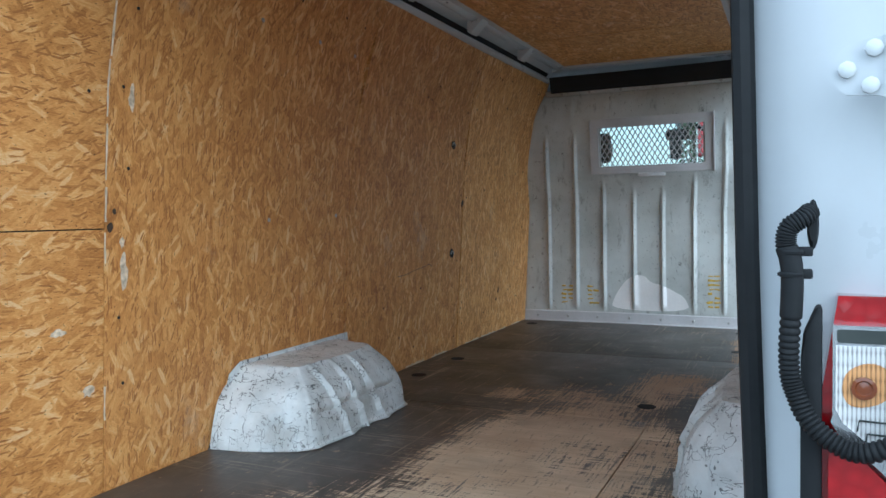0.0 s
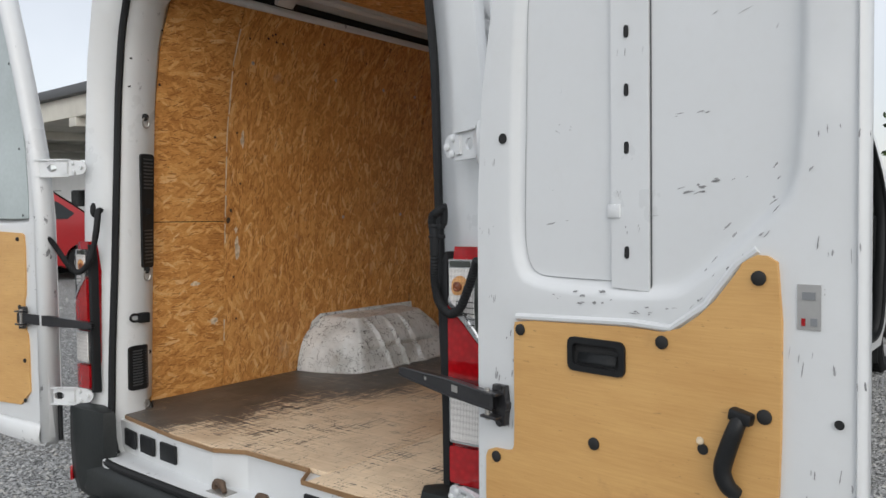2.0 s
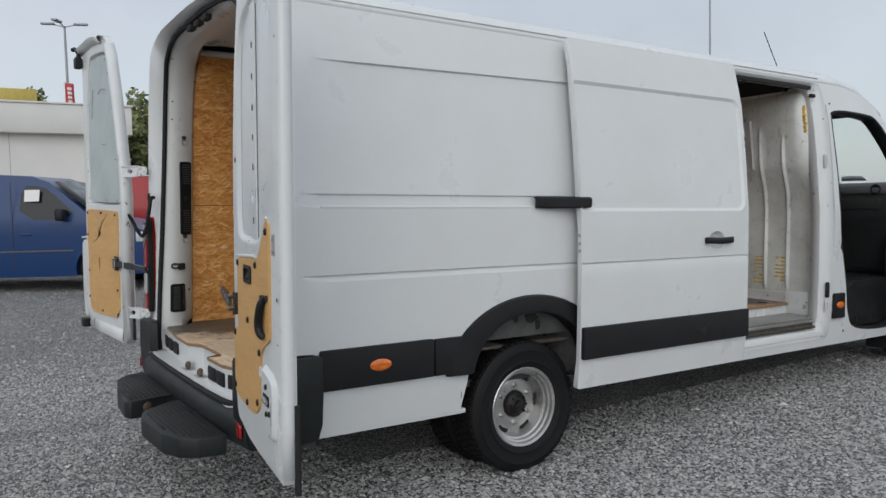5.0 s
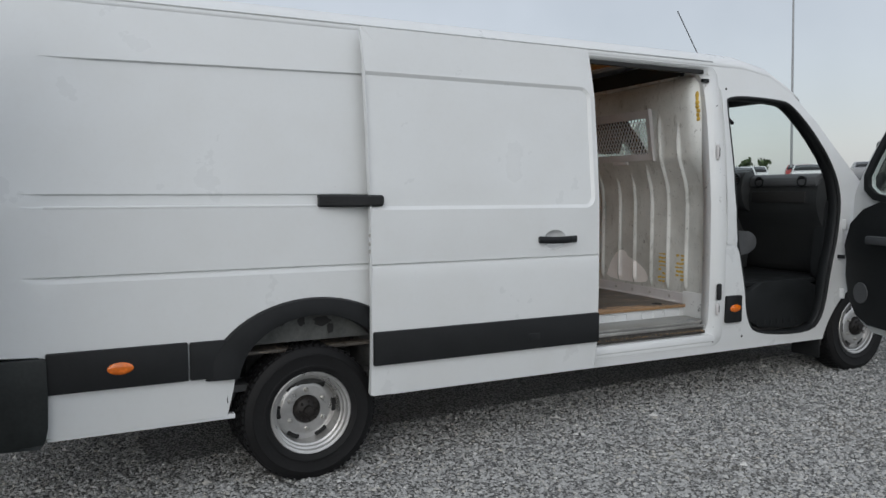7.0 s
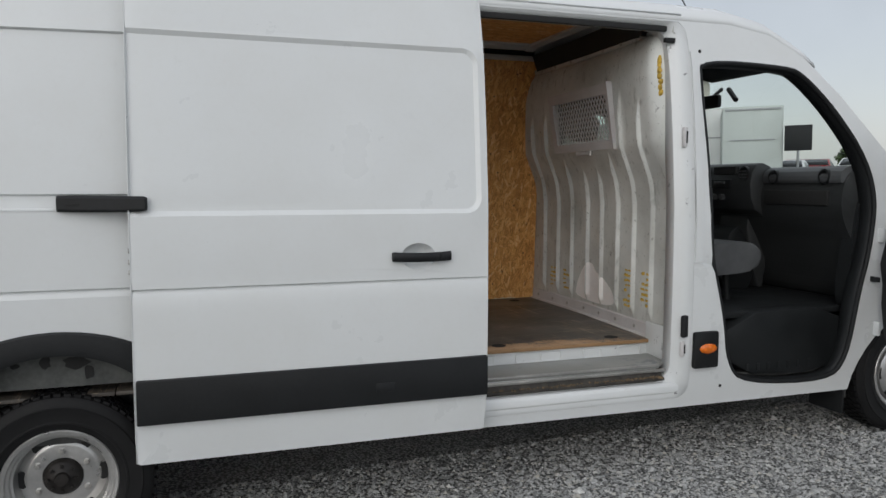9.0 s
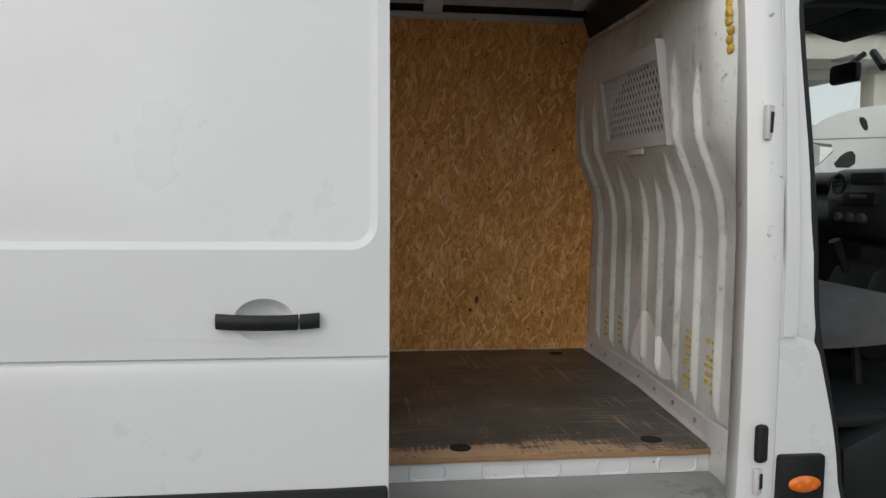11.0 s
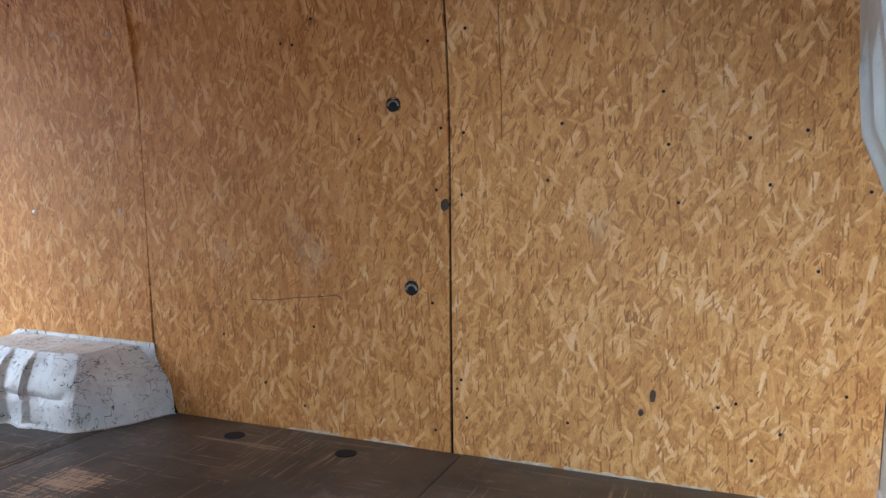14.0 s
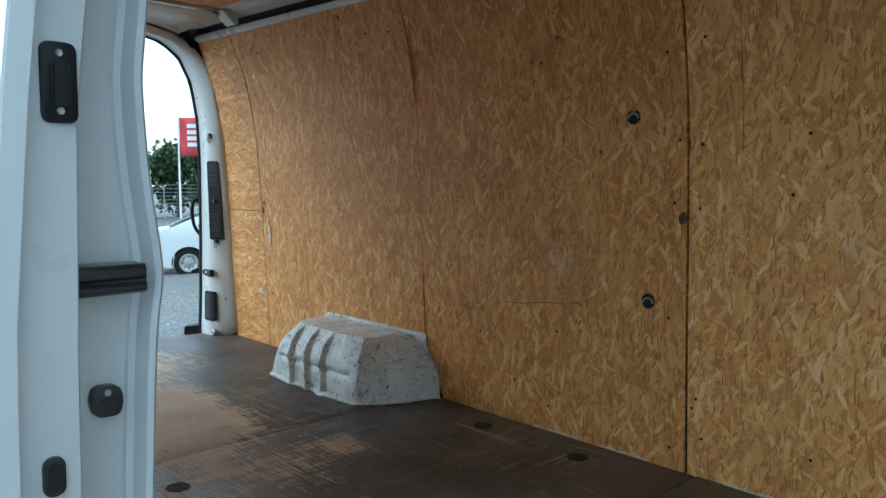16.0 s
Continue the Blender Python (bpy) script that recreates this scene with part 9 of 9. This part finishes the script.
# ---- buildings ----
hall = thing("dealer_building", "low white flat-roofed sales building", "building", Matrix.Translation((-24.0, -0.45, ground_z(-24, 0) + 0.12)))
part("wall", box(-9, 0, -26, 4.55, -0.5, 3.75), RENDERWALL, hall, "white clad wall")
part("fascia", box(-9.4, 0.35, -26.3, 5.0, 3.55, 4.50, 0.03), RENDERWALL, hall, "white roof fascia")
part("roof_edge", box(-9.45, 0.40, -26.35, 5.05, 4.50, 4.56, 0.01), RENDERWALL, hall)
for y0 in (-6.5, -11.0):
    o = part("window", box(-0.02, 0.05, y0, y0 + 2.4, 0.9, 2.9, 0.01), CARWHITE, hall, "white window frame")
    for k in range(2):
        part("pane", box(0.045, 0.06, y0 + 0.1 + 1.15 * k, y0 + 1.15 + 1.15 * k, 1.0, 2.8), DARK_GLASS, o, "dark window pane")
for k in range(12):
    part("wall_joint", box(-0.004, 0.006, -24 + 2.3 * k, -23.98 + 2.3 * k, 0.0, 3.6), CONCRETE, hall)
part("sign_arc", tube([(0.36, 4.22 + 0.44 * math.cos(a), 3.98 + 0.44 * math.sin(a)) for a in np.linspace(0.05, math.pi, 18)], 0.022, 6), INK, hall, "dark arc of the sign")


def lettering(words, size, m, parent):
    """A line of raised sign letters."""
    cu = bpy.data.curves.new("letters", "FONT")
    cu.body, cu.size, cu.extrude, cu.shear = words, size, 0.008, 0.2
    holder = bpy.data.objects.new("letters", cu)
    me = bpy.data.meshes.new_from_object(holder)
    bpy.data.objects.remove(holder)
    me.materials.clear()
    me.materials.append(INK)
    ob = new("sign_lettering", me)
    ob.parent, ob.matrix_basis = parent, m
    ob["label"] = "dark sign lettering"


FACING = Matrix(((0, 0, 1, 0), (1, 0, 0, 0), (0, 1, 0, 0), (0, 0, 0, 1)))
lettering("vans", 0.30, Matrix.Translation((0.362, 3.80, 3.98)) @ FACING, hall)
lettering("centre", 0.18, Matrix.Translation((0.362, 4.10, 3.82)) @ FACING, hall)

canopy = thing("canopy", "concrete canopy on columns over a parking area", "canopy", Matrix.Translation((-24.5, 12.5, ground_z(-24.5, 12.5) - 0.1)))
part("slab", box(-11.5, 11.5, -4.0, 4.0, 4.0, 4.55, 0.02), CREAM, canopy, "cream roof slab with a flat soffit")
part("fascia", box(-11.7, 11.7, -4.2, 4.2, 4.55, 4.80, 0.02), CAB_GREY, canopy, "dark grey metal roof edge")
for k in range(6):
    part("roof_beam", box(-10.4 + 4 * k, -10.0 + 4 * k, -4.0, 4.0, 3.75, 4.0, 0.02), CREAM, canopy)
for x in (-9, -1, 6.2, 10.5):
    for y in (-3.4, 3.2):
        part("column", box(x - 0.25, x + 0.25, y - 0.25, y + 0.25, -0.3, 3.8, 0.02), CREAM, canopy, "square cream column")
for k in range(6):
    part("canopy_lamp", box(-8.6 + 4 * k, -7.8 + 4 * k, -2.0, -1.7, 3.94, 4.0, 0.01), LAMPGREY, canopy, "long ceiling lamp, switched off")
    part("canopy_lamp", box(-8.6 + 4 * k, -7.8 + 4 * k, 1.4, 1.7, 3.94, 4.0, 0.01), LAMPGREY, canopy, "long ceiling lamp, switched off")

# ---- lamp posts, masts, flags, fence ----
def lamp_post(x, y, h, heads, label):
    o = thing("street_lamp", label, "street lamp", Matrix.Translation((x, y, ground_z(x, y))), "yard lamps")
    part("pole", tube([(0, 0, 0), (0, 0, h * 0.5), (0, 0, h)], [0.09, 0.075, 0.05], 10), LAMPGREY, o, "grey steel pole")
    for a in heads:
        d = Vector((math.cos(a), math.sin(a), 0))
        part("arm", tube([(0, 0, h - 0.05), tuple(d * 0.5 + Vector((0, 0, h + 0.08)))], 0.03, 6), LAMPGREY, o)
        part("lamp_head", moved(box(-0.32, 0.32, -0.13, 0.13, -0.05, 0.05, 0.03), Matrix.Translation(d * 0.75 + Vector((0, 0, h + 0.10))) @ pose(0, 0, 0, 0, 0, math.degrees(a))), LAMPGREY, o, "flat lamp head")
    return o


lamp_post(-38.0, 4.62, 10.2, (1.2, -0.6, -1.9), "steel lamp post with three flat heads")
lamp_post(-38.0, 6.14, 8.2, (0.3,), "steel lamp post with one head")
lamp_post(-33.0, 47.6, 18.0, (0.5,), "tall steel lighting mast")
lamp_post(-3.2, 42.0, 7.0, (0.3,), "steel lamp post with one head")


def flag(x, y, h, w, fh, mat, ang, label):
    o = thing("flag", label, "flag", Matrix.Translation((x, y, ground_z(x, y))), "dealer flags")
    part("pole", tube([(0, 0, 0), (0, 0, h)], [0.05, 0.03], 8), PAPER, o, "white flag pole")
    d = Vector((math.cos(ang), math.sin(ang), 0))
    cloth = loft([[tuple(d * (0.04 + w * i / 6) + Vector((-d.y, d.x, 0)) * 0.06 * math.sin(i * 1.2 + j * 0.5) + Vector((0, 0, h - 0.05 - fh * j / 6))) for i in range(7)] for j in range(7)])
    part("cloth", cloth, mat, o, "printed cloth", 40, 0.004)
    for k in range(4):
        p = d * (w * 0.5) + Vector((0, 0, h - fh * (0.25 + 0.16 * k)))
        part("print_bar", moved(box(-w * 0.18, w * 0.18, -0.07, 0.07, -fh * 0.05, fh * 0.05), Matrix.Translation(p) @ pose(0, 0, 0, 0, 0, math.degrees(ang))), PAPER, o)
    return o


flag(-13.23, -26.36, 4.85, 1.1, 1.6, FLAG, 2.62, "red banner flag on a pole")
flag(-11.30, -27.2, 4.3, 0.7, 1.9, FLAG_BLUE, 2.62, "pale blue banner flag on a pole")
flag(-3.6, 40.0, 5.0, 1.1, 2.2, FLAG, 0.2, "red banner flag on a pole")
flag(-34.0, 3.92, 6.9, 0.45, 1.2, FLAG, 2.0, "red banner flag on a pole")
o = thing("yellow_sign", "yellow sign box behind the building", "sign", Matrix.Translation((-36, 2.25, 0)))
part("sign_box", box(-0.3, 0.3, -0.75, 0.75, 6.1, 7.0, 0.03), SIGN_YELLOW, o, "yellow sign box")
part("post", tube([(0, 0, 0), (0, 0, 6.2)], 0.08, 8), LAMPGREY, o)

fence = thing("fence", "grey wire mesh fence on posts", "fence", Matrix.Translation((-18, -36, ground_z(-18, -36))) @ pose(0, 0, 0, 0, 0, -25))
post = part("post", tube([(0, 0, -0.3), (0, 0, 2.0)], 0.03, 8), LAMPGREY, fence, "steel fence post")
post.matrix_basis = pose(-14, 0, 0)
for k in range(1, 13):
    share(post, pose(-14 + 2.5 * k, 0, 0))
wire = part("rail", tube([(-14, 0, 0), (16, 0, 0)], 0.012, 5), LAMPGREY, fence)
wire.matrix_basis = pose(0, 0, 0.2)
for k in range(1, 10):
    share(wire, pose(0, 0, 0.2 + 0.2 * k))

# ---- trees ----
def tree(x, y, h, r, seed, mat, label, low=0.25, n=2600, leaf=0.16):
    rg = random.Random(seed)
    o = thing("tree", label, "tree", Matrix.Translation((x, y, ground_z(x, y) - 0.1)), "trees round the yard")
    trunk = tube(curve_points([(0, 0, 0), (0.1, 0.05, h * 0.3), (-0.05, 0.1, h * 0.6), (0.05, 0, h * 0.92)], 10), [0.16 * (1 - i / 11) * h / 6 + 0.02 for i in range(11)], 8)
    limbs = []
    for k in range(11):
        z = h * rg.uniform(low, 0.8)
        a = rg.uniform(0, 6.28)
        ln = r * rg.uniform(0.6, 1.0) * (1.1 - 0.6 * z / h)
        tip = Vector((math.cos(a) * ln, math.sin(a) * ln, z + ln * 0.6))
        limbs.append((Vector((0, 0, z)), tip))
        join(trunk, tube(curve_points([(0, 0, z), tuple(tip * 0.5 + Vector((0, 0, z * 0.5 + 0.1))), tuple(tip)], 6), [0.06, 0.05, 0.04, 0.035, 0.03, 0.02, 0.012], 5))
    part("trunk", trunk, BARK, o, "grey-brown trunk and limbs")
    vs, fs = [], []
    clumps = [(t * 0.55 + b * 0.45 if rg.random() < 0.3 else t, r * rg.uniform(0.22, 0.42)) for b, t in limbs for _ in range(2)] + [(Vector((0, 0, h * rg.uniform(0.7, 0.97))), r * 0.35) for _ in range(5)]
    for k in range(n):
        c, cr = clumps[rg.randrange(len(clumps))]
        d = Vector((rg.gauss(0, 1), rg.gauss(0, 1), rg.gauss(0, 0.8)))
        p = c + d.normalized() * cr * rg.random() ** 0.4 * 1.25
        e1 = Vector((rg.gauss(0, 1), rg.gauss(0, 1), rg.gauss(0, 1))).normalized()
        e2 = e1.cross(Vector((rg.gauss(0, 1), rg.gauss(0, 1), rg.gauss(0, 1)))).normalized()
        s = leaf * rg.uniform(0.5, 1.2)
        i = len(vs)
        vs += [tuple(p - e1 * s), tuple(p + e2 * s * 0.5), tuple(p + e1 * s), tuple(p - e2 * s * 0.5)]
        fs.append((i, i + 1, i + 2, i + 3))
    me = bpy.data.meshes.new("crown")
    me.from_pydata(vs, [], fs)
    me.materials.append(mat)
    cr = new("crown", me)
    cr.parent = o
    cr["label"] = "loose crown of small leaves"
    return o


tree(-28.5, 6.05, 5.7, 1.7, 3, LEAF, "birch-like tree with yellowing leaves", 0.3)
tree(-30.5, 7.3, 5.5, 1.9, 4, LEAF, "birch-like tree with yellowing leaves", 0.3)
tree(-37.0, 3.0, 7.2, 1.3, 5, LEAF, "thin tree behind the roof", 0.5, 900)
tree(-37.0, 0.0, 7.0, 1.3, 6, LEAF, "thin tree behind the roof", 0.5, 900)
for k in range(9):
    tree(-34 + 3.4 * k + (k % 2), -40.5 - 1.2 * (k % 3), 3.5 + 0.45 * ((k * 7) % 3), 2.3, 20 + k, LEAF_DARK, "dense dark green tree behind the fence", 0.10, 3200, 0.24)
for k, (x, y) in enumerate(((-24, 62), (-18, 66), (-6, 60), (6, 62))):
    tree(x, y, 5.5 + (k % 3), 2.2, 40 + k, LEAF_DARK, "distant dark green tree beyond the yard", 0.15, 1500, 0.26)
for k, (x, y) in enumerate(((-46.8, 55.6), (-45.6, 57.4), (-44.9, 58.6))):
    tree(x, y, 2.5 - 0.25 * k, 0.75, 60 + k, LEAF_DARK, "small green tree beyond the parked cars", 0.15, 500, 0.22)
